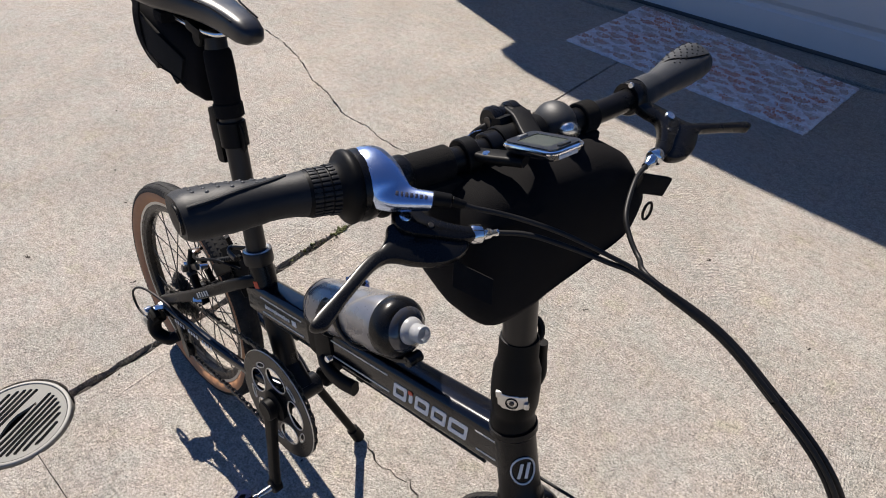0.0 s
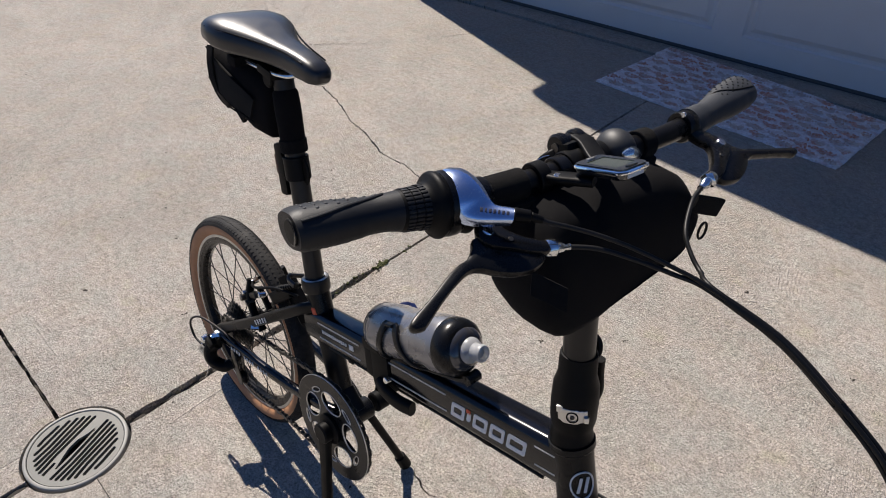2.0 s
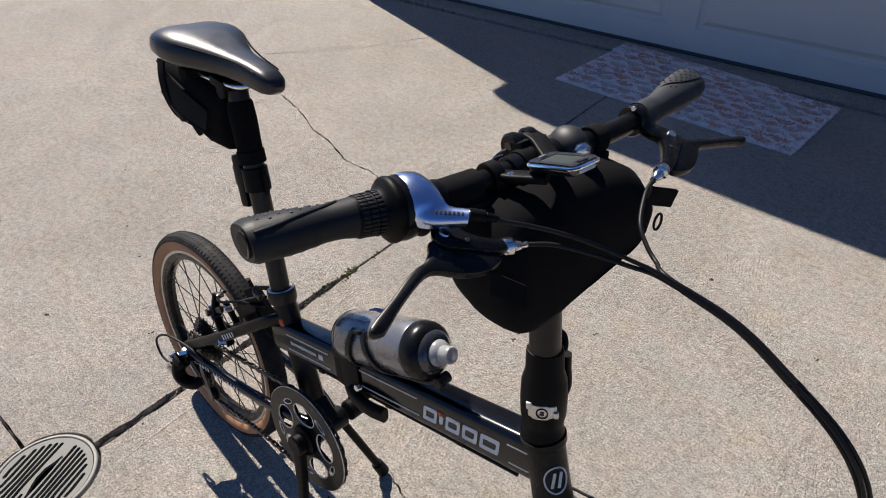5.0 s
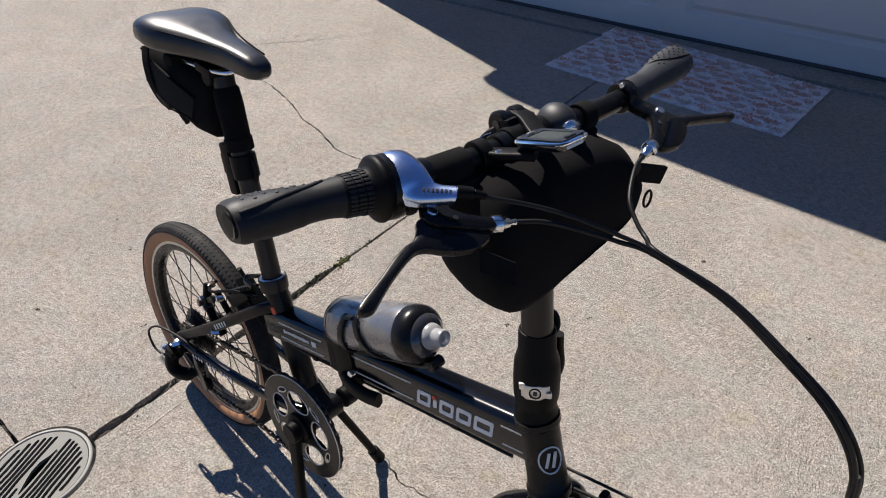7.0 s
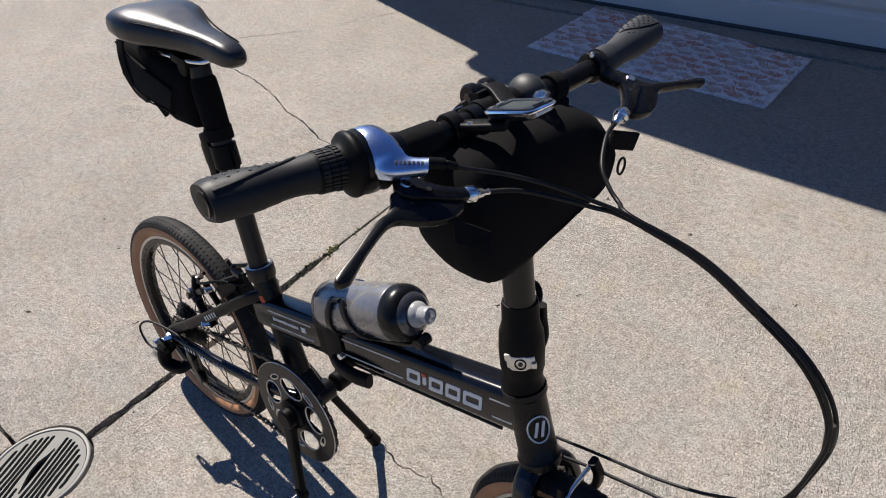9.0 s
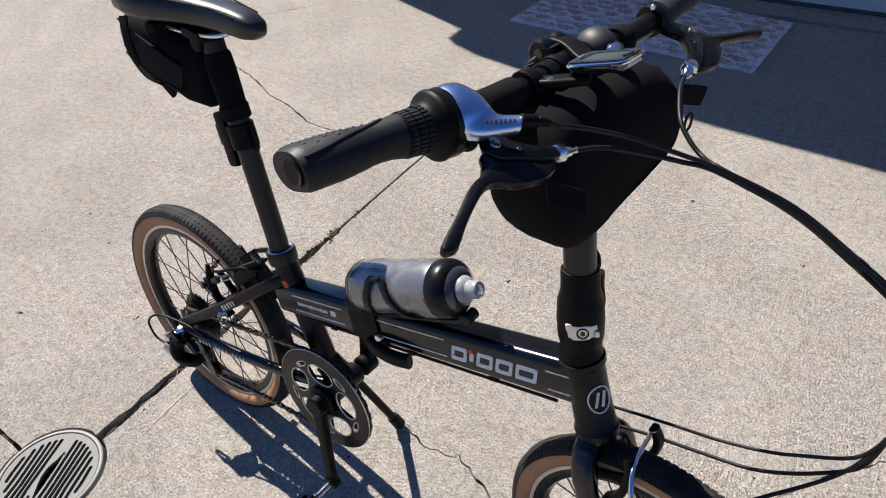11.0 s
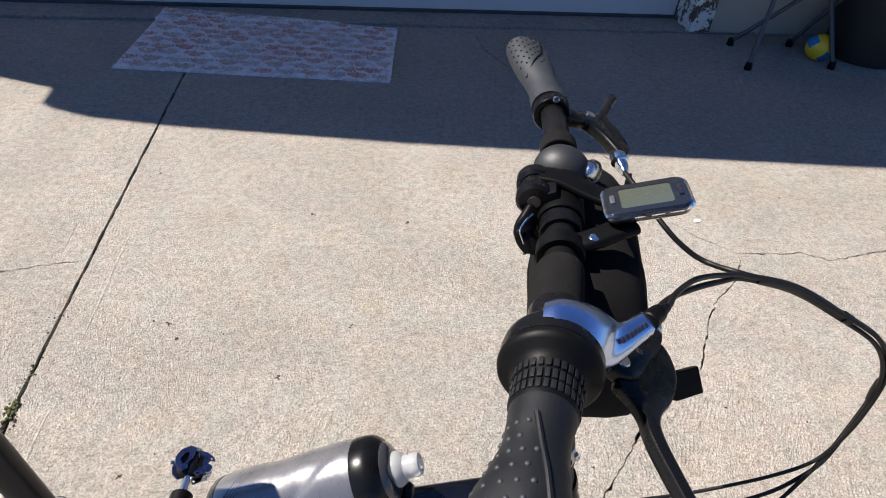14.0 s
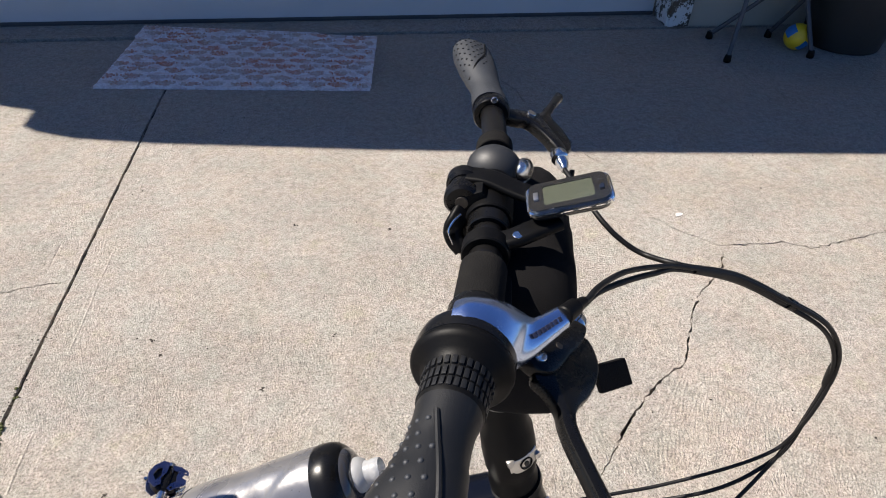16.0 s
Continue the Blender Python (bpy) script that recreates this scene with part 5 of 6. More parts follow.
der = part("rear_derailleur", join(
    sweep(smooth_path([(0.004, -0.080, 0.222), (-0.004, -0.092, 0.205), (0.004, -0.094, 0.182), (0.026, -0.080, 0.172), (0.034, -0.062, 0.176)], 5), rounded(0.024, 0.026, 0.008), up=(0, 1, 0)),
    block(0.030, 0.018, 0.034, 0.006, (-0.006, -0.090, 0.220), (0, 20, 0))), M_BLACK, bike, "black rear derailleur", BM)
part("derailleur_cage", join(*(sweep([(GUIDE.x - 0.006, y, GUIDE.z + 0.012), (GUIDE.x, y, GUIDE.z), (0.030, y, 0.155), (JOCKEY.x, y, JOCKEY.z), (JOCKEY.x + 0.006, y, JOCKEY.z - 0.014)], rounded(0.0018, 0.024, 0.0006, 1), [(1, 0.5), (1, 1), (1, 0.8), (1, 1), (1, 0.6)], up=(1, 0, 0)) for y in (-0.053, -0.037))), M_STEEL_DARK, der, "steel pulley cage", BM)
for c in (JOCKEY, GUIDE):
    part("pulley", rod(c + Vector((0, -0.005, 0)), c + Vector((0, 0.005, 0)), 0.0145, seg=20), M_BLACK, der, "", BM)
part("derailleur_cover", block(0.028, 0.006, 0.030, 0.003, (-0.020, -0.100, 0.196), (0, 30, 15)), M_CHROME, der, "bright derailleur cover", BM)
part("derailleur_bolt", rod((-0.014, -0.090, 0.232), (-0.014, -0.104, 0.232), 0.009, seg=18), M_CHROME, der, "", BM)
part("gear_cable", pipe([(0.070, -0.070, 0.262), (0.020, -0.075, 0.268), (-0.045, -0.088, 0.268), (-0.082, -0.096, 0.238), (-0.072, -0.096, 0.200), (-0.030, -0.094, 0.196)], 0.0025, 10), M_CABLE, der, "black looped gear cable", BM)
part("cable_end", pipe([(-0.004, -0.096, 0.188), (0.004, -0.110, 0.150), (0.000, -0.114, 0.140)], 0.0007, 6), M_CHROME, der, "", BM)

# rear brake
for s in (-1, 1):
    arm = part("rear_brake_arm", sweep(smooth_path([(0.150, s * 0.046, 0.338), (0.118, s * 0.047, 0.368), (0.100, s * 0.042, 0.400), (0.094, s * 0.034, 0.428)], 6), rounded(0.011, 0.015, 0.004), up=(0, 1, 0)), M_BLACK, bike, "black brake arm", BM)
    part("brake_pad", block(0.052, 0.010, 0.011, 0.003, (0.120, s * 0.022, 0.390), (0, 42, 0)), M_BLACK, arm, "", BM)
    part("pivot_bolt", rod((0.142, s * 0.050, 0.344), (0.134, s * 0.064, 0.346), 0.006, seg=6), M_CHROME, arm, "", BM)
part("rear_noodle", pipe([(0.096, 0.034, 0.424), (0.096, 0.0, 0.428), (0.102, -0.034, 0.424), (0.130, -0.044, 0.432), (0.190, -0.036, 0.462), (0.245, -0.022, 0.470)], 0.0028, 10), M_BLACK, bike, "black brake cable bend", BM)
part("brake_boot", block(0.080, 0.020, 0.026, 0.006, (0.190, -0.020, 0.442), (0, -42, 0)), M_BLACK, bike, "black brake cable boot", BM)
part("cable_bellows", moved(lathe([(0, 0), (0.0045, 0)] + [(0.0060 if k % 2 else 0.0042, 0.004 + 0.0045 * k) for k in range(19)] + [(0.0030, 0.091), (0, 0.092)], 12), along((0.180, -0.030, 0.452), (0.262, -0.024, 0.508))), M_BLACK, bike, "ribbed black bellows", BM)
part("cable_nut", rod((0.139, -0.030, 0.415), (0.136, -0.044, 0.417), 0.0062, seg=10), M_CHROME, bike, "bright cable nut", BM)
part("brake_link", join(block(0.052, 0.014, 0.012, 0.003, (0.104, -0.040, 0.398), (0, -28, 0)), rod((0.086, -0.036, 0.382), (0.082, -0.054, 0.384), 0.008, seg=14), rod((0.108, -0.040, 0.386), (0.106, -0.056, 0.384), 0.006, seg=12)), M_STEEL_DARK, bike, "dark steel brake link", BM)
part("brake_bolt", rod((0.096, -0.046, 0.402), (0.094, -0.055, 0.403), 0.0045, seg=8), M_CHROME, bike, "", BM)
part("noodle_clip", block(0.010, 0.016, 0.010, 0.003, (0.098, -0.030, 0.424)), M_CHROME, bike, "", BM)
part("rear_mudguard_stub", block(0.10, 0.034, 0.004, 0.0015, (0.205, 0, 0.432), (0, 40, 0)), M_BLACK, bike, "short black stay bridge", BM)
# kickstand, resting on the concrete
foot_w = BM.inverted() @ Vector((0.555, -0.455, 0.010))
stand = part("kickstand", pipe([(0.345, 0.020, 0.262), (0.352, 0.040, 0.250), (0.362, 0.055, 0.215), foot_w], 0.0085, 14), M_BLACK, bike, "black metal kickstand", BM)
part("kickstand_foot", rod(foot_w + (Vector((0.352, 0.05, 0.23)) - foot_w) * 0.16, foot_w, 0.0125, 0.0135, 18), M_BLACK, stand, "rubber foot", BM)
# frame hinge below the bottle
part("frame_hinge", join(block(0.046, 0.060, 0.086, 0.014, (0.222, 0, -0.003)), rod((0.222, -0.030, -0.038), (0.222, 0.030, -0.038), 0.010, seg=18)), M_BLACK, bike, "black frame hinge", MTM)
part("hinge_lever", sweep(smooth_path([(0.222, -0.030, -0.026), (0.246, -0.037, -0.030), (0.276, -0.038, -0.035), (0.304, -0.034, -0.037)], 6), rounded(0.016, 0.024, 0.007), up=(0, 0, 1)), M_BLACK, bike, "black hinge lever", MTM)
part("hinge_bolt", rod((0.262, -0.040, 0.004), (0.262, -0.049, 0.004), 0.0055, seg=16), M_CHROME, bike, "", MTM)
# lettering on the stays, as plain pale bars
for (xa, ya, za), (xb, yb, zb), n, h, lab in (((0.150, -0.0612, 0.366), (0.178, -0.0560, 0.388), 5, 0.010, "pale bars on the seat stay"), ((0.060, -0.0735, 0.2430), (0.185, -0.0650, 0.2565), 14, 0.008, "pale bars on the chain stay")):
    for k in range(n):
        if h > 0.009 or k % 5 != 4:
            a = Vector((xa, ya, za)).lerp(Vector((xb, yb, zb)), k / (n - 1))
            part("lettering_bar", block(0.0048, 0.0012, h, 0.0004, a, (0, -math.degrees(math.atan2(zb - za, xb - xa)), 0)), M_DECAL, bike, lab, BM)
part("lettering_bar", block(0.012, 0.0012, 0.004, 0.0004, (0.2965, -0.0130, 0.470), (0, -14, 50)), M_DECAL, bike, "pale bar on the seat tube", BM)

part("decal", block(0.010, 0.0012, 0.016, 0.0004, (0.2905, -0.0200, 0.462), (0, -22, 12)), M_DECAL_RED, bike, "small red mark on the seat tube", BM)


# ---------------------------------------------------------------- handlebar and what is clamped to it
BAR = [(0.0, -0.300, 0.002), (0.006, -0.24, 0.000), (0.0105, -0.21, -0.002), (0.0160, -0.17, -0.006), (0.0215, -0.10, -0.0065), (0.0235, 0.0, -0.0045), (0.0235, 0.08, -0.0045), (0.0205, 0.13, -0.004), (0.011, 0.20, -0.003), (0.003, 0.25, -0.003), (-0.004, 0.292, -0.003)]
BAR_PATH = smooth_path(BAR, 8)
part("handlebar", sweep(BAR_PATH, circle(0.0112, 18), up=(0, 0, 1)), M_PAINT_SIDE, bike, "black anodised handlebar", FM)


def bar_at(y):
    return min(BAR_PATH, key=lambda p: abs(p.y - y))


def grip(name, y_in, y_out, wing, mat, label, wide=1.0, wing_at=160):
    """An ergonomic grip: round at the inner end, with a palm wing swelling behind towards the outer end."""
    verts, faces, n, m = [], [], 32, 22
    for i in range(m + 1):
        t = i / m
        y = y_in + (y_out - y_in) * t
        c = bar_at(max(-0.30, min(0.292, y)))
        c = Vector((c.x, y, c.z))
        swell = wing * (0.5 - 0.5 * math.cos(math.pi * min(1.0, max(0.0, (t - 0.15) / 0.75))))
        r = 0.0158 + 0.0016 * math.cos(2 * math.pi * t * 1.5) * (1 - t) + 0.0012 * t
        end = 1.0 if i < m - 1 else (0.97 if i == m - 1 else 0.86)
        for k in range(n):
            a = 2 * math.pi * k / n
            rad = r + swell * max(0.0, math.cos(a - radians(wing_at))) ** 2
            w = 1 + (wide - 1) * min(1.0, t * 1.3)
            verts.append(c + Vector((rad * w * math.cos(a), 0, rad * math.sin(a))) * end)
    for i in range(m):
        for k in range(n):
            j = (k + 1) % n
            f = (i * n + k, i * n + j, (i + 1) * n + j, (i + 1) * n + k)
            faces.append(f if y_out < y_in else f[::-1])
    faces += [tuple(range(n)) if y_out > y_in else tuple(range(n))[::-1], tuple(range(m * n, (m + 1) * n))[::-1] if y_out > y_in else tuple(range(m * n, (m + 1) * n))]
    g = part(name, (verts, faces), mat, bike, label, FM, 42)
    return g, verts, n, m


grip_r, gv, gn, gm = grip("grip_right", -0.206, -0.299, 0.0112, M_RUBBER, "black rubber grip with raised dots", 1.12, 202)
dots = []
for i in range(5, gm - 1, 2):
    for k in range(8 + (2 if i < 9 else 0), 19, 2):
        p = gv[i * gn + k + (1 if (i // 2) % 2 else 0)]
        dots.append(ball(0.0018, 0.0018, 0.0018, p.lerp(Vector((bar_at(p.y).x, p.y, bar_at(p.y).z)), 0.05), 8, 6))
tagged(part("dot_texture", join(*dots), M_RUBBER_GREY, grip_r, "small raised rubber dots", FM), kind="stuff")
for ks, w in (((9, 7.6, 6.4, 5.6, 5.2), 0.0015), ((19, 19, 19, 18, 17), 0.0015)):
    line = []
    for q, k0 in zip((4, 8, 12, 17, gm - 1), ks):
        lo, hi = gv[q * gn + int(k0)], gv[q * gn + int(k0) + 1]
        line.append(lo.lerp(hi, k0 - int(k0)))
    part("grip_rib", pipe(line, w, 8, 6, (1, 0, 0)), M_RUBBER, grip_r, "", FM)
part("grip_end_plug", rod((0.0, -0.2975, 0.002), (0.0, -0.3008, 0.002), 0.0105, seg=24), M_BLACK, grip_r, "", FM)
grip_l, lv, ln, lm = grip("grip_left", 0.153, 0.296, 0.011, M_RUBBER_GREY, "dark-grey ergonomic grip with dimples")
dots = []
for i in range(11, lm, 1):
    for k in range(7, 15, 1):
        if (i + k) % 2:
            dots.append(ball(0.0013, 0.0013, 0.0010, lv[i * ln + k], 6, 4))
tagged(part("dot_texture", join(*dots), M_RUBBER, grip_l, "small dark dimples", FM), kind="stuff")
part("grip_groove", sweep(smooth_path([lv[8 * ln + 14] * 1.001, lv[11 * ln + 10] * 1.001, lv[15 * ln + 7] * 1.001, lv[lm * ln - ln + 5] * 1.001], 6), circle(0.0012, 6), up=(0, 0, 1)), M_BLACK, grip_l, "", FM)

# twist shifter
TW = along(bar_at(-0.208), bar_at(-0.150))
tw = part("twist_shifter", moved(lathe([(0.0115, -0.004), (0.0162, -0.004), (0.0176, -0.001), (0.0172, 0.004), (0.0174, 0.012), (0.0188, 0.020), (0.0222, 0.0245), (0.0262, 0.0268), (0.0282, 0.0290), (0.0287, 0.0312), (0.0280, 0.0335), (0.0268, 0.0360), (0.0255, 0.0480), (0.0220, 0.056), (0.0175, 0.060), (0.0115, 0.0605)], 56), TW), M_BLACK, bike, "black rubber twist shifter", FM)
part("housing", join(ball(0.0170, 0.0150, 0.0200, (0.014, -0.160, -0.018), 24, 14), ball(0.0120, 0.0100, 0.0130, (0.030, -0.158, -0.016), 20, 12)), M_BLACK, tw, "rounded black housing below the bar", FM)
ribs = []
for k in range(30):
    for z, l, r in ((0.0035, 0.0062, 0.0173), (0.0108, 0.0068, 0.0175), (0.0180, 0.0060, 0.0184)):
        ribs.append(moved(block(0.0024, 0.0027, l, 0.0009, (r - 0.0002, 0, z)), Matrix.Rotation(2 * math.pi * k / 30, 4, "Z")))
tagged(part("rib_texture", moved(join(*ribs), TW), M_RUBBER, tw, "raised rubber ribs", FM), kind="stuff")


def cover_shape():
    """The bright cover: a band that wraps over the bar beside the flange, then narrows into a spout that points ahead."""
    ring_at = [(0.0165 + 0.0280 * math.cos(radians(a)), -0.1738, -0.0065 + 0.0280 * math.sin(radians(a))) for a in (110, 92, 72, 52, 32, 13)]
    outer = ring_at + [(0.0530, -0.1660, -0.0030), (0.0640, -0.1535, -0.0022), (0.0735, -0.1430, -0.0005)]
    inner = [(0.0085, -0.1505, 0.0208), (0.0155, -0.1490, 0.0230), (0.0265, -0.1480, 0.0218), (0.0370, -0.1470, 0.0180), (0.0455, -0.1470, 0.0125), (0.0510, -0.1468, 0.0085), (0.0548, -0.1440, 0.0068), (0.0605, -0.1388, 0.0066), (0.0662, -0.1338, 0.0064)]
    a, b = smooth_path(outer, 5), smooth_path(inner, 5)
    verts, faces = [], []
    rows, n = list(zip(a, b)), 14
    for i, (o, q) in enumerate(rows):
        t = i / (len(rows) - 1)
        axis = Vector((0.017 + 0.040 * t, (o.y + q.y) / 2 + 0.004 * t, -0.010 - 0.006 * t))
        mid = (o + q) / 2
        out = (mid - axis).normalized()
        for k in range(9):
            u = k / 8
            p = o.lerp(q, u) + out * (0.0022 * math.sin(math.pi * u) - 0.0016 * (abs(2 * u - 1) ** 6))
            verts.append(p)
        for k in range(5):
            u = k / 4
            verts.append(q.lerp(o, u) - out * (0.0085 + 0.001 * math.sin(math.pi * u)))
    for i in range(len(rows) - 1):
        for k in range(n):
            j = (k + 1) % n
            faces.append((i * n + k, i * n + j, (i + 1) * n + j, (i + 1) * n + k))
    return verts, faces + [tuple(range(n))[::-1], tuple(range((len(rows) - 1) * n, len(rows) * n))]


cover = part("shifter_cover", cover_shape(), M_SILVER, tw, "bright silver shifter cover", FM, 50)
for k, w in enumerate((0.0030, 0.0022, 0.0030, 0.0030, 0.0024, 0.0030, 0.0030)):
    part("lettering_bar", block(w * 0.72, 0.0030, 0.0012, 0.0003, Vector((0.0525, -0.1590, 0.0052)).lerp(Vector((0.0668, -0.1432, 0.0040)), k / 6), (38, 0, 47)), M_INK, tw, "dark lettering bar", FM)
part("gear_window", moved(lathe([(0.0255, 0.0345), (0.0276, 0.0355), (0.0284, 0.041), (0.0276, 0.047), (0.0250, 0.052), (0.0215, 0.055)], 44), TW), M_BLACK_GLOSS, tw, "dark polished gear window", FM)
part("cable_tip", rod((0.0690, -0.1390, 0.0028), (0.0770, -0.1275, 0.0012), 0.0060, 0.0054, 14), M_BLACK, tw, "", FM)
part("cable_stop", rod((0.0770, -0.1275, 0.0012), (0.0830, -0.1190, -0.0018), 0.0040, 0.0032, 14), M_BLACK, tw, "", FM)


def soft_plate(outline, bottom, top, edge=0.0016, n=4):
    """A thick plate with a smooth closed outline and rounded edges."""
    loop = smooth_path([(x, y, 0) for x, y in outline[-1:] + outline + outline[:2]], n)[n:-n - 1]
    m, rings = len(loop), []
    turn = 1.0 if sum(a.x * b.y - b.x * a.y for a, b in zip(loop, loop[1:] + loop[:1])) > 0 else -1.0
    for z, inset in ((bottom, edge), (bottom + edge * 0.35, edge * 0.3), (bottom + edge, 0.0), (top - edge, 0.0), (top - edge * 0.35, edge * 0.3), (top, edge)):
        ring_ = []
        for k in range(m):
            d = (loop[(k + 1) % m] - loop[k - 1]).normalized()
            ring_.append(Vector((loop[k].x - d.y * inset * turn, loop[k].y + d.x * inset * turn, z)))
        rings.append(ring_)
    verts, faces = [v for r in rings for v in r], []
    for r in range(len(rings) - 1):
        for k in range(m):
            j = (k + 1) % m
            faces.append((r * m + k, r * m + j, r * m + m + j, r * m + m + k))
    return verts, faces + [tuple(range(m))[::-1], tuple(range((len(rings) - 1) * m, len(rings) * m))]


def brake_lever(s, label, ring_at, drop, reach):
    """Bar clamp, bracket with pivot bolt, broad bent blade and bright cable adjuster. s: the bar's side, ring_at: the clamp's distance from the middle, drop: how far the blade is turned down, reach: how far its tip stands ahead."""
    c = bar_at(s * ring_at)
    slope = radians(-21.8 - drop)
    U, N = Vector((math.cos(slope), 0, math.sin(slope))), Vector((-math.sin(slope), 0, math.cos(slope)))
    LV = FM @ Matrix(((U.x, 0, N.x, c.x), (0, s, 0, s * ring_at - s * 0.146), (U.z, 0, N.z, c.z), (0, 0, 0, 1)))      # x ahead along the lever, y outwards
    lev = part("brake_lever", join(moved(lathe([(0.0114, -0.008), (0.0160, -0.008), (0.0170, -0.006), (0.0170, 0.006), (0.0160, 0.008), (0.0114, 0.008)], 28), pose(0, 0.146, 0, 90, 0, 0)), soft_plate([(0.006, 0.139), (0.016, 0.138), (0.027, 0.142), (0.037, 0.147), (0.050, 0.137), (0.060, 0.124), (0.066, 0.115), (0.0745, 0.119), (0.071, 0.133), (0.061, 0.150), (0.051, 0.167), (0.041, 0.173), (0.028, 0.167), (0.014, 0.157), (0.004, 0.154)], -0.004, 0.0075, 0.003)), M_BLACK_GLOSS, bike, label, LV)
    R = reach
    part("lever_blade", soft_plate([(0.060, 0.129), (0.073, 0.124), (0.080, 0.130), (0.0830, 0.145), (0.0800, 0.160), (0.0735, 0.174), (0.0665, 0.184), (0.0635, 0.193), (0.0660, 0.205), (0.0725 + R * 0.5, 0.230), (R + 0.0785, 0.249), (R + 0.0815, 0.256), (R + 0.0790, 0.2640), (R + 0.0722, 0.2620), (0.0650 + R * 0.5, 0.236), (0.0585, 0.213), (0.0540, 0.201), (0.0520, 0.191), (0.0450, 0.182), (0.0375, 0.176), (0.040, 0.165), (0.052, 0.150)], -0.0060, 0.0040, 0.0030), M_BLACK_GLOSS, lev, "broad black lever blade with a round tip", LV)
    part("pivot_bolt", rod((0.0380, 0.163, 0.0070), (0.0380, 0.163, 0.0092), 0.0048, seg=16), M_CHROME, lev, "bright pivot bolt", LV)
    part("clamp_screw", rod((0.0520, 0.148, 0.0070), (0.0520, 0.148, 0.0082), 0.0024, seg=10), M_STEEL_DARK, lev, "", LV)
    if s > 0:
        part("clamp_screw", rod((-0.004, 0.1395, 0.0152), (-0.004, 0.1370, 0.0156), 0.0030, seg=10), M_CHROME, lev, "", LV)
    part("adjuster", moved(lathe([(0, -0.004), (0.0062, -0.004), (0.0066, 0.0), (0.0078, 0.002), (0.0082, 0.004), (0.0082, 0.0095), (0.0070, 0.0110), (0.0056, 0.0115), (0.0054, 0.018), (0.0038, 0.020), (0.0034, 0.026), (0, 0.0265)], 18), along((0.0680, 0.1200, 0.0005), (0.0735, 0.0985, -0.0005))), M_CHROME, lev, "bright cable adjuster", LV)
    return FM.inverted() @ LV @ Vector((0.0742, 0.0960, -0.0008))


ADJ_L = brake_lever(1, "black brake lever and bracket", 0.146, 0.0, 0.0)
ADJ_R = brake_lever(-1, "black brake lever and bracket", 0.137, 2.0, 0.010)

# bar clamp of the handlepost, with its rear lever
part("bar_clamp", join(sleeve(bar_at(-0.036), bar_at(0.010), 0.0172, 0.0115, 32), block(0.030, 0.034, 0.034, 0.008, (0.014, -0.012, -0.026)), block(0.024, 0.038, 0.016, 0.006, (0.010, -0.013, 0.006), (0, -25, 0))), M_BLACK, bike, "black handlebar clamp", FM)
hinge = part("clamp_hinge", join(rod((0.003, -0.031, 0.007), (0.003, -0.020, 0.007), 0.0132, seg=28, bevel=0.3), rod((0.003, -0.020, 0.007), (0.003, -0.010, 0.007), 0.0105, seg=24), rod((0.003, -0.010, 0.007), (0.003, 0.002, 0.007), 0.0132, seg=28, bevel=0.3)), M_BLACK_GLOSS, bike, "black hinge barrel of the clamp", FM)
part("hinge_pin", rod((0.003, -0.0322, 0.007), (0.003, -0.0310, 0.007), 0.0048, seg=16), M_STEEL_DARK, hinge, "", FM)
qr = part("clamp_lever", join(sweep(smooth_path([(0.004, -0.030, 0.000), (0.001, -0.036, -0.004), (-0.002, -0.040, -0.010), (0.000, -0.043, -0.017), (0.006, -0.046, -0.023)], 6), rounded(0.014, 0.0075, 0.003), up=(0, 1, 0)), ball(0.0058, 0.0056, 0.0052, (-0.0035, -0.041, -0.013), 14, 8)), M_BLACK, bike, "black quick-release lever", FM)
part("lever_edge", pipe([(0.003, -0.0375, 0.0010), (-0.0015, -0.0425, -0.0020), (-0.0045, -0.0465, -0.0080), (-0.0010, -0.0495, -0.0165)], 0.0009, 8), M_CHROME, qr, "thin bright line along the lever", FM)
part("clamp_plate", sweep(smooth_path([(0.006, -0.006, 0.0150), (0.022, -0.010, 0.0155), (0.042, -0.018, 0.0120), (0.062, -0.026, 0.0100)], 5), rounded(0.019, 0.006, 0.0025)), M_BLACK, bike, "", FM)
part("polished_band", sleeve(bar_at(-0.052), bar_at(-0.038), 0.0150, 0.0114, 28), M_BLACK_GLOSS, bike, "", FM)

# cycle computer on its bracket
comp = thing("cycle_computer", FM @ Matrix.Translation((0.077, -0.042, 0.010)), "small black cycle computer with grey display on the handlebar", "cycle computer")
CM = FM @ Matrix.Translation((0.0765, -0.0385, 0.0205)) @ pose(0, 0, 0, 0, -17, 2)
part("case", sweep([(0, 0, -0.0045), (0, 0, -0.0025), (0, 0, 0.0005), (0, 0, 0.0035), (0, 0, 0.0052)], rounded(0.036, 0.055, 0.007), [(0.80, 0.86), (0.94, 0.96), (1, 1), (1, 1), (0.95, 0.97)], up=(1, 0, 0)), M_CASE, comp, "dark grey plastic case", CM)
part("bezel", moved(plate([(x, y) for x, y in rounded(0.0530, 0.0340, 0.0060)], [rounded(0.0340, 0.0235, 0.002)], 0.0060, 0.0048), Matrix()), M_CASE, comp, "", CM)
part("display", moved(plate(rounded(0.0345, 0.024, 0.001), [], 0.0055, 0.0042), Matrix()), M_LCD, comp, "grey-green liquid crystal display", CM)
part("button", block(0.0035, 0.009, 0.0016, 0.0008, (-0.0218, 0, 0.0064)), M_ALU, comp, "", CM)
part("button", block(0.0035, 0.012, 0.0014, 0.0007, (0.0222, 0, 0.0063)), M_CASE, comp, "", CM)
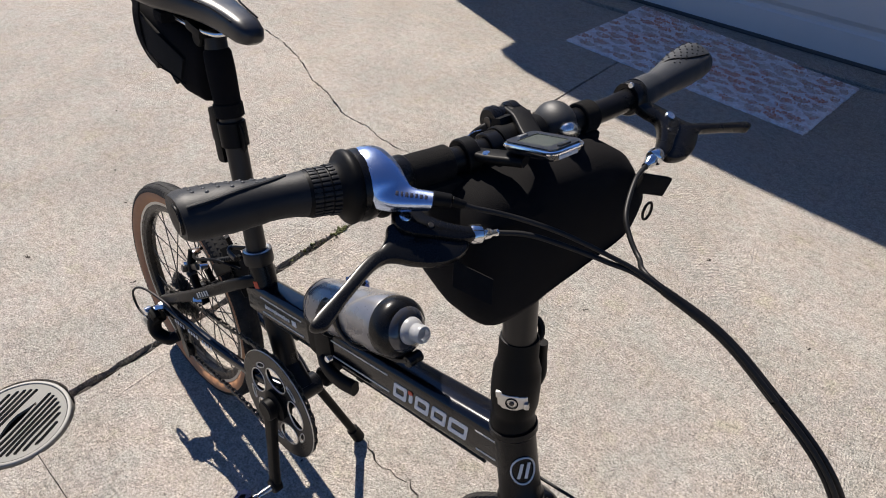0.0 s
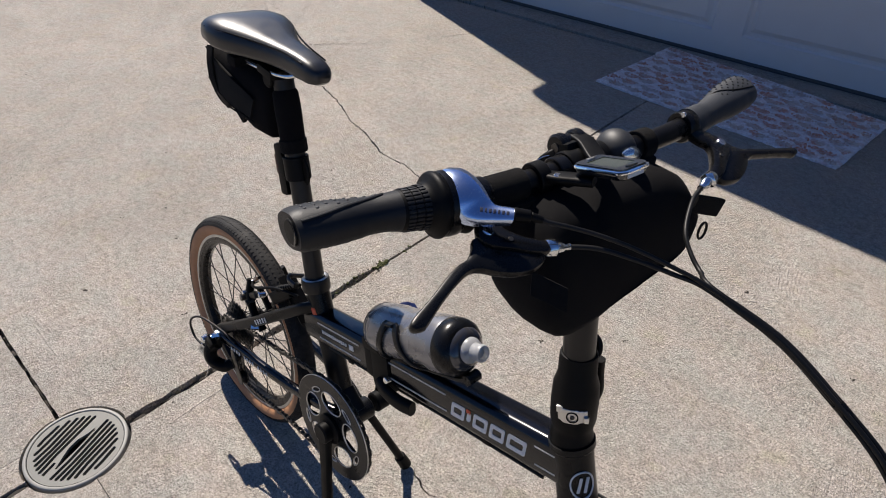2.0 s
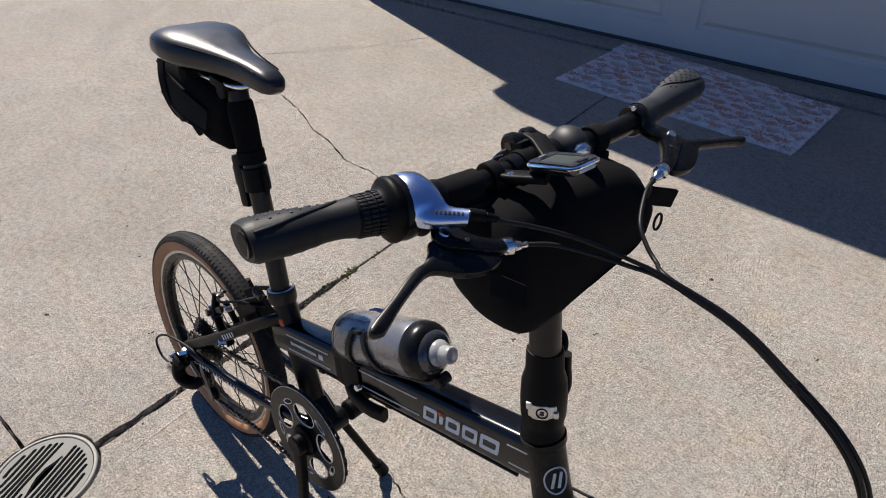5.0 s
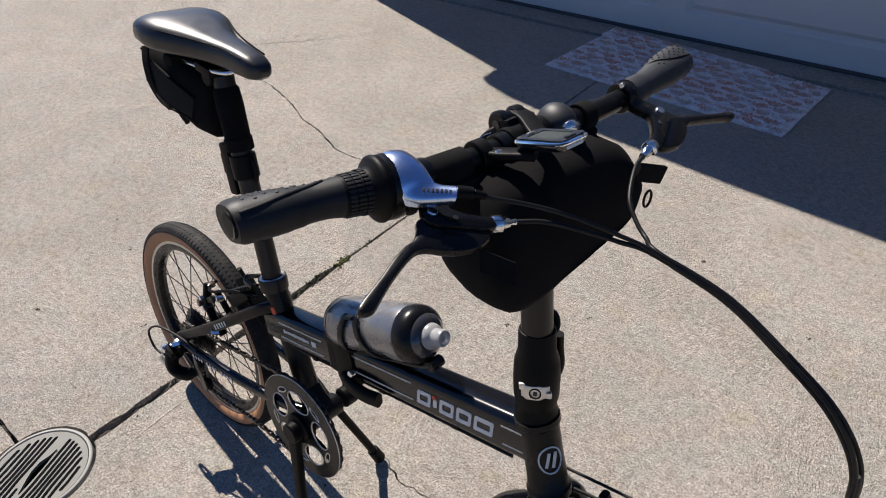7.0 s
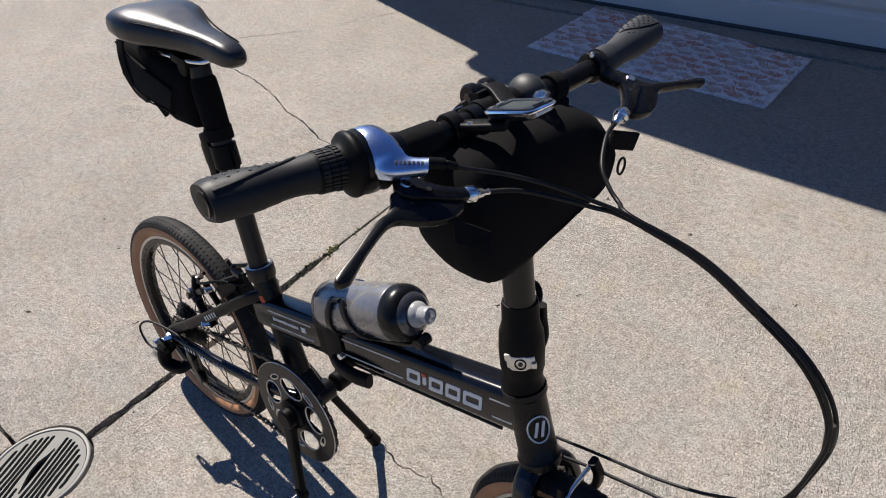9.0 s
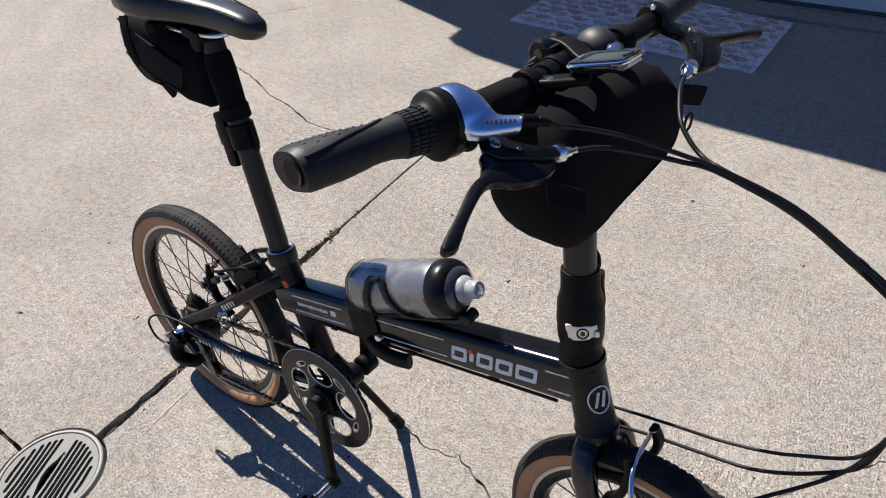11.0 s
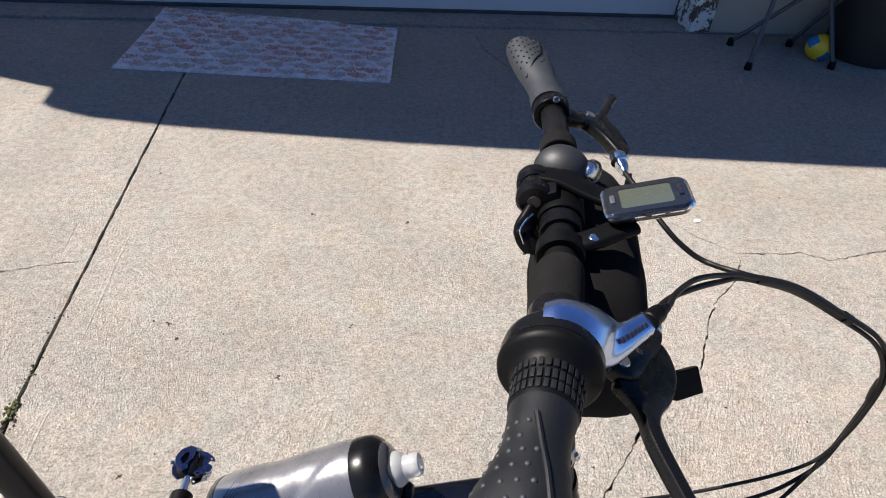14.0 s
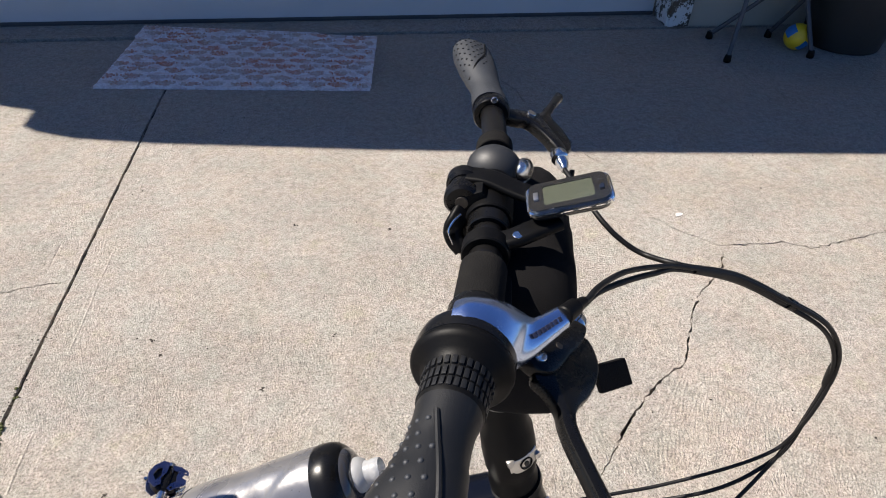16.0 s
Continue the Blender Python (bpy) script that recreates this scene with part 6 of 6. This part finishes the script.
part("case_edge", sweep([(x, y, 0.0030) for x, y in rounded(0.0552, 0.0362, 0.0070) + rounded(0.0552, 0.0362, 0.0070)[:1]], circle(0.0017, 8), up=(0, 0, 1), close=False), M_CLEAR, comp, "clear plastic edge", CM)
part("brand_bar", block(0.0012, 0.020, 0.0030, 0.0004, (0.0278, -0.002, -0.0005)), M_DECAL, comp, "pale lettering bar", CM)
part("bracket", join(sleeve(bar_at(-0.075), bar_at(-0.058), 0.0165, 0.0114, 28), sweep(smooth_path([(0.020, -0.066, -0.004), (0.040, -0.064, 0.002), (0.056, -0.055, 0.005), (0.070, -0.048, 0.008)], 5), rounded(0.017, 0.008, 0.0035))), M_BLACK, comp, "black clamp bracket", FM)
part("bracket_screw", rod((0.043, -0.0655, 0.002), (0.043, -0.0655, 0.0068), 0.0040, seg=14), M_CHROME, comp, "", FM)

# bell with a clear lamp window
bell = thing("bell", FM @ Matrix.Translation((0.018, 0.031, 0.0)), "dark grey dome bell on the handlebar", "bell")
part("dome", ball(0.0222, 0.0190, 0.0195, (0.0245, 0.031, 0.0005), 32, 18, (0, 0, -14)), M_GREY_DOME, bell, "dark grey dome", FM)
part("band", sleeve(bar_at(0.020), bar_at(0.046), 0.0155, 0.0113, 28), M_BLACK, bell, "", FM)
# chrome ball added behind the clear window, only to make it look bright
part("reflector", ball(0.0050, 0.0080, 0.0070, (0.0450, 0.0262, 0.0030), 14, 8, (0, 15, -14)), M_CHROME, bell, "chrome ball added to brighten the window", FM)
part("window", ball(0.0085, 0.0115, 0.0105, (0.0462, 0.0260, 0.0030), 18, 10, (0, 15, -14)), M_CLEAR, bell, "clear lamp window", FM)

# ---------------------------------------------------------------- handlebar bag
bag = thing("handlebar_bag", FM @ Matrix.Translation((0.055, 0.0, -0.165)), "black fabric handlebar bag hanging ahead of the bar", "bag")


def bag_shape():
    """A flat-sided bag: its outline across the bar, carried ahead and drawn in at both faces."""
    hull = [(-0.092, -0.018), (-0.05, -0.010), (0.0, -0.009), (0.056, -0.012), (0.094, -0.032), (0.109, -0.056), (0.111, -0.072), (0.102, -0.088), (0.085, -0.099), (0.058, -0.109), (0.0, -0.130), (-0.05, -0.146), (-0.086, -0.145), (-0.107, -0.118), (-0.116, -0.082), (-0.110, -0.042)]
    ring_ = smooth_path([(y, z, 0) for y, z in hull + hull[:3]], 3)[3:-3]
    rows = [(0.010, 0.62), (0.012, 0.84), (0.018, 0.94), (0.034, 0.99), (0.056, 1.0), (0.078, 0.99), (0.090, 0.94), (0.098, 0.85), (0.102, 0.66)]
    verts, faces, n, m = [], [], len(ring_), len(rows)
    for x, k in rows:
        for p in ring_:
            q = Vector((x + 0.10 * (min(0.0, p.y + 0.10)) * (1 if x < 0.055 else -0.6) * -0.8, p.x * (0.55 + 0.45 * k), -0.088 + (p.y + 0.088) * k))
            q.x -= 0.020 * max(0.0, min(1.0, (q.z + 0.10) / 0.085)) * max(0.0, min(1.0, (x - 0.02) / 0.07))       # the front leans back to the bar
            d = noise.noise(q * 30.0) * 0.0028
            verts.append(q + Vector((d, d * 0.5, d)))
    for i in range(m - 1):
        for k in range(n):
            j = (k + 1) % n
            faces.append((i * n + k, (i + 1) * n + k, (i + 1) * n + j, i * n + j))
    return verts, faces + [tuple(range(n)), tuple(range((m - 1) * n, m * n))[::-1]]


part("body", bag_shape(), M_FABRIC, bag, "soft black fabric body", FM, 70)
part("end_panel", moved(lathe([(0, 0.004), (0.35, 0.0035), (0.75, 0.001), (1.0, -0.006)], 28), Matrix.Translation((0.058, -0.1075, -0.086)) @ pose(0, 0, 0, 100, 0, 0) @ Matrix.Diagonal((0.024, 0.034, 1, 1))), M_FABRIC_GREY, bag, "dark mottled end panel", FM)
part("strap_tab", block(0.005, 0.040, 0.020, 0.002, (0.094, 0.106, -0.052), (-18, 0, -12)), M_STRAP, bag, "black webbing tab", FM)
TAB_U, TAB_V = Vector((0.016, 0.0144, -0.008)).normalized(), Vector((0.0075, -0.0054, -0.018)).normalized()
TAB_N = TAB_U.cross(TAB_V)
part("strap_tab", block(0.034, 0.0205, 0.004, 0.0015, (-0.017, 0.0102, 0)), M_STRAP, bag, "black webbing tab", FM @ Matrix(((TAB_U.x, TAB_V.x, TAB_N.x, 0.116), (TAB_U.y, TAB_V.y, TAB_N.y, -0.112), (TAB_U.z, TAB_V.z, TAB_N.z, -0.053), (0, 0, 0, 1))))
part("zip_pull", sweep([Vector((0.096 + 0.0012 * math.cos(radians(a)), 0.108 + 0.0045 * math.cos(radians(a)), -0.082 + 0.010 * math.sin(radians(a)))) for a in range(0, 375, 20)], circle(0.0014, 6), up=(1, 0, 0), close=False), M_BLACK, bag, "black zip pull loop", FM)
for y0, y1 in ((-0.132, -0.084), (0.062, 0.080)):
    part("strap", join(sleeve(bar_at(y0), bar_at(y1), 0.0155, 0.0114, 28), block(0.030, y1 - y0, 0.014, 0.004, (0.026, (y0 + y1) / 2, -0.020))), M_STRAP, bag, "black hook-and-loop strap round the bar", FM)

# ---------------------------------------------------------------- cables
J = Vector((0.176, -0.001, -0.0590))
BUNDLE = [J, Vector((0.2338, 0.029, -0.0885)), Vector((0.2845, 0.040, -0.118)), Vector((0.3346, 0.048, -0.1506)), Vector((0.3656, 0.060, -0.195)), Vector((0.3783, 0.069, -0.2433)), Vector((0.376, 0.068, -0.295))]
SPREAD = [0.6, 0.8, 0.9, 1.1, 1.3, 1.3, 1.0]
FI = (BM.inverted() @ FM).inverted()
brake_end = FI @ STEER @ Vector((0.948, -0.070, 0.487))


def strand(off):
    return [p + Vector(off) * k for p, k in zip(BUNDLE, SPREAD)]


part("gear_cable", pipe([(0.0815, -0.1215, -0.001), (0.0870, -0.1120, -0.005), (0.0940, -0.0957, -0.0108), (0.1064, -0.0740, -0.0190), (0.1240, -0.0480, -0.0310), (0.1500, -0.0210, -0.0460), *strand((0.0008, -0.0034, 0.0026)), Vector((0.3690, 0.0665, -0.338)), Vector((0.3551, 0.065, -0.3611)), Vector((0.3246, 0.0616, -0.384)), Vector((0.2891, 0.0632, -0.4126)), Vector((0.2398, 0.0554, -0.430)), Vector((0.1936, 0.0455, -0.4367)), Vector((0.1486, 0.0393, -0.4478)), Vector((0.105, 0.030, -0.455))], 0.0021, 10, 10), M_CABLE, bike, "black gear cable looping ahead of the bar", FM)
part("brake_cable", pipe([ADJ_R, (0.1020, -0.0660, -0.0380), (0.1240, -0.0440, -0.0440), (0.1500, -0.0210, -0.0525), *strand((0, -0.0012, -0.0036)), Vector((0.3735, 0.0670, -0.343)), Vector((0.3654, 0.0663, -0.3715)), Vector((0.3345, 0.056, -0.3996)), Vector((0.3045, 0.055, -0.4275)), Vector((0.2741, 0.061, -0.4554)), Vector((0.2297, 0.058, -0.470)), Vector((0.160, 0.045, -0.482)), Vector((0.105, 0.030, -0.490))], 0.0023, 10, 10), M_CABLE, bike, "black rear brake cable looping ahead of the bar", FM)
part("brake_cable", pipe([ADJ_L, (0.0975, 0.0690, -0.0345), (0.1168, 0.0385, -0.0466), (0.1340, 0.0280, -0.0580), (0.1523, 0.0205, -0.0650), *strand((0.0026, 0.0035, -0.0002)), Vector((0.3700, 0.0660, -0.345)), Vector((0.3520, 0.0560, -0.388)), Vector((0.3150, 0.0300, -0.430)), Vector((0.2700, -0.01, -0.460)), brake_end], 0.0023, 10, 10), M_CABLE, bike, "black front brake cable looping ahead of the bar", FM)
for a, b, r in ((0.04, 0.36, 0.0047), (0.74, 0.86, 0.0052)):
    path = smooth_path(BUNDLE, 20)
    seg = path[int(a * len(path)):int(b * len(path))]
    part("cable_wrap", sweep([p + Vector((0.001, 0, -0.0005)) for p in seg], circle(r, 14), [(0.78 + 0.22 * max(0.0, math.sin(math.pi * k / (len(seg) - 1))) ** 0.5,) * 2 for k in range(len(seg))], up=(0.31, 0.2, 0.93)), M_CABLE, bike, "black sleeve round the cables", FM)
part("cable_tie", sweep([p + Vector((0.001, 0, -0.0005)) for p in smooth_path(BUNDLE, 20)[42:46]], circle(0.0053, 14), up=(0.31, 0.2, 0.93)), M_BLACK_GLOSS, bike, "", FM)

# ---------------------------------------------------------------- bottle in its cage
B_TAIL, B_NOSE = Vector((0.447, -0.012, 0.533)), Vector((0.676, -0.016, 0.634))
BZ = (B_NOSE - B_TAIL).normalized()
BX = Vector((BZ.z, 0, -BZ.x)).normalized()
BX = (BX - BZ * BX.dot(BZ)).normalized()
BY = BZ.cross(BX)
BT = BM @ Matrix(((BX.x, BY.x, BZ.x, B_TAIL.x), (BX.y, BY.y, BZ.y, B_TAIL.y), (BX.z, BY.z, BZ.z, B_TAIL.z), (0, 0, 0, 1)))     # z along the bottle, x down
bottle = thing("water_bottle", BT @ Matrix.Translation((0.037, 0, 0.1)), "silver-grey sports water bottle lying in its cage on the frame", "water bottle")


def bottle_shape():
    """A squeezed soft body: a waist at the cage arm and slanting creases pressed into the upper half."""
    prof = smooth_path([(0.0285, 0.021, 0), (0.0345, 0.0235, 0), (0.0388, 0.032, 0), (0.0408, 0.050, 0), (0.0410, 0.072, 0), (0.0394, 0.094, 0), (0.0396, 0.110, 0), (0.0412, 0.130, 0), (0.0418, 0.155, 0), (0.0416, 0.175, 0), (0.0404, 0.187, 0), (0.0380, 0.192, 0)], 5)
    verts, faces, n = [], [], 120
    for p in prof:
        for k in range(n):
            a = 2 * math.pi * k / n
            turn_ = ((3.0 * a + p.y * 62.0) / (2 * math.pi) + 0.78) % 1.0
            wave = turn_ / 0.9 if turn_ < 0.9 else (1.0 - turn_) / 0.1
            press = math.sin(math.pi * max(0.0, min(1.0, (p.y - 0.088) / 0.092))) ** 2
            r = p.x * (1 - 0.075 * press * wave ** 2 + 0.012 * noise.noise(Vector((math.cos(a), math.sin(a), p.y * 26.0))))
            verts.append(Vector((r * math.cos(a), r * math.sin(a), p.y)))
    for i in range(len(prof) - 1):
        for k in range(n):
            j = (k + 1) % n
            faces.append((i * n + k, i * n + j, (i + 1) * n + j, (i + 1) * n + k))
    return verts, faces + [tuple(range(n))[::-1]]


part("body", bottle_shape(), M_BOTTLE, bottle, "translucent silver-grey body with pressed creases", BT, 40)
part("base_ring", lathe([(0.0300, 0.0195), (0.0350, 0.0200), (0.0382, 0.0250), (0.0392, 0.0310), (0.0384, 0.0315)], 48), M_SMOKE, bottle, "dark base rim", BT)
part("collar", lathe([(0.0370, 0.187), (0.0408, 0.1875), (0.0414, 0.190), (0.0408, 0.201), (0.0390, 0.2075), (0.0345, 0.2130), (0.0300, 0.2160), (0.0240, 0.2175), (0, 0.2175)], 48), M_BLACK_GLOSS, bottle, "black screw collar", BT)
part("cap_shell", lathe([(0.0305, 0.2158), (0.0290, 0.2185), (0.0245, 0.2215), (0.0190, 0.2235), (0, 0.2240)], 40), M_SMOKE, bottle, "dark smoke-grey domed cap", BT)
part("cap", lathe([(0, 0.222), (0.0185, 0.222), (0.0182, 0.2260), (0.0160, 0.2305), (0.0124, 0.2335), (0.0114, 0.2385), (0.0122, 0.2410), (0.0122, 0.2465), (0.0108, 0.2495), (0.0072, 0.2498), (0.0060, 0.2440), (0, 0.2440)], 32), M_NOZZLE, bottle, "milky white nozzle", BT)
for k in range(4):
    part("stripe", pipe([Vector((0.0404 * math.cos(radians(a)), 0.0404 * math.sin(radians(a)), 0.038 + 0.0045 * k - (a - 215) * 0.0005)) for a in range(165, 232, 12)], 0.0007, 6), M_INK, bottle, "thin dark stripe", BT)

cage = thing("bottle_cage", MTM @ Matrix.Translation((0.2, 0, 0.04)), "black plastic bottle cage strapped to the main tube", "bottle cage")
part("base", block(0.008, 0.022, 0.150, 0.003, (0.0460, 0, 0.098)), M_BLACK, cage, "", BT)
part("riser", block(0.050, 0.026, 0.030, 0.006, (0.216, 0, 0.046)), M_BLACK, cage, "", MTM)
for s in (-1, 1):
    arc = []
    for k in range(29):
        t = k / 28
        a = radians(20 + (112 if s < 0 else 58) * min(1.0, 1.25 * math.sin(math.pi * t)))        # from below up round the side
        arc.append(Vector((0.0436 * math.cos(a), s * 0.0436 * math.sin(a), 0.052 + 0.088 * t + 0.006 * math.sin(2 * math.pi * t))))
    part("arm", sweep(arc, rounded(0.0045, 0.0115, 0.002), up=(0, 0, 1)), M_BLACK_GLOSS, cage, "black curved cage arm", BT)
part("toe", sweep(smooth_path([(0.045, 0, 0.130), (0.0460, 0, 0.170), (0.0455, 0, 0.200), (0.040, 0, 0.216)], 5), rounded(0.007, 0.026, 0.003), up=(0, 1, 0)), M_BLACK_GLOSS, cage, "black front hook", BT)
part("toe_knob", rod((0.043, -0.012, 0.216), (0.043, 0.012, 0.216), 0.0085, seg=16), M_BLACK_GLOSS, cage, "", BT)
part("clamp_band", join(sweep([(0.185, 0, 0), (0.192, 0, 0), (0.214, 0, 0), (0.221, 0, 0)], rounded(0.056, 0.072, 0.016, 5), [(0.97, 0.98), (1, 1), (1, 1), (0.97, 0.98)]), block(0.040, 0.030, 0.020, 0.006, (0.205, -0.016, 0.036))), M_BLACK, cage, "black clamp band round the tube", MTM, 50)

# ---------------------------------------------------------------- saddle bag and rear lamp
sbag = thing("saddle_bag", BM @ Matrix.Translation((0.09, 0, 0.75)), "small black wedge saddle bag strapped under the saddle", "bag")
srows = [(0.172, 0.020, 0.838, 0.752), (0.164, 0.025, 0.848, 0.748), (0.130, 0.033, 0.858, 0.752), (0.090, 0.038, 0.866, 0.764), (0.050, 0.041, 0.874, 0.780), (0.020, 0.040, 0.876, 0.796), (0.006, 0.035, 0.870, 0.810), (0.000, 0.024, 0.858, 0.822)]
sv, sf, sn = [], [], 20
for x, hw, zt, zb in srows:
    for k in range(sn):
        a = 2 * math.pi * k / sn
        c, s = math.cos(a), math.sin(a)
        p = Vector((x, hw * math.copysign(abs(c) ** 0.65, c), (zt + zb) / 2 + (zt - zb) / 2 * math.copysign(abs(s) ** 0.65, s)))
        sv.append(p + Vector((0, 1, 1)) * noise.noise(p * 40.0) * 0.002)
for i in range(len(srows) - 1):
    for k in range(sn):
        j = (k + 1) % sn
        sf.append((i * sn + k, i * sn + j, (i + 1) * sn + j, (i + 1) * sn + k))
sf += [tuple(range(sn))[::-1], tuple(range((len(srows) - 1) * sn, len(srows) * sn))]
part("body", (sv, sf), M_FABRIC, sbag, "black fabric body", BM, 70)
part("flap", sweep(smooth_path([(0.000, -0.0, 0.862), (-0.006, -0.0, 0.832), (0.006, -0.0, 0.796), (0.036, 0, 0.770), (0.062, 0, 0.752)], 6), rounded(0.044, 0.009, 0.004), up=(0, 1, 0.01)), M_STRAP, sbag, "", BM)
part("buckle", block(0.044, 0.012, 0.016, 0.005, (0.062, -0.038, 0.794), (0, 28, 0)), M_BLACK, sbag, "", BM)
part("post_sleeve", moved(lathe([(0.0172, 0), (0.0195, 0.0), (0.0205, 0.012), (0.0215, 0.06), (0.0205, 0.085), (0.0172, 0.09)], 24), along(SP_LO.lerp(SP_HI, 0.72), SP_HI)), M_FABRIC, sbag, "black fabric wrap round the seatpost", BM)
part("post_strap", sleeve(SP_LO.lerp(SP_HI, 0.69), SP_LO.lerp(SP_HI, 0.745), 0.0225, 0.0172, 28), M_STRAP, sbag, "black strap round the seatpost", BM)
part("side_pocket", sweep(smooth_path([(0.012, -0.036, 0.838), (0.045, -0.041, 0.828), (0.090, -0.039, 0.812), (0.140, -0.031, 0.796)], 6), rounded(0.006, 0.050, 0.003), [(1, 0.75 + 0.25 * math.sin(math.pi * k / 18)) for k in range(19)], up=(0, 0, 1)), M_FABRIC_GREY, sbag, "dark quilted side pocket", BM)
for dz in (0.026, -0.026):
    part("piping", pipe([(0.010, -0.0385, 0.838 + dz), (0.045, -0.0432, 0.828 + dz), (0.090, -0.0412, 0.812 + dz * 0.95), (0.145, -0.0330, 0.795 + dz * 0.8)], 0.0016, 8), M_STRAP, sbag, "", BM)
part("webbing", sweep(smooth_path([(0.030, -0.040, 0.872), (0.034, -0.0455, 0.845), (0.040, -0.0450, 0.812), (0.052, -0.036, 0.780), (0.060, -0.020, 0.764)], 5), rounded(0.003, 0.020, 0.001), up=(1, 0, 0)), M_STRAP, sbag, "black webbing strap", BM)
part("rail_strap", block(0.026, 0.086, 0.016, 0.005, (0.100, 0, 0.866)), M_STRAP, sbag, "", BM)

lamp = thing("rear_lamp", BM @ Matrix.Translation((0.17, 0, 0.70)), "dark rear lamp clipped to the seatpost", "bicycle lamp")
LA = SP_LO.lerp(SP_HI, 0.615)
LD = (SP_HI - SP_LO).normalized()
LB = BM @ Matrix.Translation(LA) @ pose(0, 0, 0, 0, -13.2, 0)
part("clip", sleeve(LA - LD * 0.018, LA + LD * 0.022, 0.0215, 0.0172, 28), M_BLACK, lamp, "black clip band", BM)
part("housing", block(0.022, 0.030, 0.090, 0.006, (-0.031, 0, -0.004)), M_BLACK, lamp, "", LB)
part("lens", block(0.010, 0.026, 0.036, 0.004, (-0.0435, 0, 0.004)), M_RED_LENS, lamp, "dark red lens", LB)
part("clip_tail", sweep(smooth_path([(0.0205, 0, -0.020), (0.0262, 0, -0.012), (0.0268, 0, 0.006), (0.0215, 0, 0.018)], 5), rounded(0.014, 0.004, 0.0015), up=(0, 1, 0)), M_BLACK, lamp, "black strap loop", LB)
